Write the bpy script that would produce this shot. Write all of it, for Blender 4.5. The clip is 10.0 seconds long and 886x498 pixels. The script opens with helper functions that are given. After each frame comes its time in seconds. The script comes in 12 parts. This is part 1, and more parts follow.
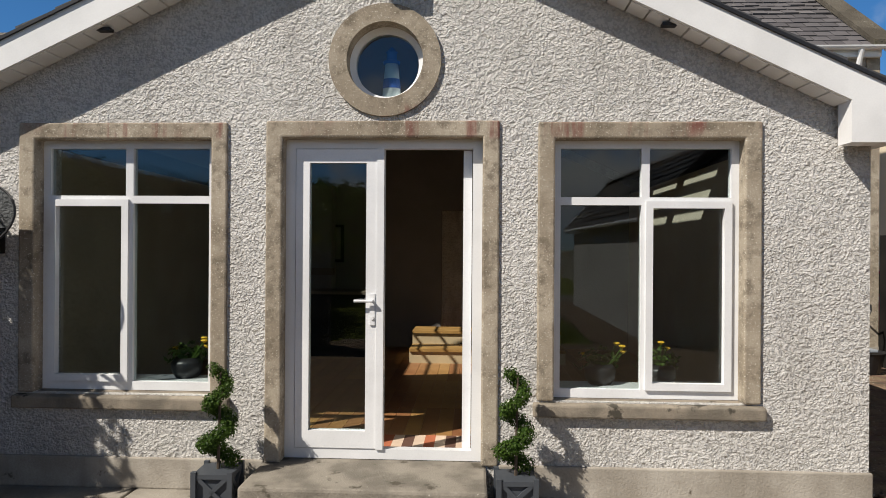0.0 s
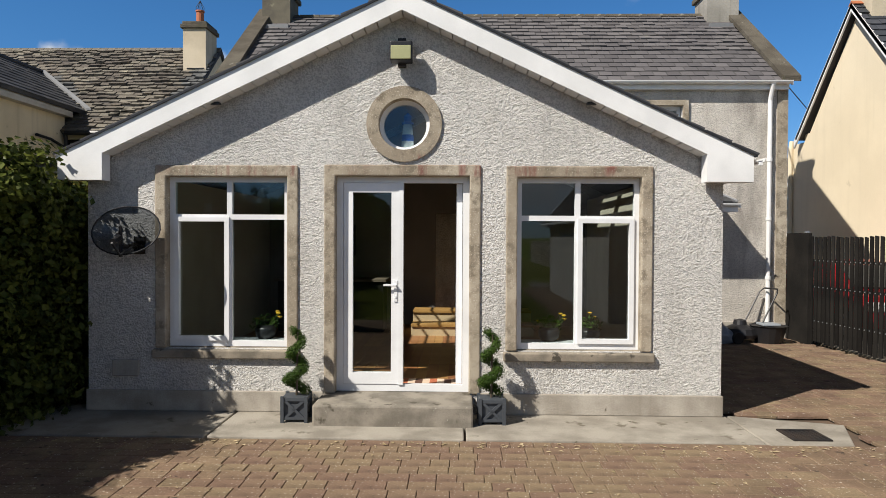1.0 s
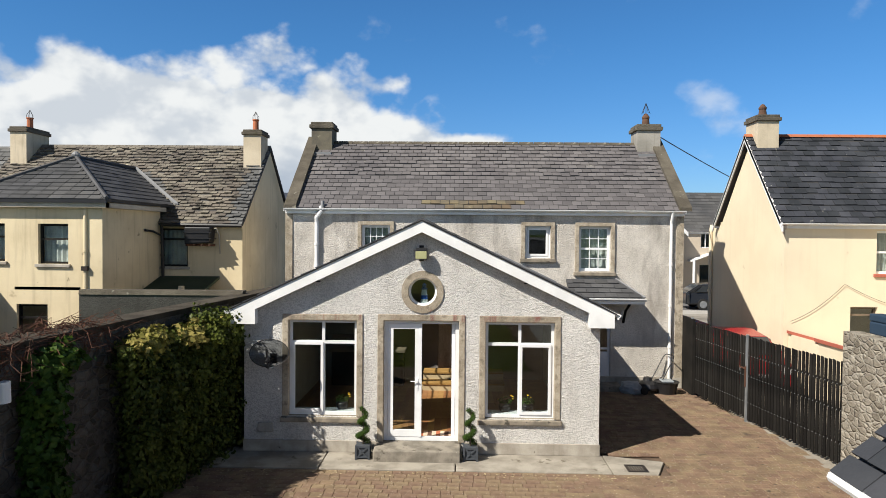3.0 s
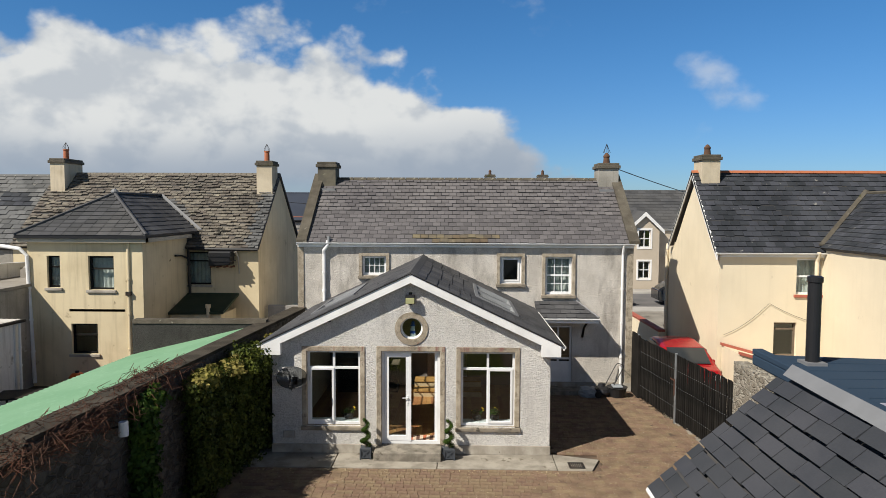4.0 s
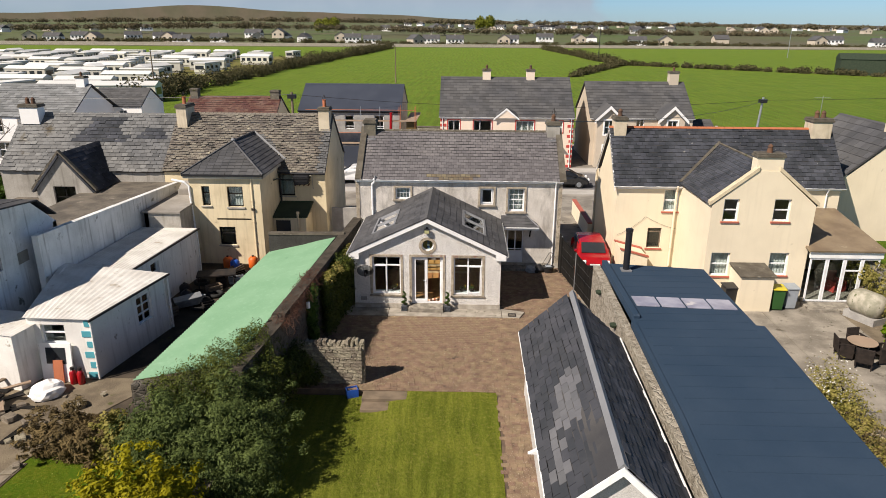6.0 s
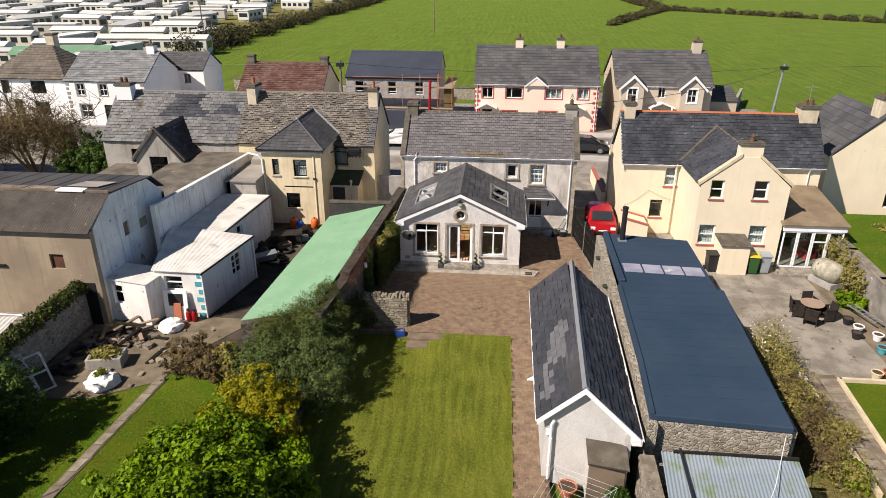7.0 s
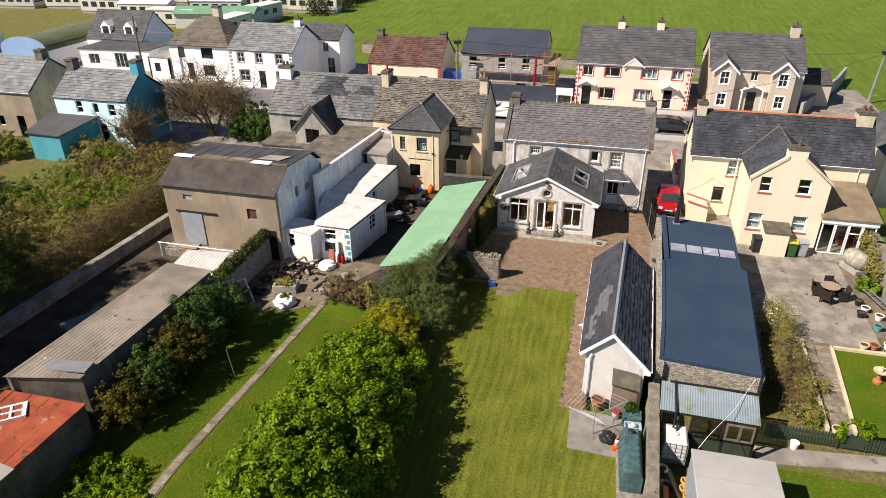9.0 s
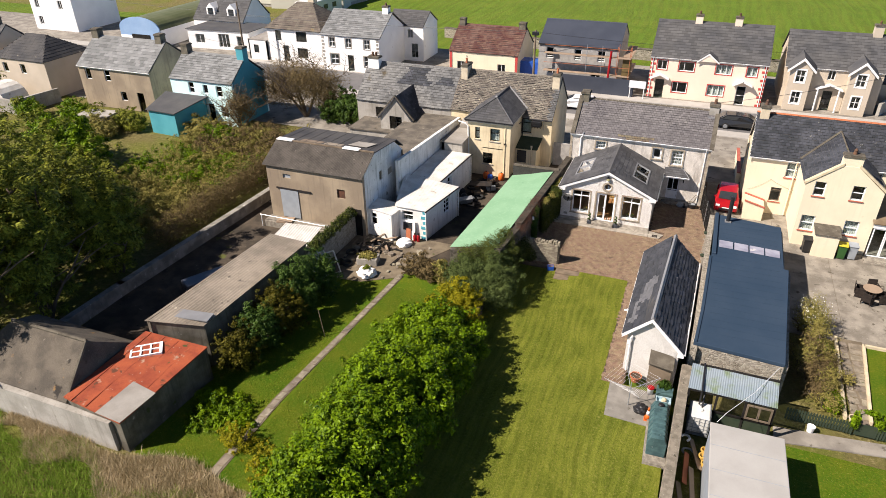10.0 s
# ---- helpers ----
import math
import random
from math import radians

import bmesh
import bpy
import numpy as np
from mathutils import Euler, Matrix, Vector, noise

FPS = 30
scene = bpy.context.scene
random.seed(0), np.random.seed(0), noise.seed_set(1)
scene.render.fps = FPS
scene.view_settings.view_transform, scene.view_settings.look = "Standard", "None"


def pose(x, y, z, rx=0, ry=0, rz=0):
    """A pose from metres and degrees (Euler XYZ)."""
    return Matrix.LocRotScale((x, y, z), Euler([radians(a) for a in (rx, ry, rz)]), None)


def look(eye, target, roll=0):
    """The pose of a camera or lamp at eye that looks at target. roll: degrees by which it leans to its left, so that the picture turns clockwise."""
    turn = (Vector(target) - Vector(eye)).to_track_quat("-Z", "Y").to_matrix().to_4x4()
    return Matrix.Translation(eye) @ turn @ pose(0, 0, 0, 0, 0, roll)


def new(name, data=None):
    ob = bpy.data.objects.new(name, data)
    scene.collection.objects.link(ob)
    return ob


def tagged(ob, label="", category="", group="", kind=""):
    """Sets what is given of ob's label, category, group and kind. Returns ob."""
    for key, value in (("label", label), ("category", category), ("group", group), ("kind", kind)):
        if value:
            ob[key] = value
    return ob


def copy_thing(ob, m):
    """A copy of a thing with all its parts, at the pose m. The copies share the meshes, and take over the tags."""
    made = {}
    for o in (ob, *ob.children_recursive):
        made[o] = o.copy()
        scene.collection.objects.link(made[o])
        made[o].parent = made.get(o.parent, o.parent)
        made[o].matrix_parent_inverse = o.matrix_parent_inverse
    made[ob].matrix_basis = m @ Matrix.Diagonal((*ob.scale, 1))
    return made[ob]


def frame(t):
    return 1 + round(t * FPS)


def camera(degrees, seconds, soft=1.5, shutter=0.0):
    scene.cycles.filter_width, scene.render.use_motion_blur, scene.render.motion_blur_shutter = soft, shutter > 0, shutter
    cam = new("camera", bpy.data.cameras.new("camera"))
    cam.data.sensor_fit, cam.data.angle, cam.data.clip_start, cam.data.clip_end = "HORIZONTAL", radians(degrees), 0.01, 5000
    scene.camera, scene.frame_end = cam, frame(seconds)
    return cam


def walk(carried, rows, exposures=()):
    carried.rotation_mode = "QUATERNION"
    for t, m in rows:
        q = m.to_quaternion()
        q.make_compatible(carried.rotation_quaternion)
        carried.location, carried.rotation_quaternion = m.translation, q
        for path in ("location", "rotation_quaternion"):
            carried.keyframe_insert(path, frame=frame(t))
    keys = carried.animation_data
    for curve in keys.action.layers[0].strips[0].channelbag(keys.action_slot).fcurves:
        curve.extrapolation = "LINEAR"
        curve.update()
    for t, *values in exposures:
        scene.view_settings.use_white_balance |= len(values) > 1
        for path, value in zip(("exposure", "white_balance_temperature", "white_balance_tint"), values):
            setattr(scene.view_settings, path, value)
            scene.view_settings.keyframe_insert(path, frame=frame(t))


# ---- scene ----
cam = camera(67.4, 10.0, soft=0.8, shutter=0.1)
PATH = [
    (0, (0.628, -0.035, 1.671), (0.534, 1.963, 1.672), 0.4),
    (0.5, (0.659, -1.119, 1.729), (0.582, 0.879, 1.693), 0.4),
    (1, (0.579, -2.302, 1.804), (0.53, -0.303, 1.77), 0.3),
    (1.5, (0.501, -3.558, 2.09), (0.461, -1.558, 2.057), 0.5),
    (2, (0.528, -4.847, 2.565), (0.479, -2.848, 2.53), 0.4),
    (2.5, (0.594, -6.262, 3.314), (0.551, -4.263, 3.265), 0.3),
    (3, (0.672, -7.587, 4.024), (0.623, -5.589, 3.978), 0.5),
    (4.5, (1.268, -13.233, 6.989), (1.228, -11.247, 6.76), 0.1),
    (5, (1.431, -16.419, 8.495), (1.393, -14.454, 8.124), 0.4),
    (5.5, (1.563, -19.718, 10.103), (1.526, -17.781, 9.606), 0.2),
    (6, (1.513, -23.081, 12.002), (1.456, -21.184, 11.37), 0.3),
    (7.5, (2.278, -30.818, 16.802), (2.058, -29.016, 15.964), 0.0),
    (8, (2.619, -32.794, 18.089), (2.335, -31.017, 17.215), -0.1),
    (8.5, (3.104, -34.73, 19.435), (2.747, -32.986, 18.523), -0.3),
    (9, (3.579, -36.634, 20.776), (3.134, -34.931, 19.827), -0.4),
    (9.5, (4.161, -38.434, 22.138), (3.62, -36.777, 21.158), -0.5),
    (10, (4.921, -40.292, 23.491), (4.286, -38.689, 22.479), -0.7),
]
walk(cam, [(t, look(eye, target, roll)) for t, eye, target, roll in PATH],
     [(0, 0.22, 6200, 10), (0.5, 0.32, 6200, 10), (1, 0.40, 6150, 9), (2, 0.62, 6150, 8), (3, 0.60, 6200, 8), (4.5, 0.25, 6300, 8),
      (5, 0.25, 6450, 9), (5.5, 0.35, 6500, 10), (6, 0.50, 6450, 13), (7.5, 0.60, 6400, 15), (9, 0.73, 6400, 15), (10, 0.84, 6400, 15)])

# ---- sky, sun, exposure ----
SUN = Vector((-0.559, -0.447, 0.699)).normalized()
SUN_UP = math.asin(SUN.z)
SUN_ROUND = math.atan2(SUN.x, SUN.y)


class Nodes:
    """A small builder of shader nodes: n("Type", inputs by name or number, attributes)."""

    def __init__(self, tree):
        self.t = tree
        tree.nodes.clear()

    def n(self, kind, ins=None, operation="", use_clamp=False, feature="", smooth=False):
        node = self.t.nodes.new(kind)
        if operation:
            node.operation = operation
        if use_clamp:
            node.use_clamp = True
        if feature:
            node.feature = feature
        if smooth:
            node.interpolation_type = "SMOOTHSTEP"
        for k, v in (ins or {}).items():
            if isinstance(v, bpy.types.NodeSocket):
                self.t.links.new(v, node.inputs[k])
            else:
                node.inputs[k].default_value = v
        return node

    def math(self, op, a, b=0.0, clamp=False):
        return self.n("ShaderNodeMath", {0: a, 1: b}, operation=op, use_clamp=clamp).outputs[0]

    def mix(self, fac, a, b, blend="MIX"):
        m = self.n("ShaderNodeMix")
        m.data_type, m.blend_type = "RGBA", blend
        for k, v in ((0, fac), (6, a), (7, b)):
            if isinstance(v, bpy.types.NodeSocket):
                self.t.links.new(v, m.inputs[k])
            else:
                m.inputs[k].default_value = v if k == 0 else (*v, 1.0)
        return m.outputs[2]

    def ramp(self, fac, lo, hi):
        return self.n("ShaderNodeMapRange", {0: fac, 1: lo, 2: hi, 3: 0.0, 4: 1.0}, smooth=True).outputs[0]

    def noise(self, vec, scale, detail=4.0, rough=0.55):
        return self.n("ShaderNodeTexNoise", {"Vector": vec, "Scale": scale, "Detail": detail, "Roughness": rough}).outputs[0]


world = bpy.data.worlds.new("sky")
scene.world = world
world.use_nodes = True
w = Nodes(world.node_tree)
sky = w.n("ShaderNodeTexSky")
sky.sky_type, sky.sun_disc, sky.sun_elevation, sky.sun_rotation = "NISHITA", False, SUN_UP, SUN_ROUND
sky.air_density, sky.dust_density, sky.ozone_density, sky.altitude = 1.0, 0.25, 3.0, 20.0
way = w.n("ShaderNodeTexCoord").outputs["Generated"]
sep = w.n("ShaderNodeSeparateXYZ", {0: way})
# one long cumulus bank low in the north-west, its top falling away to the north-east, loose puffs elsewhere
flat = w.n("ShaderNodeMapping", {"Vector": way, "Scale": (1.0, 1.0, 1.35)}).outputs[0]
lit = w.n("ShaderNodeMapping", {"Vector": flat, "Location": (-0.020, -0.012, 0.034)}).outputs[0]
puff = w.noise(flat, 6.5, 10.0, 0.52)
behind = w.noise(lit, 6.5, 10.0, 0.52)
bank = w.noise(flat, 2.1, 3.0, 0.5)
azim = w.n("ShaderNodeMath", {0: sep.outputs[0], 1: sep.outputs[1]}, operation="ARCTAN2").outputs[0]
west = w.math("MULTIPLY", w.ramp(azim, 0.48, -0.16), w.ramp(azim, -2.2, -1.2))
top = w.math("ADD", w.math("MULTIPLY", west, 0.27), -0.03)
body = w.math("SUBTRACT", top, sep.outputs[2])
body = w.math("ADD", body, w.math("MULTIPLY", w.math("SUBTRACT", puff, 0.5), 0.24))
body = w.math("ADD", body, w.math("MULTIPLY", w.math("SUBTRACT", bank, 0.5), 0.22))
heap = w.math("ABSOLUTE", w.math("SUBTRACT", w.noise(flat, 5.0, 5.0, 0.5), 0.5))
body = w.math("ADD", body, w.math("MULTIPLY", w.math("SUBTRACT", heap, 0.10), 0.34))
cover = w.ramp(body, -0.012, 0.030)
loose = w.math("ADD", puff, w.math("MULTIPLY", bank, 0.5))
wisps = w.math("MULTIPLY", w.ramp(loose, 0.86, 1.02), 0.45)
south = w.math("MULTIPLY", w.ramp(w.math("MULTIPLY", sep.outputs[1], -1.0), 0.35, 0.75), w.ramp(w.math("ADD", puff, w.math("MULTIPLY", bank, 0.9)), 0.88, 1.04))
cover = w.math("MAXIMUM", cover, w.math("MAXIMUM", wisps, w.math("MULTIPLY", south, w.ramp(sep.outputs[2], 0.62, 0.40))))
crease = w.math("ABSOLUTE", w.math("SUBTRACT", w.noise(flat, 7.5, 4.0, 0.5), 0.5))
crease_lit = w.math("ABSOLUTE", w.math("SUBTRACT", w.noise(lit, 7.5, 4.0, 0.5), 0.5))
lump = w.ramp(w.math("ADD", w.math("SUBTRACT", crease, crease_lit), w.math("SUBTRACT", puff, behind)), -0.12, 0.10)
base = w.ramp(w.math("ADD", sep.outputs[2], w.math("MULTIPLY", w.math("SUBTRACT", bank, 0.5), 0.16)), 0.035, 0.125)
shade = w.math("MULTIPLY", w.math("ADD", w.math("MULTIPLY", base, 0.85), 0.15), w.math("ADD", w.math("MULTIPLY", lump, 0.50), 0.50))
tone = w.mix(shade, (4.9, 5.7, 6.9), (11.8, 11.6, 11.2))
cover = w.math("MULTIPLY", cover, w.math("ADD", w.math("MULTIPLY", w.ramp(sep.outputs[2], 0.0, 0.055), 0.72), 0.28))
high = w.ramp(sep.outputs[2], 0.0, 0.30)
grade = w.mix(high, (0.74, 1.04, 1.48), (0.60, 1.14, 1.56))
grade = w.mix(w.ramp(sep.outputs[2], 0.30, 0.85), grade, (0.24, 0.225, 0.23))
clear = w.mix(1.0, sky.outputs[0], grade, "MULTIPLY")
full = w.mix(cover, clear, tone)
w.n("ShaderNodeOutputWorld", {0: w.n("ShaderNodeBackground", {0: full, 1: 0.051}).outputs[0]})

sun_data = bpy.data.lights.new("sun", "SUN")
sun_data.energy, sun_data.angle, sun_data.color = 5.0, radians(0.53), (1.0, 0.90, 0.765)
sun = new("sun", sun_data)
sun.matrix_world = look(SUN * 60, (0, 0, 0))

# ---- materials ----
def mat(name, c1, c2, scale=1.5, rough=0.8, bump=0.15, bscale=60.0, spots=None, fine=0.18, island=0.0, each=0.0, metal=0.0, spec=0.18, dist=0.01, streak=None, cells=0.0, cellscale=8.0):
    """A surface: two colours in patches, fine grain, optional spots (colour, scale, how much), stains that run down, relief."""
    m = bpy.data.materials.new(name)
    m.use_nodes = True
    k = Nodes(m.node_tree)
    co = k.n("ShaderNodeTexCoord").outputs["Object"]
    col = k.mix(k.ramp(k.noise(co, scale, 5.0), 0.35, 0.65), c1, c2)
    grain = k.noise(co, bscale, 3.0, 0.65)
    if fine:
        g = k.math("ADD", k.math("MULTIPLY", grain, 2 * fine), 1.0 - fine)
        col = k.mix(1.0, col, k.n("ShaderNodeCombineColor", {0: g, 1: g, 2: g}).outputs[0], "MULTIPLY")
    if streak:
        sc, amount = streak
        thin = k.n("ShaderNodeMapping", {"Vector": co, "Scale": (5.0, 5.0, 0.35)}).outputs[0]
        f = k.math("MULTIPLY", k.ramp(k.noise(thin, 1.0, 5.0), 0.5, 0.78), amount)
        col = k.mix(f, col, sc)
    if spots:
        for sc, ss, amount in (spots if isinstance(spots, list) else [spots]):
            f = k.ramp(k.noise(co, ss, 4.0, 0.6), 0.72 - amount * 0.35, 0.80 - amount * 0.35)
            col = k.mix(f, col, sc)
    rnd = None
    if island:
        rnd, amt = k.n("ShaderNodeNewGeometry").outputs["Random Per Island"], island
    if each:
        rnd, amt = k.n("ShaderNodeObjectInfo").outputs["Random"], each
    if rnd is not None:
        v = k.math("ADD", k.math("MULTIPLY", rnd, 2 * amt), 1.0 - amt)
        col = k.n("ShaderNodeHueSaturation", {"Hue": k.math("ADD", k.math("MULTIPLY", rnd, 0.03), 0.485), "Saturation": 1.0, "Value": v, "Color": col}).outputs[0]
    relief = grain
    if cells:
        cell = k.n("ShaderNodeTexVoronoi", {"Vector": co, "Scale": cellscale}, feature="DISTANCE_TO_EDGE").outputs[0]
        edge = k.ramp(cell, 0.0, 0.12)
        relief = k.math("ADD", k.math("MULTIPLY", edge, cells), k.math("MULTIPLY", grain, 0.4))
        dark = k.math("MULTIPLY", k.math("SUBTRACT", 1.0, edge), 0.45)
        col = k.mix(dark, col, tuple(c * 0.35 for c in c1))
    ins = {"Base Color": col, "Metallic": metal, "Specular IOR Level": spec}
    ins["Roughness"] = k.math("ADD", k.math("MULTIPLY", grain, 0.16), max(0.02, rough - 0.08), True)
    if bump:
        ins["Normal"] = k.n("ShaderNodeBump", {"Strength": min(1.0, bump), "Distance": dist, "Height": relief}).outputs[0]
    p = k.n("ShaderNodeBsdfPrincipled", ins)
    k.n("ShaderNodeOutputMaterial", {0: p.outputs[0]})
    return m


def leafmat(name, c1, c2, glow=0.25, rough=0.5, spec=0.12):
    """Leaves: each island its own tone between two greens, some light coming through."""
    m = bpy.data.materials.new(name)
    m.use_nodes = True
    k = Nodes(m.node_tree)
    rnd = k.n("ShaderNodeNewGeometry").outputs["Random Per Island"]
    co = k.n("ShaderNodeTexCoord").outputs["Object"]
    f = k.math("ADD", k.math("MULTIPLY", rnd, 0.6), k.math("MULTIPLY", k.ramp(k.noise(co, 1.2, 3.0), 0.35, 0.65), 0.4))
    col = k.mix(f, c1, c2)
    p = k.n("ShaderNodeBsdfPrincipled", {"Base Color": col, "Roughness": rough, "Specular IOR Level": spec})
    tr = k.n("ShaderNodeBsdfTranslucent", {0: col})
    k.n("ShaderNodeOutputMaterial", {0: k.n("ShaderNodeMixShader", {0: glow, 1: p.outputs[0], 2: tr.outputs[0]}).outputs[0]})
    return m


def glassmat(name, tint=(0.9, 0.95, 0.95), ior=1.5):
    m = bpy.data.materials.new(name)
    m.use_nodes = True
    k = Nodes(m.node_tree)
    fr = k.n("ShaderNodeFresnel", {0: ior}).outputs[0]
    a = k.n("ShaderNodeBsdfTransparent", {0: (*tint, 1.0)})
    b = k.n("ShaderNodeBsdfGlossy", {0: (1, 1, 1, 1), 1: 0.01})
    k.n("ShaderNodeOutputMaterial", {0: k.n("ShaderNodeMixShader", {0: fr, 1: a.outputs[0], 2: b.outputs[0]}).outputs[0]})
    return m


def dashmat(name, c1, c2, streak, amount, stones=38.0, deep=0.018):
    """Pebble dash: thrown stones under paint, the shade between them put into the colour, with dirt washed down."""
    m = bpy.data.materials.new(name)
    m.use_nodes = True
    k = Nodes(m.node_tree)
    co = k.n("ShaderNodeTexCoord").outputs["Object"]
    bent = k.n("ShaderNodeVectorMath", {0: k.n("ShaderNodeTexNoise", {"Vector": co, "Scale": stones * 0.8}).outputs[1], 1: (0.028, 0.028, 0.028), 2: co}, operation="MULTIPLY_ADD")
    lump = k.n("ShaderNodeTexVoronoi", {"Vector": bent.outputs[0], "Scale": stones, "Randomness": 1.0}).outputs[0]
    clump = k.noise(k.n("ShaderNodeMapping", {"Vector": co, "Scale": (0.85, 1.0, 1.25)}).outputs[0], stones * 0.40, 4.0, 0.72)
    grit = k.noise(co, stones * 1.5, 3.0, 0.7)
    high = k.math("ADD", k.math("ADD", k.math("MULTIPLY", lump, -0.55), k.math("MULTIPLY", clump, 1.3)), k.math("MULTIPLY", grit, 0.55))
    col = k.mix(k.ramp(k.noise(co, 1.1, 6.0), 0.35, 0.68), c1, c2)
    thin = k.n("ShaderNodeMapping", {"Vector": co, "Scale": (2.4, 2.4, 0.75)}).outputs[0]
    wash = k.math("MULTIPLY", k.ramp(k.noise(thin, 1.0, 9.0, 0.68), 0.46, 0.74), amount)
    col = k.mix(wash, col, streak)
    # hollows between stones mixed darker: their shade is put into the colour
    gap_shade = k.ramp(k.math("ADD", k.math("MULTIPLY", lump, 0.6), k.math("MULTIPLY", clump, -1.0)), -0.26, -0.02)
    col = k.mix(k.math("MULTIPLY", gap_shade, 0.38), col, tuple(c * 0.40 for c in c2))
    ins = {"Base Color": col, "Roughness": 0.95, "Specular IOR Level": 0.1}
    ins["Normal"] = k.n("ShaderNodeBump", {"Strength": 1.0, "Distance": deep, "Height": high}).outputs[0]
    k.n("ShaderNodeOutputMaterial", {0: k.n("ShaderNodeBsdfPrincipled", ins).outputs[0]})
    return m


def surroundmat(name):
    """Old dressed concrete: lichen specks, grime, and rust-red wash on the lintels."""
    m = bpy.data.materials.new(name)
    m.use_nodes = True
    k = Nodes(m.node_tree)
    co = k.n("ShaderNodeTexCoord").outputs["Object"]
    z = k.n("ShaderNodeSeparateXYZ", {0: co}).outputs[2]
    grain = k.noise(co, 110.0, 4.0, 0.75)
    col = k.mix(k.ramp(k.noise(co, 2.6, 6.0, 0.6), 0.36, 0.64), (0.42, 0.365, 0.285), (0.285, 0.24, 0.18))
    col = k.mix(k.math("MULTIPLY", k.ramp(k.noise(co, 9.0, 6.0, 0.7), 0.46, 0.66), 0.70), col, (0.135, 0.112, 0.082))
    col = k.mix(k.math("MULTIPLY", k.ramp(k.noise(co, 75.0, 2.0, 0.6), 0.60, 0.68), 0.85), col, (0.62, 0.58, 0.49))
    lintel = k.math("MULTIPLY", k.ramp(z, 2.40, 2.45), k.ramp(z, 2.68, 2.60))
    drip = k.n("ShaderNodeMapping", {"Vector": co, "Scale": (9.0, 9.0, 1.2)}).outputs[0]
    rust = k.math("MULTIPLY", k.ramp(k.noise(drip, 1.0, 5.0, 0.6), 0.50, 0.66), k.ramp(k.noise(co, 1.7, 2.0), 0.42, 0.58))
    col = k.mix(k.math("MULTIPLY", k.math("MULTIPLY", rust, lintel), 0.75), col, (0.185, 0.06, 0.05))
    g = k.math("ADD", k.math("MULTIPLY", grain, 0.8), 0.6)
    col = k.mix(1.0, col, k.n("ShaderNodeCombineColor", {0: g, 1: g, 2: g}).outputs[0], "MULTIPLY")
    ins = {"Base Color": col, "Roughness": 0.92, "Specular IOR Level": 0.2}
    ins["Normal"] = k.n("ShaderNodeBump", {"Strength": 0.5, "Distance": 0.006, "Height": grain}).outputs[0]
    k.n("ShaderNodeOutputMaterial", {0: k.n("ShaderNodeBsdfPrincipled", ins).outputs[0]})
    return m


def grassmat(name, c1, c2, dry, stripe=0.0, size=1.0, dots=0.0):
    """Grass: tufts and patches at two scales, dry flecks, faint mowing bands, daisies."""
    m = bpy.data.materials.new(name)
    m.use_nodes = True
    k = Nodes(m.node_tree)
    co = k.n("ShaderNodeTexCoord").outputs["Object"]
    tuft = k.noise(co, 9.0 / size, 6.0, 0.7)
    fine = k.noise(co, 45.0 / size, 3.0, 0.7)
    col = k.mix(k.ramp(k.noise(co, 0.55 / size, 5.0, 0.6), 0.34, 0.66), c1, c2)
    col = k.mix(k.math("MULTIPLY", k.ramp(tuft, 0.50, 0.68), 0.75), col, dry)
    col = k.mix(k.math("MULTIPLY", k.ramp(tuft, 0.47, 0.32), 0.7), col, tuple(c * 0.5 for c in c2))
    if stripe:
        bent = k.n("ShaderNodeVectorMath", {0: k.n("ShaderNodeTexNoise", {"Vector": co, "Scale": 0.12 / size}).outputs[1], 1: (1.6 * size, 0.6 * size, 0.0), 2: co}, operation="MULTIPLY_ADD")
        wv = k.n("ShaderNodeTexWave", {"Vector": bent.outputs[0], "Scale": 0.62 / size, "Distortion": 1.6, "Detail": 3.0}).outputs[1]
        col = k.mix(k.math("MULTIPLY", k.ramp(wv, 0.30, 0.75), stripe), col, tuple(c * 1.35 for c in c1))
        comb = k.n("ShaderNodeMapping", {"Vector": bent.outputs[0], "Scale": (5.0 / size, 0.35 / size, 1.0)}).outputs[0]
        col = k.mix(k.math("MULTIPLY", k.ramp(k.noise(comb, 1.0, 5.0, 0.65), 0.42, 0.66), 0.42), col, tuple(c * 0.55 for c in c2))
    g = k.math("ADD", k.math("MULTIPLY", fine, 1.1), 0.45)
    col = k.mix(1.0, col, k.n("ShaderNodeCombineColor", {0: g, 1: g, 2: g}).outputs[0], "MULTIPLY")
    if dots:
        col = k.mix(k.ramp(k.noise(co, 26.0, 1.0), 0.80 - dots, 0.83 - dots), col, (0.62, 0.58, 0.20))
    high = k.math("ADD", tuft, k.math("MULTIPLY", fine, 0.6))
    ins = {"Base Color": col, "Roughness": 0.9, "Specular IOR Level": 0.1}
    ins["Normal"] = k.n("ShaderNodeBump", {"Strength": 1.0, "Distance": 0.07 * size, "Height": high}).outputs[0]
    k.n("ShaderNodeOutputMaterial", {0: k.n("ShaderNodeBsdfPrincipled", ins).outputs[0]})
    return m


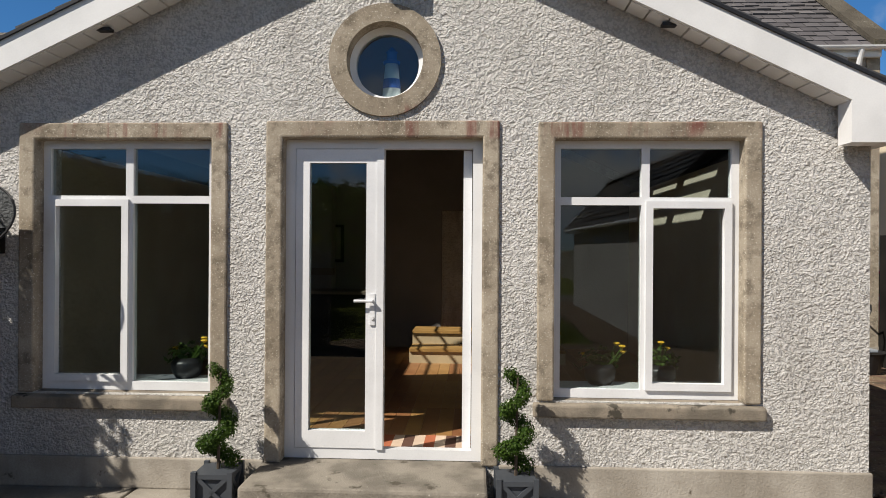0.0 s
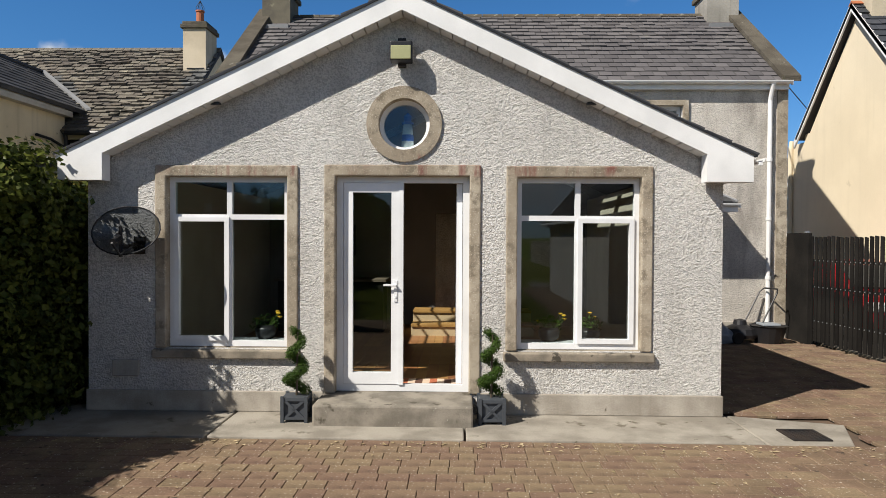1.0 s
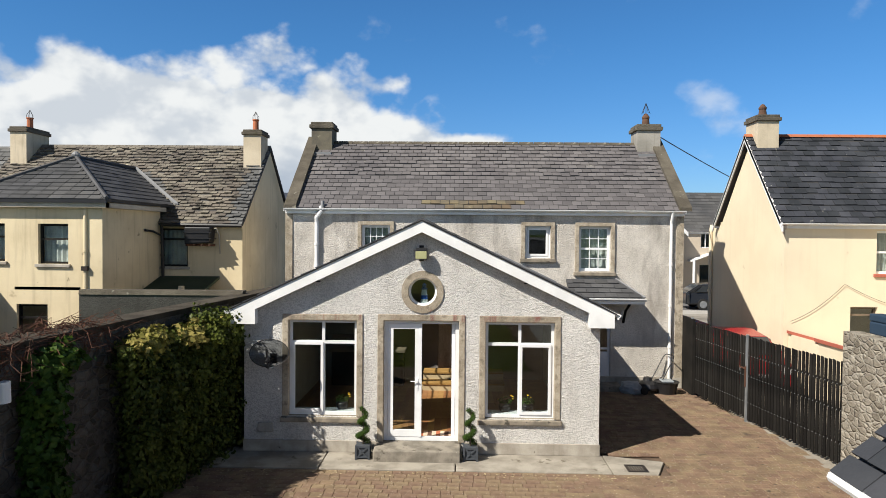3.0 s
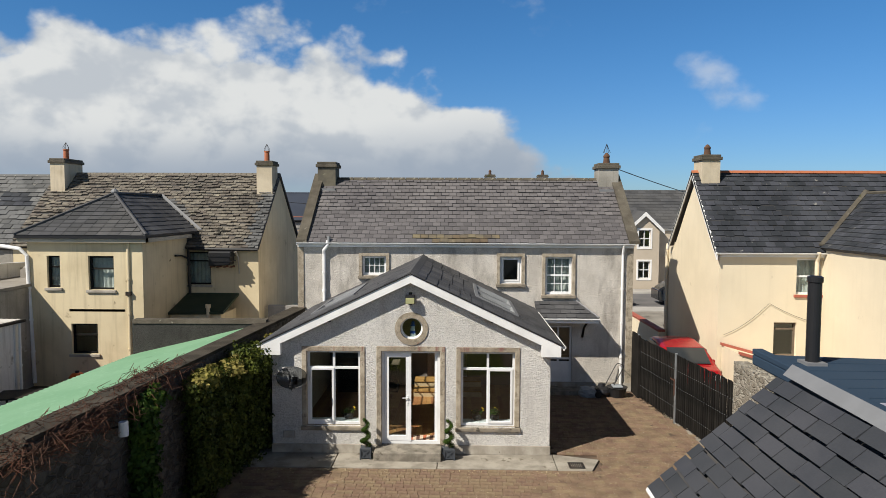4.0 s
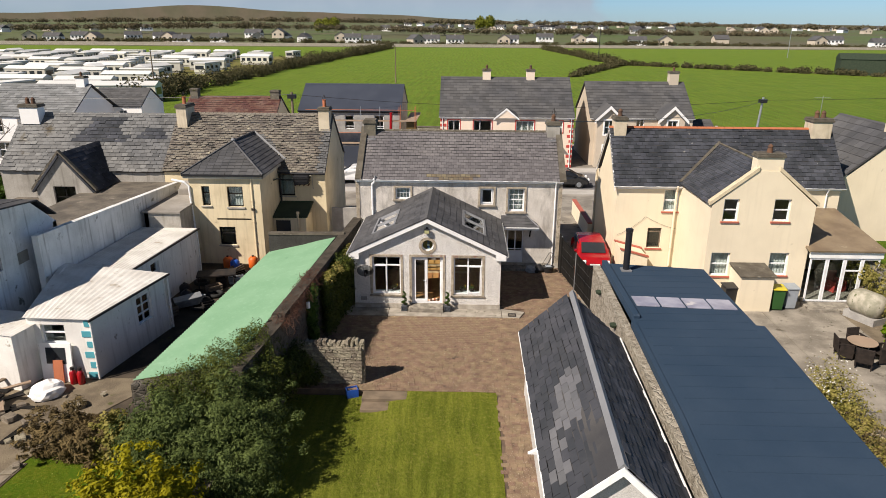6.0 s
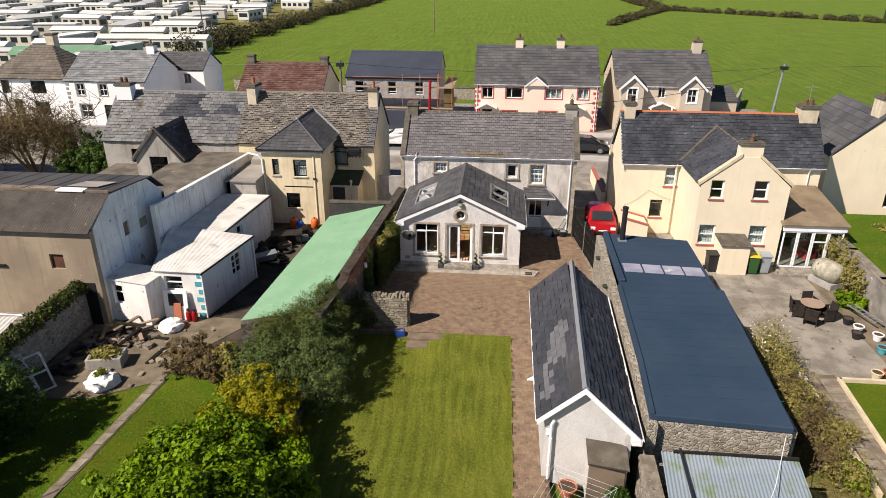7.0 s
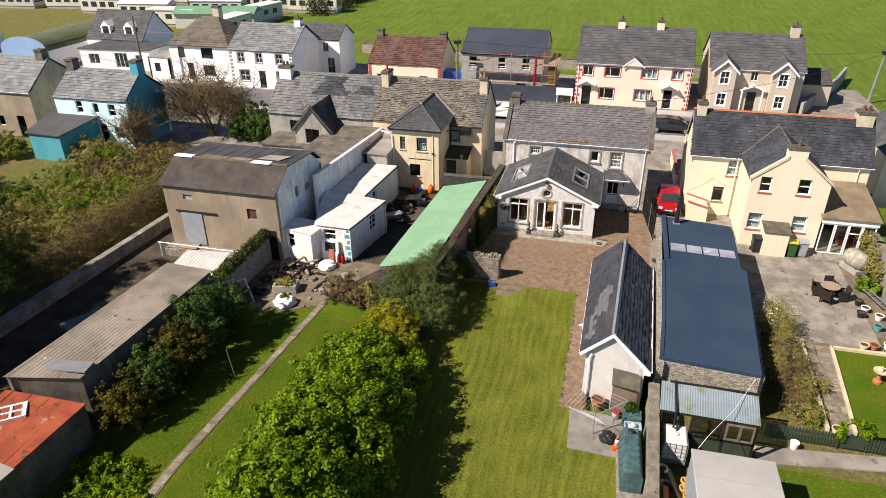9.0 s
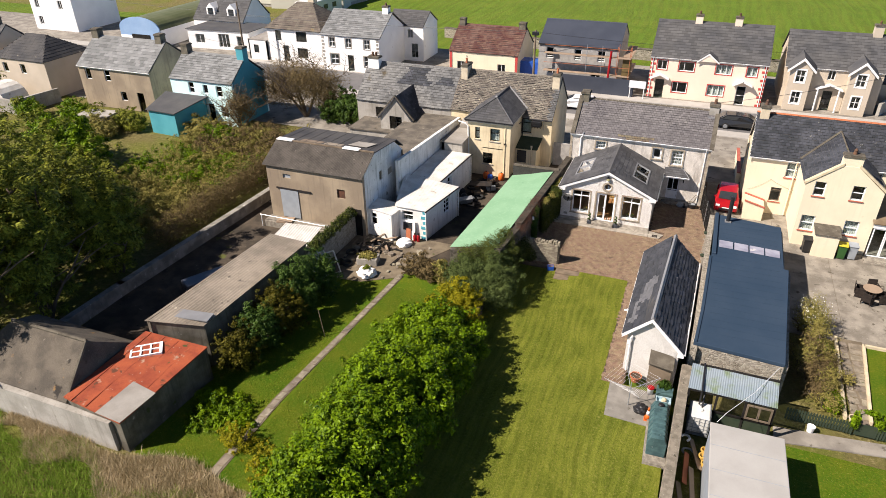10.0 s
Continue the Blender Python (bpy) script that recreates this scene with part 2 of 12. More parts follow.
def rubblemat(name, lo, hi, mortar, size=6.0, deep=0.05):
    """Rubble masonry: stones of uneven tone in flush pale mortar, with stains."""
    m = bpy.data.materials.new(name)
    m.use_nodes = True
    k = Nodes(m.node_tree)
    co = k.n("ShaderNodeTexCoord").outputs["Object"]
    low = k.n("ShaderNodeMapping", {"Vector": co, "Scale": (1.0, 1.0, 1.6)}).outputs[0]
    bent = k.n("ShaderNodeVectorMath", {0: k.n("ShaderNodeTexNoise", {"Vector": co, "Scale": 7.0}).outputs[1], 1: (0.09, 0.09, 0.09), 2: low}, operation="MULTIPLY_ADD").outputs[0]
    cell = k.n("ShaderNodeTexVoronoi", {"Vector": bent, "Scale": size})
    edge = k.n("ShaderNodeTexVoronoi", {"Vector": bent, "Scale": size}, feature="DISTANCE_TO_EDGE").outputs[0]
    tone = k.n("ShaderNodeSeparateColor", {0: cell.outputs[1]}).outputs[0]
    grain = k.noise(co, 40.0, 4.0, 0.7)
    col = k.mix(tone, lo, hi)
    col = k.mix(k.math("MULTIPLY", k.ramp(k.noise(co, 3.0, 5.0, 0.65), 0.5, 0.72), 0.6), col, tuple(c * 0.45 for c in lo))
    gap = k.ramp(k.math("ADD", edge, k.math("MULTIPLY", grain, 0.06)), 0.10, 0.055)
    col = k.mix(k.math("MULTIPLY", gap, 0.75), col, mortar)
    g = k.math("ADD", k.math("MULTIPLY", grain, 0.7), 0.65)
    col = k.mix(1.0, col, k.n("ShaderNodeCombineColor", {0: g, 1: g, 2: g}).outputs[0], "MULTIPLY")
    high = k.math("ADD", k.ramp(edge, 0.0, 0.16), k.math("MULTIPLY", grain, 0.8))
    ins = {"Base Color": col, "Roughness": 0.95, "Specular IOR Level": 0.15}
    ins["Normal"] = k.n("ShaderNodeBump", {"Strength": 0.9, "Distance": deep, "Height": high}).outputs[0]
    k.n("ShaderNodeOutputMaterial", {0: k.n("ShaderNodeBsdfPrincipled", ins).outputs[0]})
    return m


def clearmat(name, tint, clear):
    """Weathered clear plastic sheet: part of the light goes straight through, algae in patches."""
    m = bpy.data.materials.new(name)
    m.use_nodes = True
    k = Nodes(m.node_tree)
    co = k.n("ShaderNodeTexCoord").outputs["Object"]
    algae = k.ramp(k.noise(co, 1.8, 5.0, 0.6), 0.45, 0.70)
    col = k.mix(algae, tint, (0.20, 0.26, 0.16))
    p = k.n("ShaderNodeBsdfPrincipled", {"Base Color": col, "Roughness": 0.4, "Specular IOR Level": 0.4})
    tr = k.n("ShaderNodeBsdfTransparent", {0: (0.75, 0.80, 0.82, 1.0)})
    f = k.math("MULTIPLY", k.math("SUBTRACT", 1.0, k.math("MULTIPLY", algae, 0.4)), clear)
    k.n("ShaderNodeOutputMaterial", {0: k.n("ShaderNodeMixShader", {0: f, 1: p.outputs[0], 2: tr.outputs[0]}).outputs[0]})
    return m


def plain(name, c, rough=0.5, metal=0.0, spec=0.4):
    return mat(name, c, tuple(x * 0.88 for x in c), 2.0, rough, 0.04, 90.0, fine=0.06, metal=metal, spec=spec, dist=0.004)


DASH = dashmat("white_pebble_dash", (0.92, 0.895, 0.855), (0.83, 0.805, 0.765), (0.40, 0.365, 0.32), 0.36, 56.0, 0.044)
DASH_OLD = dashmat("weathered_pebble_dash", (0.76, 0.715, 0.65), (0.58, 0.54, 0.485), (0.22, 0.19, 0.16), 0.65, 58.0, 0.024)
DASH_SHED = dashmat("shed_render", (0.60, 0.585, 0.56), (0.52, 0.505, 0.48), (0.36, 0.33, 0.30), 0.4, 60.0, 0.006)
SURROUND = surroundmat("stained_concrete_surround")
SILL = mat("weathered_stone_sill", (0.30, 0.26, 0.205), (0.17, 0.15, 0.12), 5.0, 0.9, 0.6, 70.0, spots=[((0.07, 0.063, 0.05), 6.0, 0.34), ((0.45, 0.42, 0.36), 20.0, 0.12)])
PLINTH = mat("painted_plinth", (0.44, 0.405, 0.35), (0.31, 0.28, 0.235), 2.5, 0.9, 0.5, 60.0, streak=((0.16, 0.135, 0.105), 0.6), spots=[((0.56, 0.53, 0.47), 5.0, 0.12), ((0.13, 0.11, 0.085), 7.0, 0.16)])
STEP = mat("concrete_step", (0.29, 0.262, 0.218), (0.17, 0.153, 0.127), 4.0, 0.9, 0.6, 80.0, spots=[((0.10, 0.088, 0.068), 5.0, 0.36), ((0.075, 0.075, 0.04), 11.0, 0.14), ((0.48, 0.45, 0.39), 18.0, 0.12)])
APRON = mat("concrete_apron", (0.36, 0.33, 0.28), (0.235, 0.212, 0.177), 2.2, 0.9, 0.6, 60.0, spots=[((0.15, 0.13, 0.10), 3.0, 0.32), ((0.09, 0.085, 0.05), 9.0, 0.14), ((0.52, 0.48, 0.42), 16.0, 0.10)])
YARD = mat("yard_concrete", (0.285, 0.262, 0.225), (0.18, 0.163, 0.14), 0.7, 0.9, 0.5, 30.0, spots=[((0.105, 0.092, 0.072), 1.3, 0.34), ((0.42, 0.395, 0.35), 6.0, 0.14), ((0.08, 0.078, 0.045), 3.4, 0.16)], dist=0.02)
PATIO = mat("lichened_patio_concrete", (0.30, 0.272, 0.228), (0.175, 0.157, 0.130), 0.9, 0.92, 0.6, 22.0, fine=0.3, spots=[((0.10, 0.087, 0.066), 1.7, 0.34), ((0.44, 0.41, 0.36), 9.0, 0.24), ((0.075, 0.07, 0.042), 4.5, 0.22), ((0.50, 0.47, 0.42), 26.0, 0.18)], dist=0.02)
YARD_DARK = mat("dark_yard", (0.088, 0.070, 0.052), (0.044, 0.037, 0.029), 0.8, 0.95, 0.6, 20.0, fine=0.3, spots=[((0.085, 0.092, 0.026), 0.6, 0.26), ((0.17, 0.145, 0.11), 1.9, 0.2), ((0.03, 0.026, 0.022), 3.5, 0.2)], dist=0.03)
UPVC = plain("white_upvc", (0.80, 0.81, 0.82), 0.3, spec=0.5)
FASCIA = plain("white_fascia", (0.82, 0.82, 0.81), 0.35)
BLACK = plain("black_plastic", (0.018, 0.018, 0.02), 0.4)
IRON = mat("dark_iron", (0.025, 0.025, 0.027), (0.05, 0.04, 0.035), 3.0, 0.6, 0.2, 60.0, metal=0.3)
STEEL = mat("galvanised_steel", (0.40, 0.42, 0.44), (0.30, 0.32, 0.34), 5.0, 0.45, 0.1, 60.0, metal=0.6)
GLASS = glassmat("window_glass", (0.80, 0.86, 0.86))
SLATE_NEW = mat("new_dark_slate", (0.062, 0.062, 0.066), (0.084, 0.084, 0.087), 1.2, 0.65, 0.3, 50.0, island=0.22, spec=0.25)
SLATE_OLD = mat("old_purple_slate", (0.112, 0.105, 0.110), (0.150, 0.140, 0.141), 0.35, 0.75, 0.6, 40.0, spots=[((0.25, 0.238, 0.205), 3.6, 0.17), ((0.11, 0.056, 0.060), 0.8, 0.12), ((0.036, 0.035, 0.036), 2.0, 0.12), ((0.28, 0.27, 0.24), 11.0, 0.12)], island=0.20)
SLATE_OLD_1 = mat("old_purple_slate_loose", (0.112, 0.105, 0.110), (0.150, 0.140, 0.141), 0.35, 0.75, 0.5, 40.0, spots=((0.24, 0.228, 0.195), 3.6, 0.14), each=0.20)
SLATE_MOSS = mat("mossy_slate", (0.17, 0.135, 0.085), (0.115, 0.098, 0.075), 2.5, 0.9, 0.7, 30.0, spots=[((0.24, 0.20, 0.13), 4.0, 0.25)], island=0.25)
SLATE_LICHEN = mat("lichen_slate", (0.130, 0.116, 0.100), (0.205, 0.182, 0.150), 1.1, 0.9, 0.8, 28.0, spots=[((0.32, 0.28, 0.21), 2.4, 0.25), ((0.045, 0.042, 0.036), 1.4, 0.3), ((0.34, 0.31, 0.25), 9.0, 0.2), ((0.035, 0.032, 0.028), 7.0, 0.2)], island=0.24, dist=0.04)
SLATE_GREY = mat("grey_patched_slate", (0.105, 0.107, 0.109), (0.168, 0.167, 0.162), 0.5, 0.8, 0.5, 30.0, spots=[((0.09, 0.075, 0.05), 0.5, 0.22), ((0.30, 0.29, 0.26), 3.4, 0.22), ((0.04, 0.04, 0.04), 2.6, 0.18)], island=0.24)
SLATE_BLUE = mat("blue_black_slate", (0.032, 0.035, 0.042), (0.056, 0.060, 0.070), 0.7, 0.65, 0.4, 40.0, spots=[((0.19, 0.185, 0.172), 3.2, 0.17), ((0.25, 0.245, 0.23), 8.0, 0.12)], island=0.28)
SLATE_SHED = mat("shed_slate", (0.040, 0.043, 0.050), (0.054, 0.056, 0.063), 0.9, 0.7, 0.3, 40.0, island=0.16, spec=0.15, spots=((0.070, 0.064, 0.055), 2.0, 0.14))
SLATE_SHED_2 = mat("replaced_slate", (0.105, 0.106, 0.114), (0.128, 0.129, 0.135), 0.8, 0.65, 0.25, 40.0, island=0.15, spec=0.22)
TILE_GREY = mat("grey_roof_tile", (0.066, 0.067, 0.071), (0.090, 0.089, 0.089), 0.4, 0.8, 0.4, 20.0, island=0.2, dist=0.02)
TILE_PALE = mat("pale_slate", (0.20, 0.205, 0.205), (0.155, 0.16, 0.16), 0.5, 0.75, 0.4, 20.0, island=0.25, spots=((0.30, 0.29, 0.27), 2.2, 0.15))
TILE_RUST = mat("rusty_brown_tile", (0.095, 0.044, 0.036), (0.130, 0.076, 0.062), 0.8, 0.85, 0.5, 15.0, spots=((0.24, 0.20, 0.16), 2.0, 0.15), island=0.22, dist=0.03)
TILE_BROWN = mat("brown_mossy_tile", (0.115, 0.098, 0.080), (0.155, 0.132, 0.108), 0.6, 0.85, 0.4, 15.0, spots=((0.24, 0.15, 0.05), 0.5, 0.2), island=0.18)
NAVY_ROOF = mat("navy_metal_roof", (0.040, 0.047, 0.065), (0.050, 0.058, 0.078), 0.5, 0.4, 0.05, 20.0, fine=0.05, spec=0.5)
BLUE_ROOF = mat("blue_grey_membrane_roof", (0.027, 0.047, 0.077), (0.034, 0.055, 0.086), 0.35, 0.7, 0.15, 14.0, spots=[((0.062, 0.086, 0.12), 1.1, 0.12), ((0.026, 0.045, 0.072), 0.6, 0.2)], fine=0.12, spec=0.06)
GREEN_TIN = mat("green_painted_tin", (0.140, 0.270, 0.158), (0.168, 0.300, 0.185), 0.5, 0.45, 0.05, 25.0, fine=0.10, streak=((0.24, 0.38, 0.26), 0.4), spots=((0.11, 0.22, 0.125), 1.3, 0.15), spec=0.4)
WHITE_TIN = mat("white_painted_tin", (0.66, 0.645, 0.605), (0.54, 0.52, 0.48), 1.3, 0.7, 0.2, 25.0, spots=[((0.40, 0.36, 0.30), 2.6, 0.26), ((0.22, 0.19, 0.15), 6.0, 0.14), ((0.30, 0.27, 0.23), 15.0, 0.18)])
ASBESTOS = mat("weathered_fibre_cement", (0.056, 0.050, 0.044), (0.088, 0.078, 0.068), 1.1, 0.95, 0.8, 16.0, fine=0.4, spots=[((0.19, 0.17, 0.14), 5.0, 0.22), ((0.045, 0.040, 0.036), 2.4, 0.26)], dist=0.03)
FELT = mat("black_felt", (0.045, 0.045, 0.048), (0.075, 0.072, 0.07), 0.6, 0.8, 0.3, 25.0, spots=((0.22, 0.20, 0.16), 0.9, 0.1))
FLAT_GREY = mat("grey_flat_roof", (0.32, 0.30, 0.27), (0.235, 0.215, 0.19), 0.6, 0.9, 0.4, 20.0, spots=((0.42, 0.40, 0.36), 1.5, 0.2))
RED_ROOF = mat("rusty_red_tin", (0.34, 0.085, 0.038), (0.24, 0.055, 0.030), 1.1, 0.85, 0.5, 20.0, fine=0.3, spots=[((0.38, 0.24, 0.17), 1.6, 0.26), ((0.11, 0.05, 0.03), 1.4, 0.34), ((0.07, 0.07, 0.028), 2.2, 0.26), ((0.40, 0.36, 0.31), 6.0, 0.14)], spec=0.15)
CREAM = mat("cream_painted_render", (0.74, 0.65, 0.485), (0.69, 0.605, 0.45), 0.7, 0.85, 0.2, 40.0, fine=0.06, streak=((0.50, 0.43, 0.31), 0.2), spots=((0.60, 0.52, 0.38), 2.0, 0.14))
YELLOW = mat("dirty_yellow_render", (0.70, 0.60, 0.405), (0.60, 0.505, 0.33), 0.8, 0.85, 0.3, 40.0, fine=0.1, streak=((0.27, 0.215, 0.14), 0.4), spots=[((0.44, 0.365, 0.24), 1.6, 0.2), ((0.20, 0.16, 0.105), 2.8, 0.1)])
WHITEWASH = mat("peeling_whitewash", (0.80, 0.785, 0.745), (0.69, 0.67, 0.635), 0.8, 0.9, 0.4, 30.0, streak=((0.28, 0.25, 0.205), 0.55), spots=[((0.36, 0.33, 0.28), 2.4, 0.18), ((0.20, 0.18, 0.15), 5.0, 0.1)])
MOULD_WASH = mat("mouldy_whitewash", (0.78, 0.78, 0.765), (0.60, 0.605, 0.59), 0.7, 0.9, 0.4, 30.0, streak=((0.17, 0.16, 0.135), 0.7), spots=[((0.24, 0.235, 0.205), 1.2, 0.26), ((0.13, 0.12, 0.10), 3.4, 0.16), ((0.70, 0.69, 0.66), 2.2, 0.12)])
OLD_FELT = mat("lichened_felt", (0.165, 0.145, 0.118), (0.095, 0.085, 0.072), 1.1, 0.95, 0.7, 18.0, spots=[((0.28, 0.25, 0.20), 2.6, 0.24), ((0.045, 0.042, 0.038), 1.5, 0.24), ((0.11, 0.08, 0.045), 0.8, 0.2)], dist=0.04)
SHED_WALL = mat("mossy_shed_wall", (0.155, 0.140, 0.112), (0.085, 0.076, 0.058), 1.0, 0.95, 0.7, 22.0, fine=0.3, streak=((0.05, 0.046, 0.035), 0.6), spots=[((0.36, 0.34, 0.30), 1.5, 0.22), ((0.055, 0.062, 0.024), 1.1, 0.26)], dist=0.03)
WALL_PALE = mat("stained_stone_wall", (0.30, 0.280, 0.245), (0.17, 0.158, 0.135), 1.2, 0.95, 0.6, 25.0, streak=((0.14, 0.13, 0.11), 0.5), spots=((0.58, 0.56, 0.52), 1.8, 0.2), dist=0.03)
PAINT_WHITE = mat("white_painted_wall", (0.84, 0.83, 0.81), (0.78, 0.77, 0.75), 0.5, 0.8, 0.1, 30.0, fine=0.05, spots=((0.60, 0.58, 0.54), 1.4, 0.1))
PINK = mat("pale_peach_render", (0.76, 0.64, 0.52), (0.72, 0.60, 0.48), 0.5, 0.85, 0.1, 30.0, fine=0.05)
STONE_CREAM = mat("stone_cream_render", (0.52, 0.45, 0.36), (0.47, 0.405, 0.32), 0.5, 0.85, 0.1, 30.0, fine=0.05)
RED_TRIM = plain("red_trim", (0.48, 0.065, 0.055), 0.6)
SALMON_SILL = plain("salmon_sill", (0.42, 0.12, 0.08), 0.7)
AQUA = mat("pale_aqua_render", (0.64, 0.86, 0.85), (0.57, 0.80, 0.80), 0.4, 0.85, 0.1, 30.0, fine=0.05)
TEAL = mat("teal_render", (0.06, 0.27, 0.33), (0.085, 0.33, 0.39), 0.4, 0.85, 0.1, 30.0, fine=0.05)
BROWN_RENDER = mat("raw_brown_render", (0.34, 0.275, 0.195), (0.25, 0.20, 0.145), 0.5, 0.9, 0.4, 25.0, streak=((0.14, 0.115, 0.09), 0.5), dist=0.02, spots=((0.42, 0.36, 0.27), 1.8, 0.15))
GREY_RENDER = mat("grey_render", (0.37, 0.35, 0.315), (0.27, 0.255, 0.225), 0.9, 0.9, 0.4, 24.0, fine=0.25, streak=((0.13, 0.115, 0.095), 0.6), spots=[((0.50, 0.48, 0.44), 1.7, 0.2), ((0.14, 0.12, 0.09), 2.6, 0.16)])
BLOCK = mat("bare_blockwork", (0.33, 0.32, 0.30), (0.26, 0.25, 0.24), 2.5, 0.95, 0.3, 30.0, cells=0.0)
CHIMNEY = mat("cream_stained_chimney", (0.60, 0.52, 0.39), (0.48, 0.41, 0.30), 1.5, 0.9, 0.4, 40.0, streak=((0.17, 0.145, 0.11), 0.6))
CHIMNEY_DARK = mat("sooty_chimney", (0.155, 0.14, 0.105), (0.10, 0.09, 0.075), 2.0, 0.95, 0.5, 40.0, spots=((0.26, 0.24, 0.17), 3.0, 0.25))
POT_OLD = mat("weathered_pot", (0.14, 0.075, 0.045), (0.09, 0.055, 0.04), 4.0, 0.9, 0.3, 40.0)
CONC_PAD = mat("grey_pad", (0.25, 0.235, 0.21), (0.18, 0.17, 0.15), 1.5, 0.9, 0.4, 50.0, spots=((0.11, 0.10, 0.085), 2.4, 0.25))
PATH_SLAB = mat("worn_path_concrete", (0.27, 0.232, 0.18), (0.17, 0.145, 0.11), 2.2, 0.95, 0.7, 30.0, fine=0.3, spots=[((0.38, 0.34, 0.28), 5.0, 0.2), ((0.07, 0.075, 0.028), 2.0, 0.22)], each=0.2, dist=0.03)
DIRT = mat("trodden_dirt", (0.20, 0.165, 0.115), (0.13, 0.105, 0.075), 1.2, 0.95, 0.7, 20.0, spots=[((0.30, 0.27, 0.22), 3.0, 0.2), ((0.08, 0.085, 0.03), 1.4, 0.22)], dist=0.04)
SHED_ROOF = mat("pale_fibre_cement", (0.31, 0.265, 0.21), (0.20, 0.172, 0.138), 0.55, 0.95, 0.5, 25.0, spots=[((0.42, 0.37, 0.29), 3.2, 0.22), ((0.11, 0.095, 0.080), 2.0, 0.26), ((0.09, 0.08, 0.065), 7.0, 0.2)], dist=0.03, spec=0.1, fine=0.3)
HIP_ROOF = mat("lichened_tile_roof", (0.125, 0.108, 0.086), (0.075, 0.066, 0.055), 0.9, 0.95, 0.8, 16.0, fine=0.35, spots=[((0.30, 0.16, 0.045), 0.7, 0.2), ((0.21, 0.185, 0.15), 3.0, 0.22), ((0.035, 0.031, 0.027), 1.3, 0.28)], dist=0.04)
PLASTIC_ROOF = mat("brown_sheet_roof", (0.24, 0.185, 0.12), (0.17, 0.125, 0.08), 1.0, 0.4, 0.1, 20.0, spots=((0.34, 0.29, 0.20), 1.6, 0.2))
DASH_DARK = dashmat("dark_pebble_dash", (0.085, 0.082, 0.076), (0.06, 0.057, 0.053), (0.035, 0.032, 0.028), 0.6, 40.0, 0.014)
TERRACOTTA = plain("terracotta", (0.42, 0.14, 0.065), 0.8)
RIDGE_RED = plain("red_ridge_tile", (0.40, 0.135, 0.06), 0.85)
LEAD = plain("lead_flashing", (0.20, 0.205, 0.215), 0.6)
COPING = mat("mossy_coping", (0.135, 0.120, 0.095), (0.085, 0.074, 0.058), 2.0, 0.95, 0.7, 35.0, spots=[((0.25, 0.235, 0.19), 5.0, 0.22), ((0.07, 0.07, 0.03), 1.5, 0.24)], dist=0.04)
COPING_PALE = mat("lichened_wall_top", (0.27, 0.237, 0.188), (0.165, 0.145, 0.113), 3.0, 0.95, 0.9, 24.0, fine=0.4, spots=[((0.46, 0.42, 0.35), 9.0, 0.24), ((0.075, 0.068, 0.05), 5.0, 0.3), ((0.13, 0.13, 0.04), 1.5, 0.14)], dist=0.05)
COPING_DARK = mat("dark_wall_top", (0.080, 0.069, 0.054), (0.048, 0.041, 0.032), 2.4, 0.95, 0.7, 35.0, spots=[((0.15, 0.135, 0.11), 5.0, 0.18), ((0.11, 0.055, 0.035), 2.0, 0.2)], dist=0.04)
RUBBLE = rubblemat("rubble_stone", (0.24, 0.21, 0.165), (0.44, 0.40, 0.33), (0.46, 0.42, 0.35))
STONE = mat("field_stone", (0.27, 0.235, 0.180), (0.17, 0.148, 0.112), 3.0, 0.95, 0.7, 30.0, spots=((0.45, 0.43, 0.37), 5.0, 0.22), each=0.25, dist=0.02)
MORTAR = mat("lime_mortar", (0.34, 0.31, 0.26), (0.27, 0.245, 0.20), 4.0, 0.95, 0.6, 50.0)
WALL_OLD = rubblemat("old_garden_wall", (0.070, 0.062, 0.050), (0.15, 0.135, 0.11), (0.13, 0.115, 0.095), 5.0, 0.04)
PAVER = mat("brown_paver", (0.232, 0.163, 0.108), (0.165, 0.115, 0.078), 2.6, 0.9, 0.9, 48.0, fine=0.45, spots=[((0.58, 0.52, 0.44), 34.0, 0.30), ((0.085, 0.066, 0.050), 1.1, 0.20), ((0.30, 0.235, 0.165), 5.0, 0.16), ((0.075, 0.058, 0.043), 9.0, 0.30)], island=0.09)
PAVER_1 = mat("brown_paver_loose", (0.232, 0.163, 0.108), (0.165, 0.115, 0.078), 2.6, 0.9, 0.9, 48.0, fine=0.45, spots=[((0.58, 0.52, 0.44), 34.0, 0.30), ((0.30, 0.235, 0.165), 5.0, 0.16), ((0.075, 0.058, 0.043), 9.0, 0.30)], each=0.09)
JOINT = mat("paver_joint_sand", (0.14, 0.10, 0.072), (0.085, 0.065, 0.05), 3.0, 0.95, 0.5, 60.0)
TARMAC = mat("street_tarmac", (0.155, 0.15, 0.15), (0.12, 0.118, 0.118), 0.5, 0.9, 0.2, 40.0, spots=((0.2, 0.195, 0.19), 0.8, 0.2))
FOOTPATH = mat("footpath_concrete", (0.42, 0.40, 0.37), (0.36, 0.34, 0.31), 0.8, 0.9, 0.2, 30.0)
LAWN = grassmat("mown_lawn", (0.185, 0.205, 0.026), (0.112, 0.142, 0.014), (0.27, 0.250, 0.065), 0.24)
LAWN_LUSH = grassmat("lush_lawn", (0.062, 0.132, 0.005), (0.108, 0.150, 0.008), (0.190, 0.175, 0.020), 0.0, 1.0, 0.06)
FIELD = grassmat("pasture", (0.105, 0.175, 0.016), (0.150, 0.205, 0.024), (0.205, 0.220, 0.045), 0.45, 3.2)
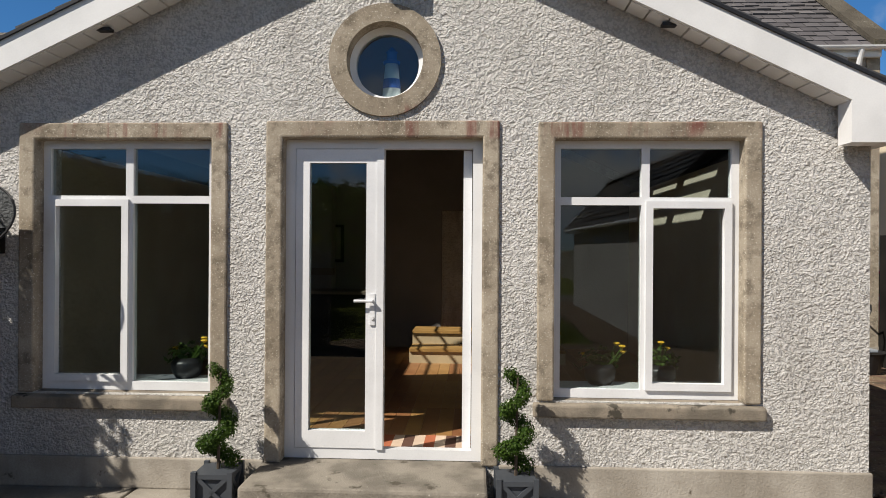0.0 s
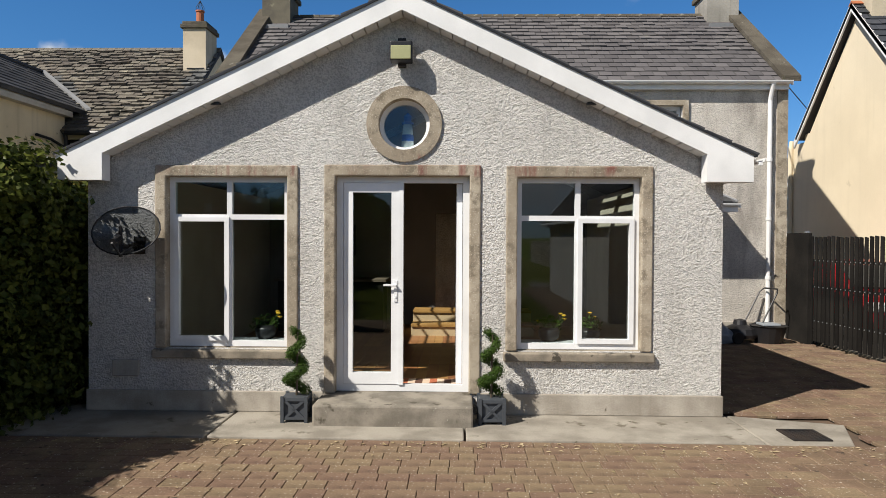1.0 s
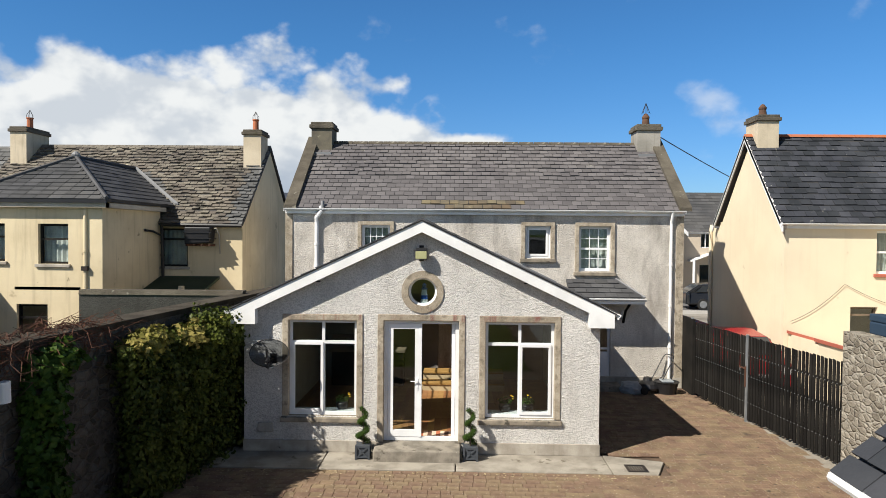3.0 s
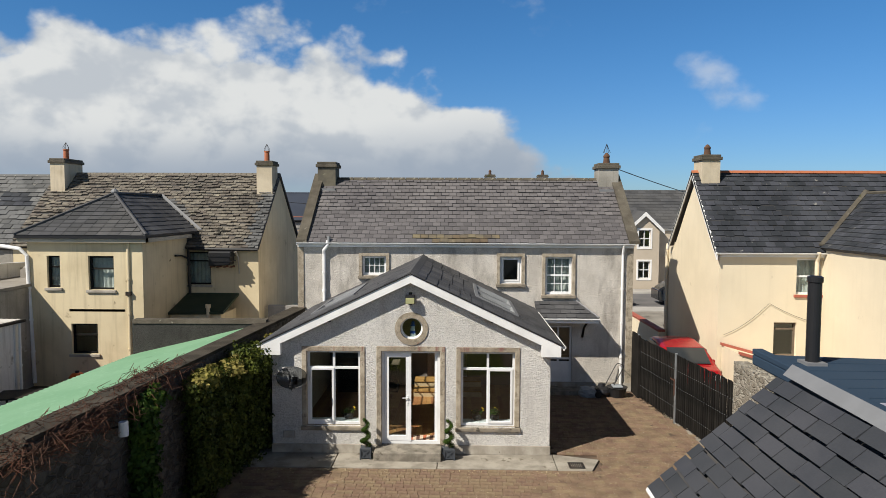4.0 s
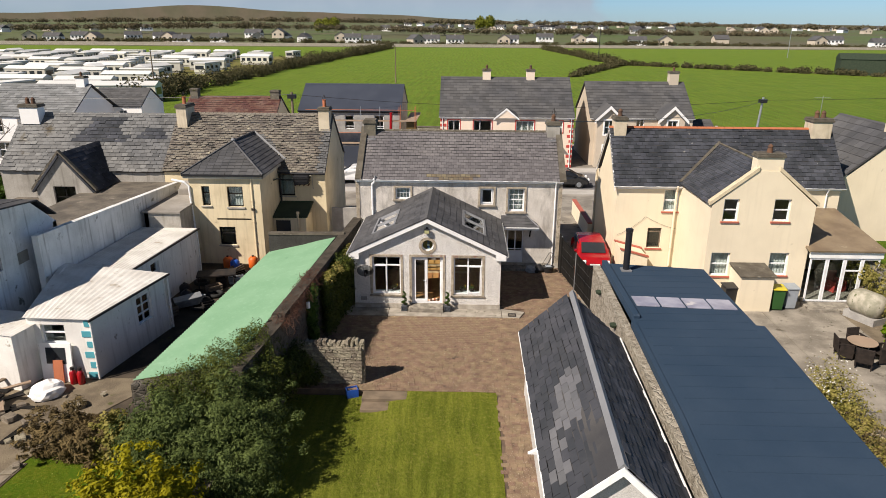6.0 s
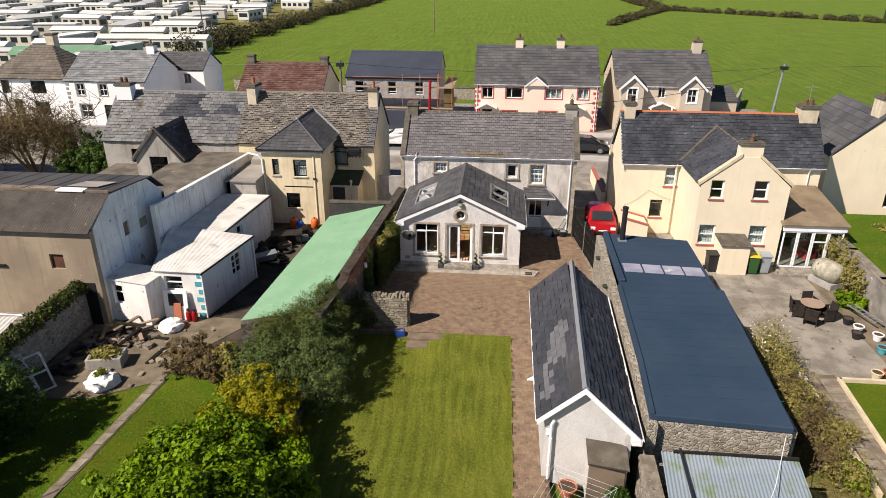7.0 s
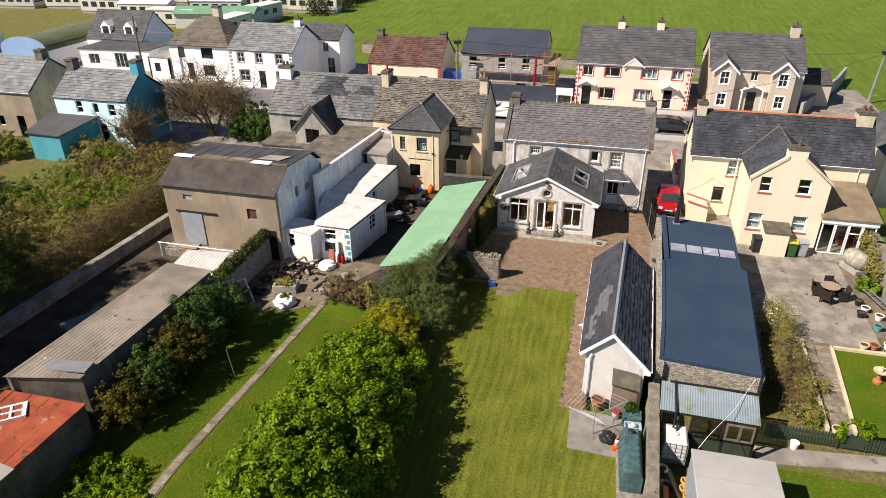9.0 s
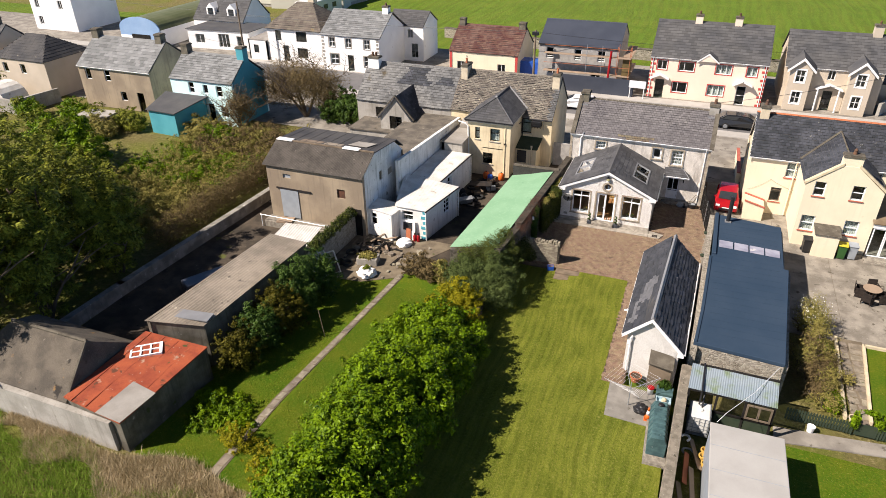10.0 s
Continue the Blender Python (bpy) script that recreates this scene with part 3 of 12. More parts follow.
ROUGH_GROUND = grassmat("rough_ground", (0.150, 0.165, 0.030), (0.180, 0.150, 0.060), (0.30, 0.245, 0.11), 0.0, 2.5)
HILL = mat("heather_hill", (0.155, 0.125, 0.092), (0.115, 0.110, 0.070), 0.004, 0.95, 0.0, 0.03, spots=[((0.10, 0.125, 0.045), 0.006, 0.25), ((0.20, 0.165, 0.12), 0.012, 0.2)], fine=0.2)
FARLAND = mat("far_farmland", (0.085, 0.115, 0.04), (0.10, 0.092, 0.055), 0.006, 0.95, 0.0, 0.05, spots=[((0.06, 0.06, 0.03), 0.02, 0.3), ((0.13, 0.15, 0.06), 0.008, 0.2)], fine=0.25)
WOOD = mat("weathered_wood", (0.20, 0.155, 0.11), (0.14, 0.11, 0.08), 2.0, 0.8, 0.3, 40.0)
FLOORWOOD = mat("oak_floor", (0.36, 0.19, 0.075), (0.28, 0.14, 0.055), 3.0, 0.35, 0.1, 30.0, each=0.18)
BLACK_WOOD = mat("black_stained_wood", (0.010, 0.0095, 0.009), (0.020, 0.018, 0.016), 1.5, 0.85, 0.4, 30.0, spots=((0.12, 0.04, 0.025), 1.5, 0.03), each=0.4, spec=0.12)
GREEN_WOOD = mat("dark_green_wood", (0.030, 0.045, 0.028), (0.042, 0.055, 0.035), 2.0, 0.75, 0.3, 30.0)
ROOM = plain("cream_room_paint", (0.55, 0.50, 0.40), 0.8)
# darker copy of the room paint: the dimness indoors is put into the colour
ROOM_SHADE = plain("room_shade_paint", (0.22, 0.20, 0.18), 0.9)
CLOTH = mat("net_curtain", (0.60, 0.60, 0.57), (0.45, 0.45, 0.43), 3.0, 0.9, 0.3, 40.0)
RUG_A = plain("rug_rust", (0.42, 0.13, 0.06), 0.95)
RUG_B = plain("rug_cream", (0.62, 0.48, 0.36), 0.95)
RUG_C = plain("rug_brown", (0.12, 0.06, 0.04), 0.95)
PLANTER = plain("slate_grey_planter", (0.060, 0.068, 0.080), 0.6)
SOIL = mat("soil", (0.06, 0.04, 0.028), (0.09, 0.062, 0.04), 8.0, 0.95, 0.8, 40.0)
CAR_RED = plain("red_car_paint", (0.31, 0.008, 0.012), 0.22, spec=0.5)
CAR_BLACK = plain("black_car_paint", (0.015, 0.016, 0.018), 0.15, spec=0.6)
CAR_WHITE = plain("white_car_paint", (0.70, 0.71, 0.72), 0.2, spec=0.6)
RUBBER = plain("tyre_rubber", (0.02, 0.02, 0.02), 0.85)
LAMP_GLASS = plain("floodlight_glass", (0.42, 0.42, 0.22), 0.25)
MESH_GREY = glassmat("smoked_dish", (0.24, 0.26, 0.28), 1.35)
FASCIA_OLD = mat("greyed_soffit", (0.50, 0.46, 0.38), (0.40, 0.36, 0.29), 2.0, 0.7, 0.2, 40.0)
PALE_BLUE = plain("pale_blue_plastic", (0.38, 0.52, 0.58), 0.5)
CLAY_YELLOW = plain("yellow_clay", (0.55, 0.34, 0.07), 0.7)
TANK_CREAM = mat("mossy_cream_tank", (0.40, 0.37, 0.30), (0.24, 0.23, 0.17), 3.0, 0.7, 0.3, 40.0, spots=[((0.10, 0.11, 0.05), 5.0, 0.3)])
TANK_GREEN = mat("green_oil_tank", (0.070, 0.130, 0.135), (0.040, 0.078, 0.085), 2.5, 0.4, 0.15, 40.0, spots=[((0.16, 0.21, 0.21), 5.0, 0.2), ((0.02, 0.035, 0.03), 7.0, 0.2)])
IBC_WHITE = plain("milky_plastic", (0.66, 0.66, 0.62), 0.4)
GREY_CABIN = mat("grey_cabin_roof", (0.37, 0.36, 0.34), (0.32, 0.31, 0.29), 0.5, 0.7, 0.1, 20.0, fine=0.06)
POLYCARB = clearmat("ribbed_clear_sheet", (0.36, 0.43, 0.49), 0.50)
ROOFLIGHT = mat("milky_rooflight", (0.34, 0.34, 0.40), (0.22, 0.22, 0.28), 1.2, 0.35, 0.05, 30.0, spots=((0.50, 0.48, 0.48), 1.6, 0.25), spec=0.5)
ORANGE = plain("orange_plastic", (0.62, 0.12, 0.015), 0.5)
BLUE_PLASTIC = plain("blue_plastic", (0.02, 0.09, 0.42), 0.4)
WICKER = mat("dark_wicker", (0.020, 0.016, 0.014), (0.035, 0.027, 0.023), 6.0, 0.8, 0.5, 60.0)
PALE_WOOD = plain("pale_table_top", (0.32, 0.235, 0.165), 0.7)
CREAM_STONE = mat("cream_edging", (0.60, 0.52, 0.36), (0.50, 0.42, 0.29), 3.0, 0.85, 0.3, 50.0)
GREEN_BIN = plain("green_bin", (0.025, 0.085, 0.02), 0.5)
YELLOW_LID = plain("yellow_lid", (0.55, 0.46, 0.03), 0.5)
GREY_BIN = plain("grey_bin", (0.30, 0.33, 0.36), 0.5)
BARK = mat("bark", (0.12, 0.095, 0.07), (0.08, 0.062, 0.046), 4.0, 0.95, 0.8, 30.0, dist=0.02)
CREEPER = mat("red_brown_stems", (0.12, 0.055, 0.035), (0.075, 0.042, 0.03), 2.0, 0.9, 0.2, 20.0)
TWIG = mat("bare_twigs", (0.14, 0.108, 0.074), (0.09, 0.070, 0.050), 2.0, 0.9, 0.2, 20.0)
CARA_WALL = mat("caravan_cream", (0.56, 0.545, 0.48), (0.50, 0.48, 0.41), 0.05, 0.6, 0.0, 20.0, fine=0.05, each=0.15)
CARA_ROOF = mat("caravan_roof", (0.62, 0.62, 0.60), (0.54, 0.54, 0.52), 0.1, 0.6, 0.0, 20.0, fine=0.05, each=0.12)
DARK_PANE = plain("dark_pane", (0.03, 0.035, 0.04), 0.12, spec=0.6)
LEAF_LAUREL = leafmat("bright_leaves", (0.012, 0.046, 0.001), (0.195, 0.300, 0.003), 0.18, 0.45)
LEAF_IVY = leafmat("ivy_leaves", (0.012, 0.025, 0.006), (0.125, 0.145, 0.026), 0.2, 0.45)
LEAF_GREY = leafmat("grey_green_leaves", (0.022, 0.040, 0.010), (0.140, 0.180, 0.052), 0.2, 0.6)
LEAF_GOLD = leafmat("golden_leaves", (0.150, 0.155, 0.006), (0.370, 0.320, 0.010), 0.3, 0.6)
LEAF_BOX = leafmat("box_leaves", (0.016, 0.044, 0.007), (0.085, 0.140, 0.022), 0.2, 0.45)
LEAF_DARK = leafmat("dark_leaves", (0.012, 0.024, 0.003), (0.300, 0.320, 0.034), 0.12, 0.6)
LEAF_BRAMBLE = leafmat("bramble_leaves", (0.120, 0.125, 0.022), (0.360, 0.300, 0.095), 0.2, 0.7)
LEAF_STRAW = leafmat("dry_grass", (0.30, 0.245, 0.130), (0.62, 0.51, 0.34), 0.3, 0.9, 0.05)
LEAF_GRASS = leafmat("grass_blades", (0.105, 0.150, 0.012), (0.235, 0.245, 0.035), 0.3, 0.7, 0.1)
LEAF_MEADOW = leafmat("meadow_blades", (0.120, 0.210, 0.020), (0.300, 0.400, 0.060), 0.3, 0.7, 0.1)
LEAF_BROWN = leafmat("brown_twiggy_leaves", (0.085, 0.064, 0.030), (0.225, 0.165, 0.075), 0.2, 0.8)
# golden leaves taken down to dark olive: shade by the shed put into the colour
LEAF_OLIVE_SHADE = leafmat("shade_darkened_olive_leaves", (0.022, 0.024, 0.004), (0.150, 0.130, 0.010), 0.2, 0.6)
LEAF_WOODS = leafmat("bare_wood_twigs", (0.070, 0.062, 0.036), (0.150, 0.125, 0.075), 0.15, 0.8)
LEAF_HEDGE = leafmat("far_hedge_leaves", (0.045, 0.046, 0.020), (0.110, 0.095, 0.045), 0.15, 0.8)
FLOWER_WHITE = plain("white_blossom", (0.75, 0.75, 0.68), 0.8)
OAK = mat("oak_tread", (0.40, 0.25, 0.085), (0.30, 0.18, 0.06), 3.0, 0.5, 0.2, 60.0)
RISER = plain("cream_riser", (0.50, 0.41, 0.25), 0.6)
FLOWER_YELLOW = plain("yellow_flower", (0.70, 0.42, 0.02), 0.7)

# ---- building blocks ----
from mathutils.geometry import tessellate_polygon


class Geo:
    """Collects faces for one mesh."""

    def __init__(self):
        self.v, self.f = [], []

    def poly(self, *pts):
        i = len(self.v)
        self.v += [tuple(p) for p in pts]
        self.f.append(tuple(range(i, i + len(pts))))
        return self

    def box(self, x0, x1, y0, y1, z0, z1, m=None):
        i = len(self.v)
        pts = [(x, y, z) for z in (z0, z1) for x, y in ((x0, y0), (x1, y0), (x1, y1), (x0, y1))]
        self.v += [tuple(m @ Vector(p)) for p in pts] if m else pts
        self.f += [(i + a, i + b, i + c, i + d) for a, b, c, d in ((3, 2, 1, 0), (4, 5, 6, 7), (0, 1, 5, 4), (1, 2, 6, 5), (2, 3, 7, 6), (3, 0, 4, 7))]
        return self

    def prism(self, pts, vec):
        """A convex or simple flat outline, drawn out along vec."""
        pts, vec = [Vector(p) for p in pts], Vector(vec)
        i, n = len(self.v), len(pts)
        nrm = sum(((pts[k] - pts[0]).cross(pts[(k + 1) % n] - pts[0]) for k in range(n)), Vector())
        if nrm.dot(vec) > 0:
            pts.reverse()
        self.v += [tuple(p) for p in pts] + [tuple(p + vec) for p in pts]
        self.f += [tuple(range(i, i + n)), tuple(range(i + 2 * n - 1, i + n - 1, -1))]
        self.f += [(i + k, i + n + k, i + n + (k + 1) % n, i + (k + 1) % n) for k in range(n)]
        return self

    def cyl(self, a, b, r, r2=None, n=10, caps=True):
        a, b = Vector(a), Vector(b)
        r2 = r if r2 is None else r2
        d = (b - a).normalized()
        u = d.orthogonal().normalized()
        w_ = d.cross(u)
        i = len(self.v)
        for c, rr in ((a, r), (b, r2)):
            self.v += [tuple(c + (u * math.cos(t) + w_ * math.sin(t)) * rr) for t in (2 * math.pi * k / n for k in range(n))]
        self.f += [(i + k, i + (k + 1) % n, i + n + (k + 1) % n, i + n + k) for k in range(n)]
        if caps:
            self.f += [tuple(range(i + n - 1, i - 1, -1)), tuple(range(i + n, i + 2 * n))]
        return self

    def tube(self, pts, r, n=8):
        """A bent pipe through pts, one closed skin."""
        pts = [Vector(p) for p in pts]
        i = len(self.v)
        for k, p in enumerate(pts):
            d = (pts[min(k + 1, len(pts) - 1)] - pts[max(k - 1, 0)])
            d = d.normalized() if d.length > 1e-6 else Vector((0, 0, 1))
            a = d.orthogonal().normalized() if k == 0 else (a - d * a.dot(d)).normalized()
            b = d.cross(a)
            self.v += [tuple(p + (a * math.cos(t) + b * math.sin(t)) * r) for t in (2 * math.pi * q / n for q in range(n))]
        for k in range(len(pts) - 1):
            self.f += [(i + k * n + q, i + k * n + (q + 1) % n, i + (k + 1) * n + (q + 1) % n, i + (k + 1) * n + q) for q in range(n)]
        e = i + (len(pts) - 1) * n
        self.f += [tuple(range(i + n - 1, i - 1, -1)), tuple(range(e, e + n))]
        return self

    def lathe(self, prof, at=(0, 0, 0), n=20):
        """prof: (radius, height) from the bottom up, turned about z."""
        i, c = len(self.v), Vector(at)
        for r, z in prof:
            self.v += [tuple(c + Vector((r * math.cos(t), r * math.sin(t), z))) for t in (2 * math.pi * k / n for k in range(n))]
        for j in range(len(prof) - 1):
            self.f += [(i + j * n + k, i + j * n + (k + 1) % n, i + (j + 1) * n + (k + 1) % n, i + (j + 1) * n + k) for k in range(n)]
        self.f += [tuple(range(i + n - 1, i - 1, -1)), tuple(range(i + (len(prof) - 1) * n, i + len(prof) * n))]
        return self

    def moved(self, m):
        self.v = [tuple(m @ Vector(p)) for p in self.v]
        return self


def mesh_of(name, g, material, smooth=False):
    me = bpy.data.meshes.new(name)
    me.from_pydata(g.v, [], g.f)
    me.materials.append(material)
    if smooth:
        me.polygons.foreach_set("use_smooth", [True] * len(me.polygons))
    me.update()
    return me


def part(name, g, material, parent=None, label="", smooth=False, bevel=0.0, kind=""):
    ob = new(name, mesh_of(name, g, material, smooth))
    if parent is not None:
        ob.parent = parent
    if bevel:
        b = ob.modifiers.new("edge", "BEVEL")
        b.width, b.segments, b.limit_method = bevel, 2, "ANGLE"
    return tagged(ob, label, kind=kind)


def thing(name, label, category, at=(0, 0, 0), rz=0.0, group="", kind=""):
    ob = new(name)
    ob.empty_display_size = 0.2
    ob.matrix_basis = pose(*at, 0, 0, rz)
    return tagged(ob, label, category, group, kind)


def solo(name, g, material, label, category, at=(0, 0, 0), rz=0.0, group="", kind="", smooth=False, bevel=0.0):
    ob = part(name, g, material, None, label, smooth, bevel)
    ob.matrix_basis = pose(*at, 0, 0, rz)
    return tagged(ob, label, category, group, kind)


def place(ox, oy, oz, ux, uy):
    """A frame whose x runs along a wall, y into it and z up, from its outer left foot."""
    u = Vector((ux, uy, 0)).normalized()
    m = Matrix.Identity(4)
    m.col[0][:3], m.col[1][:3], m.col[2][:3], m.col[3][:3] = u, Vector((-u.y, u.x, 0)), (0, 0, 1), (ox, oy, oz)
    return m


def wall_geo(g, m, outline, holes, thick):
    """A wall in the frame m: its outline (x, z) with holes cut through its thickness."""
    loops = [[Vector((x, z, 0)) for x, z in lp] for lp in [outline, *holes]]
    tris = tessellate_polygon(loops)
    flat = [p for lp in loops for p in lp]
    i, n = len(g.v), len(flat)
    for y in (0.0, thick):
        g.v += [tuple(m @ Vector((p.x, y, p.y))) for p in flat]
    for a, b, c in tris:
        up = (flat[b] - flat[a]).cross(flat[c] - flat[a]).z > 0
        a, b, c = (a, b, c) if up else (a, c, b)
        g.f += [(i + a, i + b, i + c), (i + n + a, i + n + c, i + n + b)]
    k = 0
    for j, lp in enumerate(loops):
        q = len(lp)
        area = sum(lp[t].x * lp[(t + 1) % q].y - lp[(t + 1) % q].x * lp[t].y for t in range(q))
        for t in range(q):
            a, b = i + k + t, i + k + (t + 1) % q
            face = (a, a + n, b + n, b)
            g.f.append(face if (area > 0) == (j == 0) else face[::-1])
        k += q
    return g


def rect(x0, x1, z0, z1):
    return [(x0, z0), (x1, z0), (x1, z1), (x0, z1)]


def ring(cx, cz, r, n=40):
    return [(cx + r * math.cos(t), cz + r * math.sin(t)) for t in (2 * math.pi * k / n for k in range(n))]


def window(parent, m, x, z, wd, ht, cols=(0.5,), rows=(), frame=UPVC, bar=0.06, deep=0.10, sill=None, sash=(), glass=GLASS, curtain=None, name="window", thin=()):
    """A window in the wall frame m. cols and rows: where the bars stand, as fractions. sash: panes (column, row) with a frame of their own."""
    y0, y1 = deep, deep + 0.06
    xs = [x + bar] + [x + wd * c for c in cols] + [x + wd - bar]
    zs = [z + bar] + [z + ht * r for r in rows] + [z + ht - bar]
    h = bar * 0.45
    cuts = []
    for c in range(len(xs) - 1):
        for r in range(len(zs) - 1):
            cuts.append(rect(xs[c] + (h if c else 0), xs[c + 1] - (h if c + 2 < len(xs) else 0), zs[r] + (h if r else 0), zs[r + 1] - (h if r + 2 < len(zs) else 0)))
    fm_ = m @ Matrix.Translation((0, y0, 0))
    ob = part(name, wall_geo(Geo(), fm_, rect(x, x + wd, z, z + ht), cuts, 0.06), frame, parent)
    for c, r in sash:
        a, b, lo, hi = xs[c], xs[c + 1], zs[r], zs[r + 1]
        s = bar * 0.8
        part("sash", wall_geo(Geo(), m @ Matrix.Translation((0, y0 - 0.022, 0)), rect(a, b, lo, hi), [rect(a + s, b - s, lo + s, hi - s)], 0.05), frame, ob)
    for c, r, nx, nz in thin:
        a, b, lo, hi = xs[c], xs[c + 1], zs[r], zs[r + 1]
        cells = [rect(a + (b - a) * i / nx + 0.009, a + (b - a) * (i + 1) / nx - 0.009, lo + (hi - lo) * j / nz + 0.009, lo + (hi - lo) * (j + 1) / nz - 0.009) for i in range(nx) for j in range(nz)]
        part("glazing_bar", wall_geo(Geo(), m @ Matrix.Translation((0, y0 + 0.012, 0)), rect(a, b, lo, hi), cells, 0.03), frame, ob)
    for c in range(len(xs) - 1):
        for r in range(len(zs) - 1):
            p = part("pane", Geo().box(xs[c], xs[c + 1], y0 + 0.026, y0 + 0.032, zs[r], zs[r + 1]).moved(m), glass, ob)
            p.visible_shadow = False
    if sill is not None:
        part("sill", Geo().box(x - 0.07, x + wd + 0.07, -0.06, deep, z - 0.09, z - 0.002).moved(m), sill, ob, bevel=0.012)
    if curtain is not None:
        g = Geo()
        n = max(6, int(wd / 0.07))
        for k in range(n):
            a, b = x + wd * k / n, x + wd * (k + 1) / n
            d0, d1 = (0.10, 0.13) if k % 2 else (0.13, 0.10)
            g.poly(*[Vector(q) for q in ((a, y1 + d0, z + 0.02), (b, y1 + d1, z + 0.02), (b, y1 + d1, z + ht), (a, y1 + d0, z + ht))])
        part("curtain", g.moved(m), curtain, ob)
    return ob


def slab(g, pts, t):
    """A flat sheet through pts (its top), t thick."""
    p = [Vector(q) for q in pts]
    nrm = (p[1] - p[0]).cross(p[2] - p[0]).normalized()
    if nrm.z < 0:
        nrm = -nrm
    return g.prism(p, -nrm * t)


def slate_piece(w_, h_, t):
    """One slate, its upper edge tucked under: the tail stands t proud."""
    g = Geo()
    g.v = [(0, 0, 0), (w_, 0, 0), (w_, h_, 0), (0, h_, 0), (0, 0, t), (w_, 0, t), (w_, h_, t * 0.35), (0, h_, t * 0.35)]
    g.f = [(4, 5, 6, 7), (0, 1, 5, 4), (1, 2, 6, 5), (3, 0, 4, 7), (2, 3, 7, 6)]
    return g


def slates(parent, a, b, c, d, wd, ht, material, thick=0.012, seed=1, single=0, single_mat=None, rough=0.0, name="slate", alt=None):
    """Courses of slates on the slope a (eave left), b (eave right), c (ridge right), d (ridge left). Up to `single` of them are pieces of their own."""
    rnd = random.Random(seed)
    a, b, c, d = (Vector(p) for p in (a, b, c, d))
    u = (b - a).normalized()
    up = ((c + d) / 2 - (a + b) / 2)
    up = (up - u * up.dot(u))
    length = up.length
    up.normalize()
    nrm = u.cross(up)
    if nrm.z < 0:
        nrm = -nrm
    rows = max(1, round(length / ht))
    ht = length / rows
    joined, other, loose = Geo(), Geo(), []
    dl, dr = (d - a).dot(u), (c - b).dot(u)
    span = (b - a).length
    for r in range(rows):
        v = r * ht
        f = (r + 0.5) / rows
        lo, hi = dl * f, span + dr * f
        x = lo - (wd * 0.5 if r % 2 else 0.0)
        while x < hi - 0.01:
            s, e = max(x, lo), min(x + wd, hi)
            x += wd
            if e - s < 0.03:
                continue
            t = thick * 1.5 * (1 + rnd.uniform(0, 0.5 + rough))
            m = Matrix.Identity(4)
            m.col[0][:3], m.col[1][:3], m.col[2][:3] = u, up, nrm
            m.col[3][:3] = a + u * (s + 0.004) + up * (v - rnd.uniform(0, 0.02) * (1 + rough)) + nrm * 0.004
            if rough:
                m = m @ pose(0, 0, 0, rnd.uniform(-1, 1) * rough, rnd.uniform(-1, 1) * rough, rnd.uniform(-1, 1) * rough)
            patched = alt is not None and alt[0](((s + e) / 2) / span, f)
            if single and not patched and len(loose) < single and e - s > wd * 0.9:
                loose.append(m)
                continue
            g = slate_piece(e - s - 0.016, ht - 0.020, t)
            tgt = other if patched else joined
            i = len(tgt.v)
            tgt.v += [tuple(m @ Vector(p)) for p in g.v]
            tgt.f += [tuple(i + k for k in q) for q in g.f]
    if joined.f:
        part("slating", joined, material, parent, kind="stuff")
    if other.f:
        part("replaced_slating", other, alt[1], parent, alt[2] if len(alt) > 2 else "lighter replacement slates", kind="stuff")
    if loose:
        me = mesh_of(name, slate_piece(wd - 0.016, ht - 0.020, thick), single_mat or material)
        for m in loose:
            ob = new(name, me)
            ob.parent = parent
            ob.matrix_basis = m


def chimney(parent, x, y, z0, wx, wy, z1, material, pots=1, cap=COPING, pot=POT_OLD, name="chimney", guard=False):
    g = Geo().box(x - wx / 2, x + wx / 2, y - wy / 2, y + wy / 2, z0, z1 - 0.14)
    ob = part(name, g, material, parent)
    part("cap", Geo().box(x - wx / 2 - 0.06, x + wx / 2 + 0.06, y - wy / 2 - 0.06, y + wy / 2 + 0.06, z1 - 0.16, z1 - 0.05).box(x - wx / 2 - 0.02, x + wx / 2 + 0.02, y - wy / 2 - 0.02, y + wy / 2 + 0.02, z1 - 0.05, z1 + 0.03), cap, ob, bevel=0.015)
    for k in range(pots):
        px = x + (k - (pots - 1) / 2) * 0.34
        part("pot", Geo().lathe([(0.13, 0), (0.12, 0.05), (0.10, 0.20), (0.115, 0.23), (0.115, 0.27), (0.05, 0.36), (0.02, 0.38)] if not guard else [(0.115, 0), (0.105, 0.05), (0.10, 0.36), (0.12, 0.37), (0.12, 0.41), (0.09, 0.41), (0.085, 0.2)], (px, y, z1 + 0.03), 12), pot, ob, smooth=False)
        if guard:
            g = Geo()
            for j in range(5):
                a = j * 2 * math.pi / 5
                foot, mid = Vector((px + 0.10 * math.cos(a), y + 0.10 * math.sin(a), z1 + 0.40)), Vector((px + 0.11 * math.cos(a), y + 0.11 * math.sin(a), z1 + 0.52))
                g.cyl(foot, mid, 0.008, n=4).cyl(mid, (px, y, z1 + 0.72), 0.008, n=4)
            part("pot_guard", g, IRON, ob)
    return ob


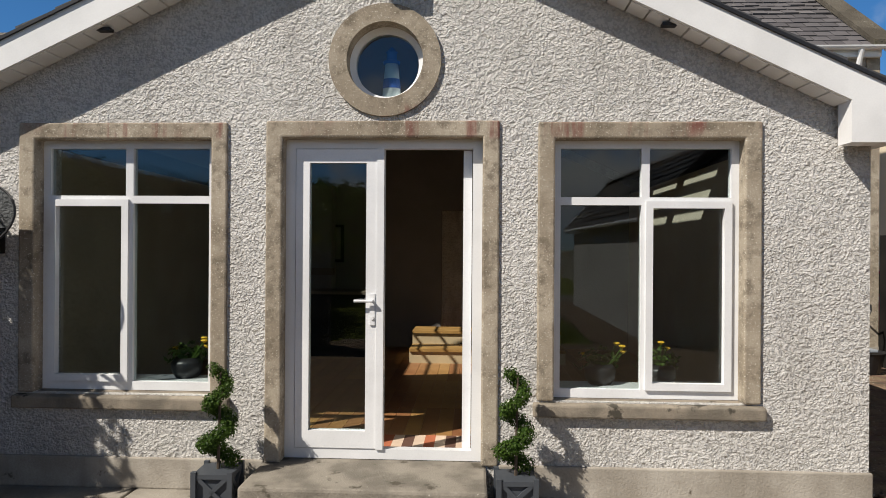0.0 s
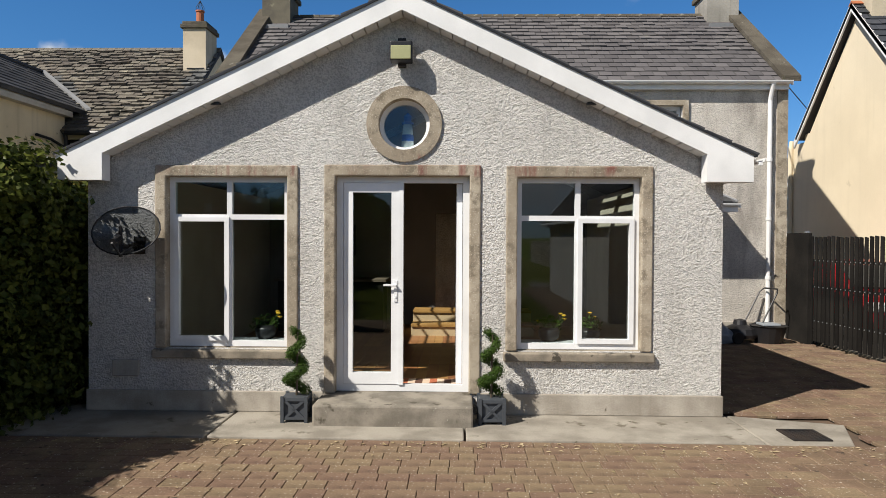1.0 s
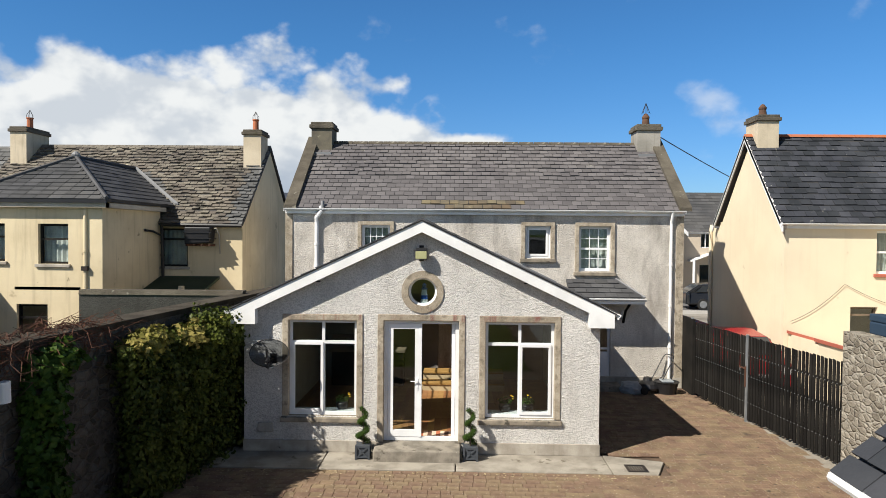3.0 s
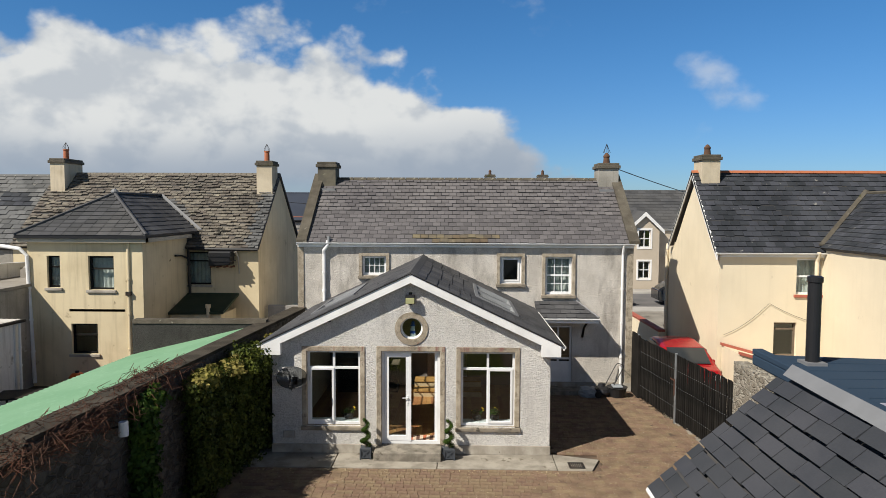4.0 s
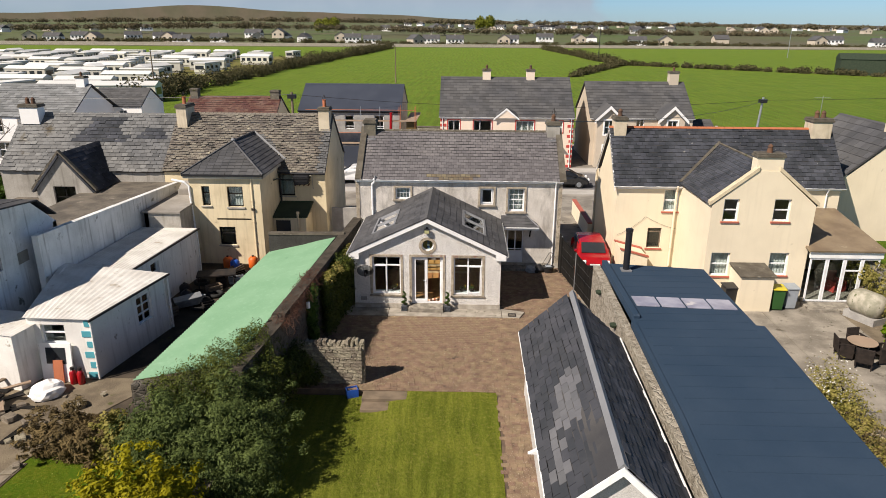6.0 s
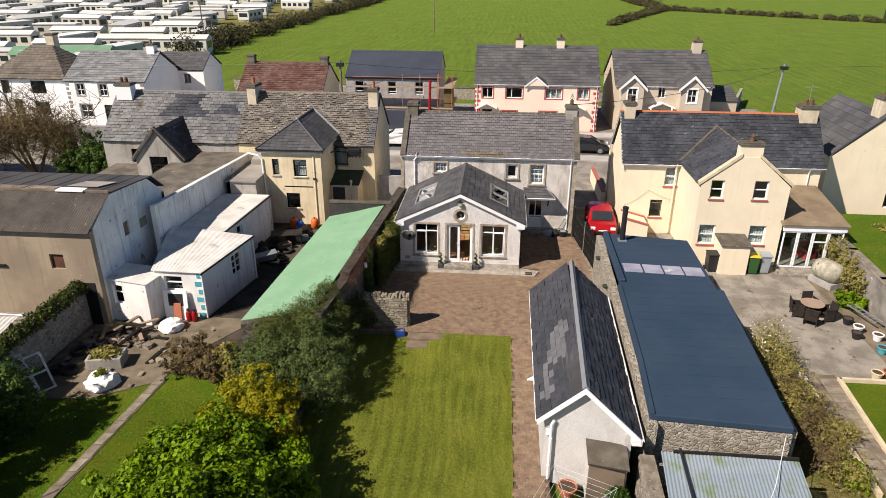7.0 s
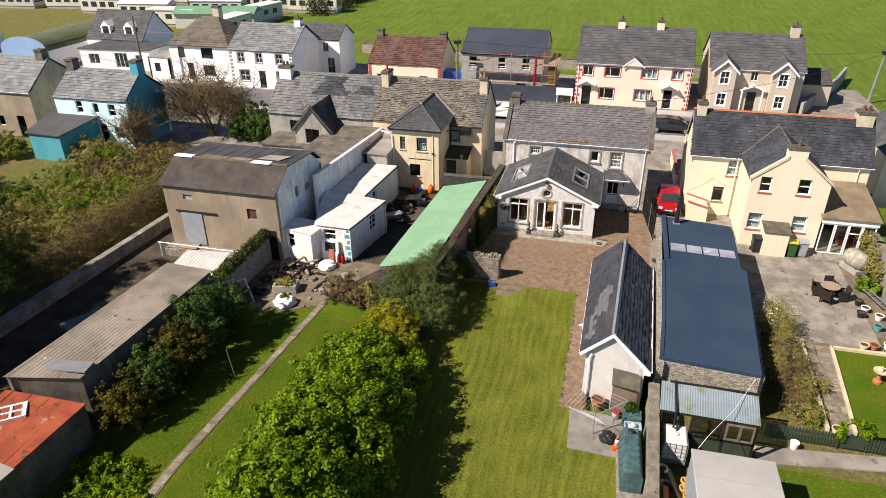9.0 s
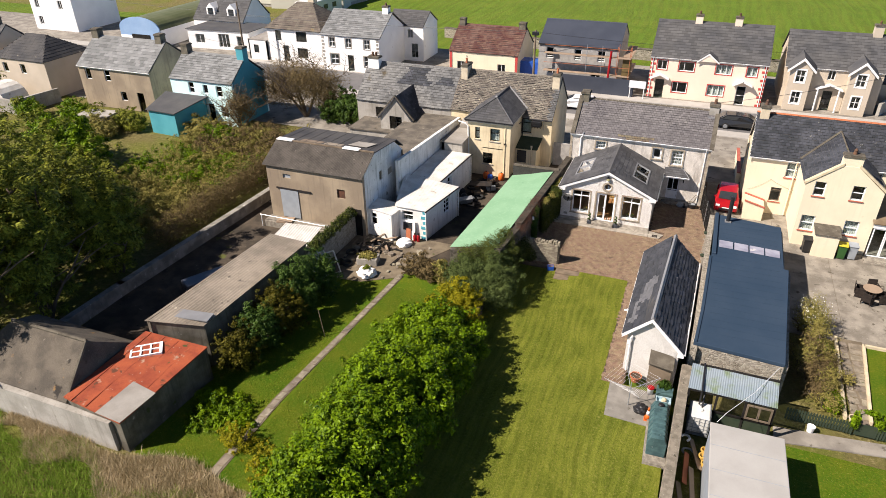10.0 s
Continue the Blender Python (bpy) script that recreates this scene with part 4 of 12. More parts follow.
def gutter(parent, a, b, material=FASCIA, r=0.055):
    """A half-round gutter with its brackets from a to b."""
    a, b = Vector(a), Vector(b)
    d = (b - a).normalized()
    n = Vector((d.y, -d.x, 0)).normalized()
    g = Geo()
    arc = [(math.cos(t), -math.sin(t)) for t in (math.pi * k / 8 for k in range(9))]
    for (c0, s0), (c1, s1) in zip(arc, arc[1:]):
        g.poly(a + n * c0 * r + Vector((0, 0, s0 * r)), b + n * c0 * r + Vector((0, 0, s0 * r)), b + n * c1 * r + Vector((0, 0, s1 * r)), a + n * c1 * r + Vector((0, 0, s1 * r)))
        g.poly(a + n * c0 * r * 0.9 + Vector((0, 0, s0 * r * 0.9)), a + n * c1 * r * 0.9 + Vector((0, 0, s1 * r * 0.9)), b + n * c1 * r * 0.9 + Vector((0, 0, s1 * r * 0.9)), b + n * c0 * r * 0.9 + Vector((0, 0, s0 * r * 0.9)))
    k = max(2, int((b - a).length / 0.9))
    for j in range(k + 1):
        p = a + (b - a) * j / k
        g.box(p.x - 0.015, p.x + 0.015, p.y - 0.015, p.y + 0.015, p.z - r - 0.02, p.z - r + 0.012)
    return part("gutter", g, material, parent)


def downpipe(parent, pts, material=FASCIA, r=0.04, name="downpipe"):
    g = Geo().tube(pts, r, 10)
    a, b = Vector(pts[-2]), Vector(pts[-1])
    for k in range(1, 4):
        p = a + (b - a) * k / 4
        g.cyl(p - (b - a).normalized() * 0.03, p + (b - a).normalized() * 0.03, r * 1.3, n=10)
    return part(name, g, material, parent)


def house(name, label, x0, x1, y0, y1, eave, ridge, walls, roof, wins=(), slate=(0.4, 0.3), hang=0.12, side_hang=0.06, th=0.25, z0=0.0, hip=0.0, seed=1, fascia=FASCIA, group="", pipes=(), right_wins=(), left_wins=(), roof_t=0.08, single=0, single_mat=None, rough=0.0, alt=None, walls_r=None, category="house", verge=None, chimneys=(), rz=0.0):
    """A house with its ridge along x. wins: dicts for window() on the front (low y) wall, x measured from the wall's left foot, z from the ground."""
    h = thing(name, label, category, ((x0 + x1) / 2, (y0 + y1) / 2, z0), rz=rz, group=group)
    cx, cy = (x0 + x1) / 2, (y0 + y1) / 2
    X0, X1, Y0, Y1 = x0 - cx, x1 - cx, y0 - cy, y1 - cy
    L, W = X1 - X0, Y1 - Y0
    front = place(X0, Y0, 0, 1, 0)

    def holes(ws):
        return [rect(k["x"], k["x"] + k["wd"], k["z"], k["z"] + k["ht"]) for k in ws]

    part("wall", wall_geo(Geo(), front, rect(0, L, 0, eave), holes(wins), th), walls, h)
    part("wall", wall_geo(Geo(), place(X1, Y1, 0, -1, 0), rect(0, L, 0, eave), [], th), walls, h)
    gab = rect(th, W - th, 0, eave) if hip else [(th, 0), (W - th, 0), (W - th, eave), (W / 2, ridge - 0.1), (th, eave)]
    right = place(X1, Y0, 0, 0, 1)
    left = place(X0, Y1, 0, 0, -1)
    part("wall", wall_geo(Geo(), right, gab, holes(right_wins), th), walls_r or walls, h)
    part("wall", wall_geo(Geo(), left, gab, holes(left_wins), th), walls, h)
    for ws, m in ((wins, front), (right_wins, right), (left_wins, left)):
        for k in ws:
            window(h, m, **k)
    s = (ridge - eave) / (W / 2)
    ez = eave - hang * s + 0.06
    A, B = Vector((X0 - side_hang, Y0 - hang, ez)), Vector((X1 + side_hang, Y0 - hang, ez))
    C, D = Vector((X1 + side_hang - hip, 0, ridge + 0.06)), Vector((X0 - side_hang + hip, 0, ridge + 0.06))
    E, F = Vector((X1 + side_hang, Y1 + hang, ez)), Vector((X0 - side_hang, Y1 + hang, ez))
    under = FELT if slate else roof
    r1 = part("roof", slab(Geo(), [A, B, C, D], roof_t), under, h)
    r2 = part("roof", slab(Geo(), [E, F, D, C], roof_t), under, h)
    if slate:
        slates(r1, A, B, C, D, slate[0], slate[1], roof, seed=seed, single=single, single_mat=single_mat, rough=rough, alt=alt)
        slates(r2, E, F, D, C, slate[0] * 1.5, slate[1] * 1.5, roof, seed=seed + 1)
    if hip:
        r3 = part("roof", slab(Geo(), [B, E, C], roof_t), under, h)
        r4 = part("roof", slab(Geo(), [F, A, D], roof_t), under, h)
        if slate:
            slates(r3, B, E, C, C, slate[0], slate[1], roof, seed=seed + 2)
            slates(r4, F, A, D, D, slate[0], slate[1], roof, seed=seed + 3)
    n = max(3, int((C - D).length / 0.45))
    tile = mesh_of("ridge_tile", Geo().prism([Vector((0, -0.11, -0.045)), Vector((0, 0, 0.05)), Vector((0, 0.11, -0.045))], (C - D) * 0.97 / n), verge or roof)
    for k in range(n):
        ob = new("ridge_tile", tile)
        ob.parent = h
        ob.matrix_basis = Matrix.Translation(D + (C - D) * k / n)
    if fascia is not None:
        part("fascia", Geo().box(X0, X1, Y0 - hang + 0.02, Y0 - 0.002, ez - 0.16, ez - 0.05), fascia, h)
        gutter(h, (X0 - side_hang, Y0 - hang - 0.05, ez - 0.02), (X1 + side_hang, Y0 - hang - 0.05, ez - 0.02), fascia)
        for px in pipes:
            downpipe(h, [(X0 + px, Y0 - hang - 0.05, ez - 0.07), (X0 + px, Y0 - 0.06, ez - 0.35), (X0 + px, Y0 - 0.06, 0.02)], fascia)
    for c in chimneys:
        chimney(h, X0 + c["x"], c.get("y", 0.0), c.get("foot", ridge - 0.5), c["wx"], c["wy"], c["top"], c["m"], c.get("pots", 1), c.get("cap", COPING), TERRACOTTA if "foot" in c else POT_OLD, guard="foot" in c)
    return h


def leaves(name, blobs, count, size, material, parent=None, seed=1, shell=0.45, up=0.35, long=1.9, kind="", bump=0.35, clump=0.0, per=36):
    """A crown of single leaves spread through the outer shell of some ellipsoids (x, y, z, rx, ry, rz), ragged by noise; with clump, gathered into sprays of that radius."""
    count = (max(1, count // per) if clump else count)
    r = np.random.default_rng(seed)
    b = np.array(blobs, float)
    area = (b[:, 3] * b[:, 4] + b[:, 4] * b[:, 5] + b[:, 3] * b[:, 5])
    pick = r.choice(len(b), count, p=area / area.sum())
    d = r.normal(size=(count, 3))
    d /= np.linalg.norm(d, axis=1)[:, None]
    wav = 1 + bump * (0.35 * np.sin(d[:, 0] * 11 + pick * 2) * np.sin(d[:, 1] * 12 + pick) + 0.3 * np.sin(d[:, 2] * 14 + d[:, 1] * 5) + np.sin(d[:, 0] * 5 + b[pick, 0] * 3) * np.sin(d[:, 1] * 6 + b[pick, 1] * 2) * 0.6 + np.sin(d[:, 2] * 9 + d[:, 0] * 7 + pick) * 0.4)
    rad = (1 - shell * r.random(count) ** 1.6) * wav
    c = b[pick, :3] + d * b[pick, 3:] * rad[:, None]
    if clump:
        c, d = np.repeat(c, per, 0), np.repeat(d, per, 0)
        count = len(c)
        o = r.normal(size=(count, 3))
        o /= np.linalg.norm(o, axis=1)[:, None]
        big_ = np.repeat(r.uniform(0.55, 1.3, count // per), per)
        c = c + o * (clump * big_ * r.random(count) ** 0.5)[:, None] * np.array([1, 1, 0.75])
        d = d * 0.5 + o * 0.9
    nrm = d + r.normal(size=(count, 3)) * (0.35 if clump else 0.6) + np.array([0, 0, up])
    nrm /= np.linalg.norm(nrm, axis=1)[:, None]
    t = np.cross(nrm, r.normal(size=(count, 3)))
    t /= np.linalg.norm(t, axis=1)[:, None]
    s = np.cross(nrm, t)
    z = size * r.uniform(0.6, 1.35, count)[:, None]
    p0, p2 = c - t * z * long / 2, c + t * z * long / 2
    p1, p3 = c + s * z * 0.5 + nrm * z * 0.12, c - s * z * 0.5 + nrm * z * 0.12
    v = np.stack([p0, p1, p2, p3], 1).reshape(-1, 3)
    g = Geo()
    g.v = v.tolist()
    g.f = [(4 * k, 4 * k + 1, 4 * k + 2, 4 * k + 3) for k in range(count)]
    return part(name, g, material, parent, kind=kind)


def limbs(at, height, spread, n, seed, r0=0.12, forks=2):
    """A tapered trunk with limbs that fork."""
    rnd = random.Random(seed)
    g = Geo()

    def grow(p, d, ln, r, lev):
        q = p
        for k in range(3):
            nd = (d + Vector((rnd.uniform(-1, 1), rnd.uniform(-1, 1), rnd.uniform(-0.3, 0.6))) * 0.22).normalized()
            e = q + nd * ln / 3
            g.cyl(q, e, r * (1 - k * 0.2), r * (0.8 - k * 0.2), 6 if lev < 2 else 4, False)
            q, d = e, nd
            if lev < forks and k > 0:
                for _ in range(2):
                    side = Vector((rnd.uniform(-1, 1), rnd.uniform(-1, 1), rnd.uniform(-0.1, 0.7))).normalized()
                    grow(q, (d * 0.5 + side).normalized(), ln * rnd.uniform(0.5, 0.75), r * 0.5, lev + 1)

    for k in range(n):
        a = 2 * math.pi * k / n + rnd.random()
        lean = spread / height
        grow(Vector(at) + Vector((math.cos(a), math.sin(a), 0)) * (0.1 if n > 1 else 0), Vector((math.cos(a) * lean, math.sin(a) * lean, 1)).normalized(), height * 0.62, r0, 0)
    return g


def bush(name, label, blobs, count, size, material, seed=1, category="shrub", trunk=True, up=0.35, group="", long=1.9, shell=0.45, bump=0.35, clump=0.0, per=36):
    b = np.array(blobs, float)
    cx, cy = b[:, 0].mean(), b[:, 1].mean()
    t = thing(name, label, category, (cx, cy, 0), group=group)
    loc = [(x - cx, y - cy, z, rx, ry, rz) for x, y, z, rx, ry, rz in blobs]
    leaves("crown", loc, count, size, material, t, seed, up=up, long=long, shell=shell, bump=bump, clump=clump, per=per)
    if trunk:
        g = Geo()
        for k, (x, y, z, rx, ry, rz) in enumerate(loc):
            s = limbs((x, y, 0), max(0.4, z + rz * 0.5), (rx + ry) * 0.4, 2, seed + k, 0.05 + 0.02 * rz, 1)
            i = len(g.v)
            g.v += s.v
            g.f += [tuple(i + q for q in f) for f in s.f]
        part("trunk", g, BARK, t)
    return t


def sheet(name, pts, z, material, label, category="ground", t=0.3, kind="structure"):
    """A flat piece of ground with a straight edge of its own."""
    return solo(name, Geo().prism([(x, y, z) for x, y in pts], (0, 0, -t)), material, label, category, kind=kind)


def corrugated(a, b, c, d, pitch=0.15, depth=0.025, t=0.01, along=True):
    """A corrugated sheet over a, b, c, d: waves across a-b, ribs running from a-b up to d-c."""
    a, b, c, d = (Vector(p) for p in (a, b, c, d))
    n = max(8, int((b - a).length / pitch)) * 4
    nrm = (b - a).cross(d - a).normalized()
    if nrm.z < 0:
        nrm = -nrm
    g = Geo()
    for k in range(n + 1):
        f = k / n
        h = nrm * (math.sin(k * math.pi / 2) * depth)
        for p, q in ((a, b), (d, c)):
            g.v.append(tuple(p + (q - p) * f + h))
    for k in range(n):
        g.f.append((2 * k, 2 * k + 2, 2 * k + 3, 2 * k + 1))
    m = len(g.v)
    g.v += [tuple(Vector(p) - nrm * t) for p in g.v[:m]]
    g.f += [tuple(m + q for q in reversed(f)) for f in g.f[:]]
    for k in range(n):
        g.f += [(2 * k + 2, 2 * k, m + 2 * k, m + 2 * k + 2), (2 * k + 1, 2 * k + 3, m + 2 * k + 3, m + 2 * k + 1)]
    return g

# ---- ground, street, yards ----
solo("ground", Geo().poly((-5000, -5000, -0.32), (5000, -5000, -0.32), (5000, 5000, -0.32), (-5000, 5000, -0.32)), FIELD, "wide green pasture reaching to the horizon", "ground", kind="structure")
sheet("road", [(-140, 28.0), (140, 28.0), (140, 34.6), (-140, 34.6)], -0.04, TARMAC, "grey tarmac village street between the house rows", "road")
sheet("pavement", [(-140, 34.6), (140, 34.6), (140, 36.4), (-140, 36.4)], 0.06, FOOTPATH, "pale concrete footpath along the street", "pavement")
sheet("pavement", [(-140, 26.4), (140, 26.4), (140, 28.0), (-140, 28.0)], 0.06, FOOTPATH, "pale concrete footpath on the near side of the street", "pavement")
sheet("ground_forecourts", [(-140, 36.4), (31, 36.4), (31, 50), (-140, 50)], -0.02, YARD, "concrete forecourts in front of the houses across the street")
sheet("ground_plots", [(-140, 15.0), (140, 15.0), (140, 26.4), (-140, 26.4)], -0.03, YARD, "worn concrete and gravel round the terrace")
yard_r = sheet("ground_yard_right", [(6.9, -3.4), (22.0, -3.4), (22.0, 15.0), (6.9, 15.0)], -0.02, DIRT, "cracked pale concrete patio behind the cream house")
for x0, x1 in ((6.95, 11.6), (11.62, 14.98), (15.0, 18.4)):
    for y0, y1 in ((-4.95, -1.6), (-1.58, 2.0), (2.02, 5.6), (5.62, 14.9)):
        part("bay", Geo().prism([(x0, y0, -0.004), (x1, y0, -0.004), (x1, y1, -0.004), (x0, y1, -0.004)], (0, 0, -0.1)), PATIO, yard_r, bevel=0.01)
sheet("ground_garden_right", [(6.9, -40.0), (30.0, -40.0), (30.0, -3.4), (6.9, -3.4)], -0.06, ROUGH_GROUND, "rough planted ground beside the path")
sheet("ground_rough_left", [(-140, -60), (-4.9, -60), (-4.9, -25.3), (-140, -25.3)], -0.05, ROUGH_GROUND, "rough dry grass at the garden end")
sheet("ground_wild_left", [(-140, -25.3), (-26.6, -25.3), (-26.6, 15.0), (-140, 15.0)], -0.05, ROUGH_GROUND, "overgrown wild garden with brambles")
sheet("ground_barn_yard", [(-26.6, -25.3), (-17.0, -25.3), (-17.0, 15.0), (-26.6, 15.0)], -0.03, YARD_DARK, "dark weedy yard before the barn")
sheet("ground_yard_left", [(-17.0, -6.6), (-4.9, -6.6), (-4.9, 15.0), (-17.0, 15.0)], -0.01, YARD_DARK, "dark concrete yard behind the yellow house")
sheet("lawn_left", [(-17.0, -25.3), (-4.9, -25.3), (-4.9, -6.6), (-17.0, -6.6)], -0.02, LAWN_LUSH, "lush green lawn in the neighbouring garden", "lawn")
sheet("ground_rubble", [(-16.3, -9.1), (-13.3, -8.8), (-11.2, -7.5), (-10.6, -5.2), (-9.0, -2.3), (-16.5, -2.3)], 0.012, DIRT, "rubble-strewn dirt at the head of the garden", t=0.05)
sheet("ground_house", [(-4.9, 3.45), (6.9, 3.45), (6.9, 15.0), (-4.9, 15.0)], -0.05, JOINT, "ground under the house and its side yard")
bed_ = sheet("path_left", [(-12.52, -25.2), (-12.0, -25.2), (-11.98, -20.0), (-11.5, -14.0), (-11.2, -10.0), (-10.95, -7.2), (-11.42, -7.2), (-11.62, -10.0), (-11.92, -14.0), (-12.45, -20.0)], 0.004, DIRT, "narrow worn concrete garden path", "path", t=0.05)
rp_ = random.Random(61)
MID = ((-12.26, -25.2), (-12.2, -20.0), (-11.71, -14.0), (-11.4, -10.0), (-11.18, -7.2))
for (xa, ya), (xb, yb) in zip(MID, MID[1:]):
    ln_ = math.hypot(xb - xa, yb - ya)
    n_ = max(1, round(ln_ / 0.62))
    for k in range(n_):
        f0, f1 = (k + 0.03) / n_, (k + 0.97) / n_
        w0, w1 = rp_.uniform(0.13, 0.21), rp_.uniform(0.13, 0.21)
        p0, p1 = (xa + (xb - xa) * f0, ya + (yb - ya) * f0), (xa + (xb - xa) * f1, ya + (yb - ya) * f1)
        part("slab", Geo().prism([(p0[0] - w0, p0[1], 0.03), (p0[0] + w1, p0[1] + 0.03, 0.03), (p1[0] + w0, p1[1], 0.026), (p1[0] - w1, p1[1] - 0.03, 0.028)], (0, 0, -0.05)), PATH_SLAB, bed_, bevel=0.012)

# the back lawn dips towards the old steps
g = Geo()
NX, NY = 36, 110
X0, X1, Y0, Y1 = -4.9, 2.79, -60.0, -2.72


def lawn_z(x, y):
    dip = max(0.0, min(1.0, (-0.2 - x) / 1.2)) * max(0.0, min(1.0, (y + 9.0) / 4.0))
    return -0.015 - 0.22 * dip + 0.02 * noise.noise((x * 0.6, y * 0.6, 0.0))


for j in range(NY + 1):
    y = Y1 + (Y0 - Y1) * (j / NY) ** 1.4
    for i in range(NX + 1):
        x = X0 + (X1 - X0) * i / NX + (0.03 * noise.noise((y * 3, 0.0, 5.0)) if i == NX else 0.0)
        g.v.append((x, y, lawn_z(x, y)))
for j in range(NY):
    for i in range(NX):
        a = j * (NX + 1) + i
        g.f.append((a, a + NX + 1, a + NX + 2, a + 1))
solo("lawn_back", g, LAWN, "mown yellow-green back lawn with faint stripes", "lawn", kind="structure", smooth=True)
sheet("lawn_right_edge", [(2.79, -60.0), (6.3, -60.0), (6.3, -12.7), (2.79, -12.7)], -0.02, LAWN, "mown lawn beside the oil tank", "lawn")

# concrete apron along the back wall
apron = thing("apron", "stained concrete apron along the back wall", "paving", kind="structure")
for x0, x1 in ((-4.6, -1.72), (-1.70, 0.63), (0.65, 3.30)):
    part("slab", Geo().prism([(x0, 3.63, 0.0), (x1, 3.61, 0.0), (x1, 4.7, 0.0), (x0, 4.7, 0.0)], (0, 0, -0.2)), APRON, apron, bevel=0.012)
part("slab", Geo().prism([(3.32, 3.56, -0.004), (4.05, 3.55, -0.004), (4.35, 4.25, -0.004), (3.32, 4.55, -0.004)], (0, 0, -0.2)), APRON, apron, bevel=0.012)
g = Geo()
for k in range(7):
    g.box(3.62 + k * 0.042, 3.645 + k * 0.042, 3.74, 4.0, -0.01, 0.006)
g.box(3.59, 3.62, 3.70, 4.04, -0.01, 0.01).box(3.905, 3.935, 3.70, 4.04, -0.01, 0.01).box(3.62, 3.905, 3.70, 3.74, -0.01, 0.01).box(3.62, 3.905, 4.0, 4.04, -0.01, 0.01)
solo("drain_grate", g, IRON, "dark iron drain grating set in the concrete", "drain")

# ---- the pebble-dashed house with its garden extension ----
HX, HY = 1.3, 12.725
fr = -3.95


def own(*ks):
    return [dict(k, x=k["x"] - fr) for k in ks]


main = house("house", "weathered grey pebble-dashed house with a white garden extension", -3.95, 6.55, 10.05, 15.4, 4.72, 6.72, DASH_OLD, SLATE_OLD, wins=own(
    dict(x=-1.93, z=3.64, wd=0.76, ht=0.60, cols=(), thin=((0, 0, 4, 2),), curtain=CLOTH),
    dict(x=2.42, z=3.40, wd=0.66, ht=0.85, cols=(), sash=((0, 0),)),
    dict(x=3.84, z=3.07, wd=0.82, ht=1.18, cols=(), rows=(0.5,), thin=((0, 0, 3, 2), (0, 1, 3, 2)), curtain=CLOTH),
    dict(x=3.86, z=0.14, wd=0.84, ht=1.92, cols=(0.5,), rows=(0.45,), name="back_door")),
    slate=(0.25, 0.20), alt=(lambda u, f: 0.36 + 0.05 * math.sin(40 * f) < u < 0.60 - 0.04 * math.sin(70 * f) and f < 0.12, SLATE_MOSS, "mossy brown slates at the eave"), single=300, single_mat=SLATE_OLD_1, seed=3, rough=0.6, pipes=(10.18,), hang=0.12, side_hang=0.02, verge=COPING,
    chimneys=(dict(x=0.46, wx=0.62, wy=0.75, top=7.32, m=CHIMNEY_DARK, pots=0), dict(x=10.22, wx=0.68, wy=0.75, top=7.30, m=GREY_RENDER, pots=1)))
H = Matrix.Translation((-HX, -HY, 0))


def on_house(name, g, material, label="", parent=None, **kw):
    return part(name, g.moved(H), material, parent or main, label, **kw)


# stone surrounds of the upper windows
for x0, x1, z0, z1 in ((-2.03, -1.07, 3.55, 4.34), (2.31, 3.19, 3.31, 4.35), (3.73, 4.77, 2.97, 4.35)):
    g = wall_geo(Geo(), place(0, 10.0, 0, 1, 0), [(x0, z0), (x0 + 0.1, z0), (x0 + 0.1, z1 - 0.1), (x1 - 0.1, z1 - 0.1), (x1 - 0.1, z0), (x1, z0), (x1, z1), (x0, z1)], [], 0.06)
    on_house("surround", g, SURROUND, bevel=0.008)
    on_house("sill", Geo().box(x0 - 0.03, x1 + 0.03, 9.95, 10.14, z0 - 0.02, z0 + 0.07), SILL, bevel=0.01)
# raised gable copings
for x in (-3.97, 6.40):
    for s in (-1, 1):
        a, b = Vector((x, HY + s * 2.86, 4.66)), Vector((x, HY, 6.86))
        on_house("gable_coping", Geo().prism([a, a + Vector((0.32, 0, 0)), b + Vector((0.32, 0, 0)), b], (0, 0, 0.10)), COPING, "lichen-grey gable coping")
# corner strips and plinth of the old wall
for x in (-3.97, 6.38):
    on_house("corner_strip", Geo().box(x, x + 0.19, 10.02, 10.06, 0.0, 4.55), SURROUND)
on_house("plinth", Geo().box(3.3, 6.57, 10.01, 10.06, 0.0, 0.28), PLINTH)
downpipe(main, [H @ Vector(p) for p in ((-3.0, 9.95, 4.72), (-2.98, 9.9, 4.60), (-3.12, 9.94, 4.42), (-3.12, 9.98, 4.30), (-3.12, 9.98, 2.0))], FASCIA, 0.055)
on_house("overflow_pipe", Geo().tube([(-2.96, 9.96, 4.86), (-2.96, 9.9, 4.62), (-3.12, 9.94, 4.5)], 0.05, 10), LEAD)
# chimney cages and cowls
g = Geo()
for a in range(5):
    t = a * 2 * math.pi / 5
    g.cyl((6.27 + 0.13 * math.cos(t), HY + 0.13 * math.sin(t), 7.70), (6.27, HY, 8.02), 0.008, n=5)
on_house("chimney_cage", g, IRON)
# lead apron at the chimney feet
for x, w_ in ((-3.49, 0.66), (6.27, 0.72)):
    on_house("flashing", Geo().box(x - w_ / 2, x + w_ / 2, HY - 0.62, HY - 0.3, 6.32, 6.42), LEAD)

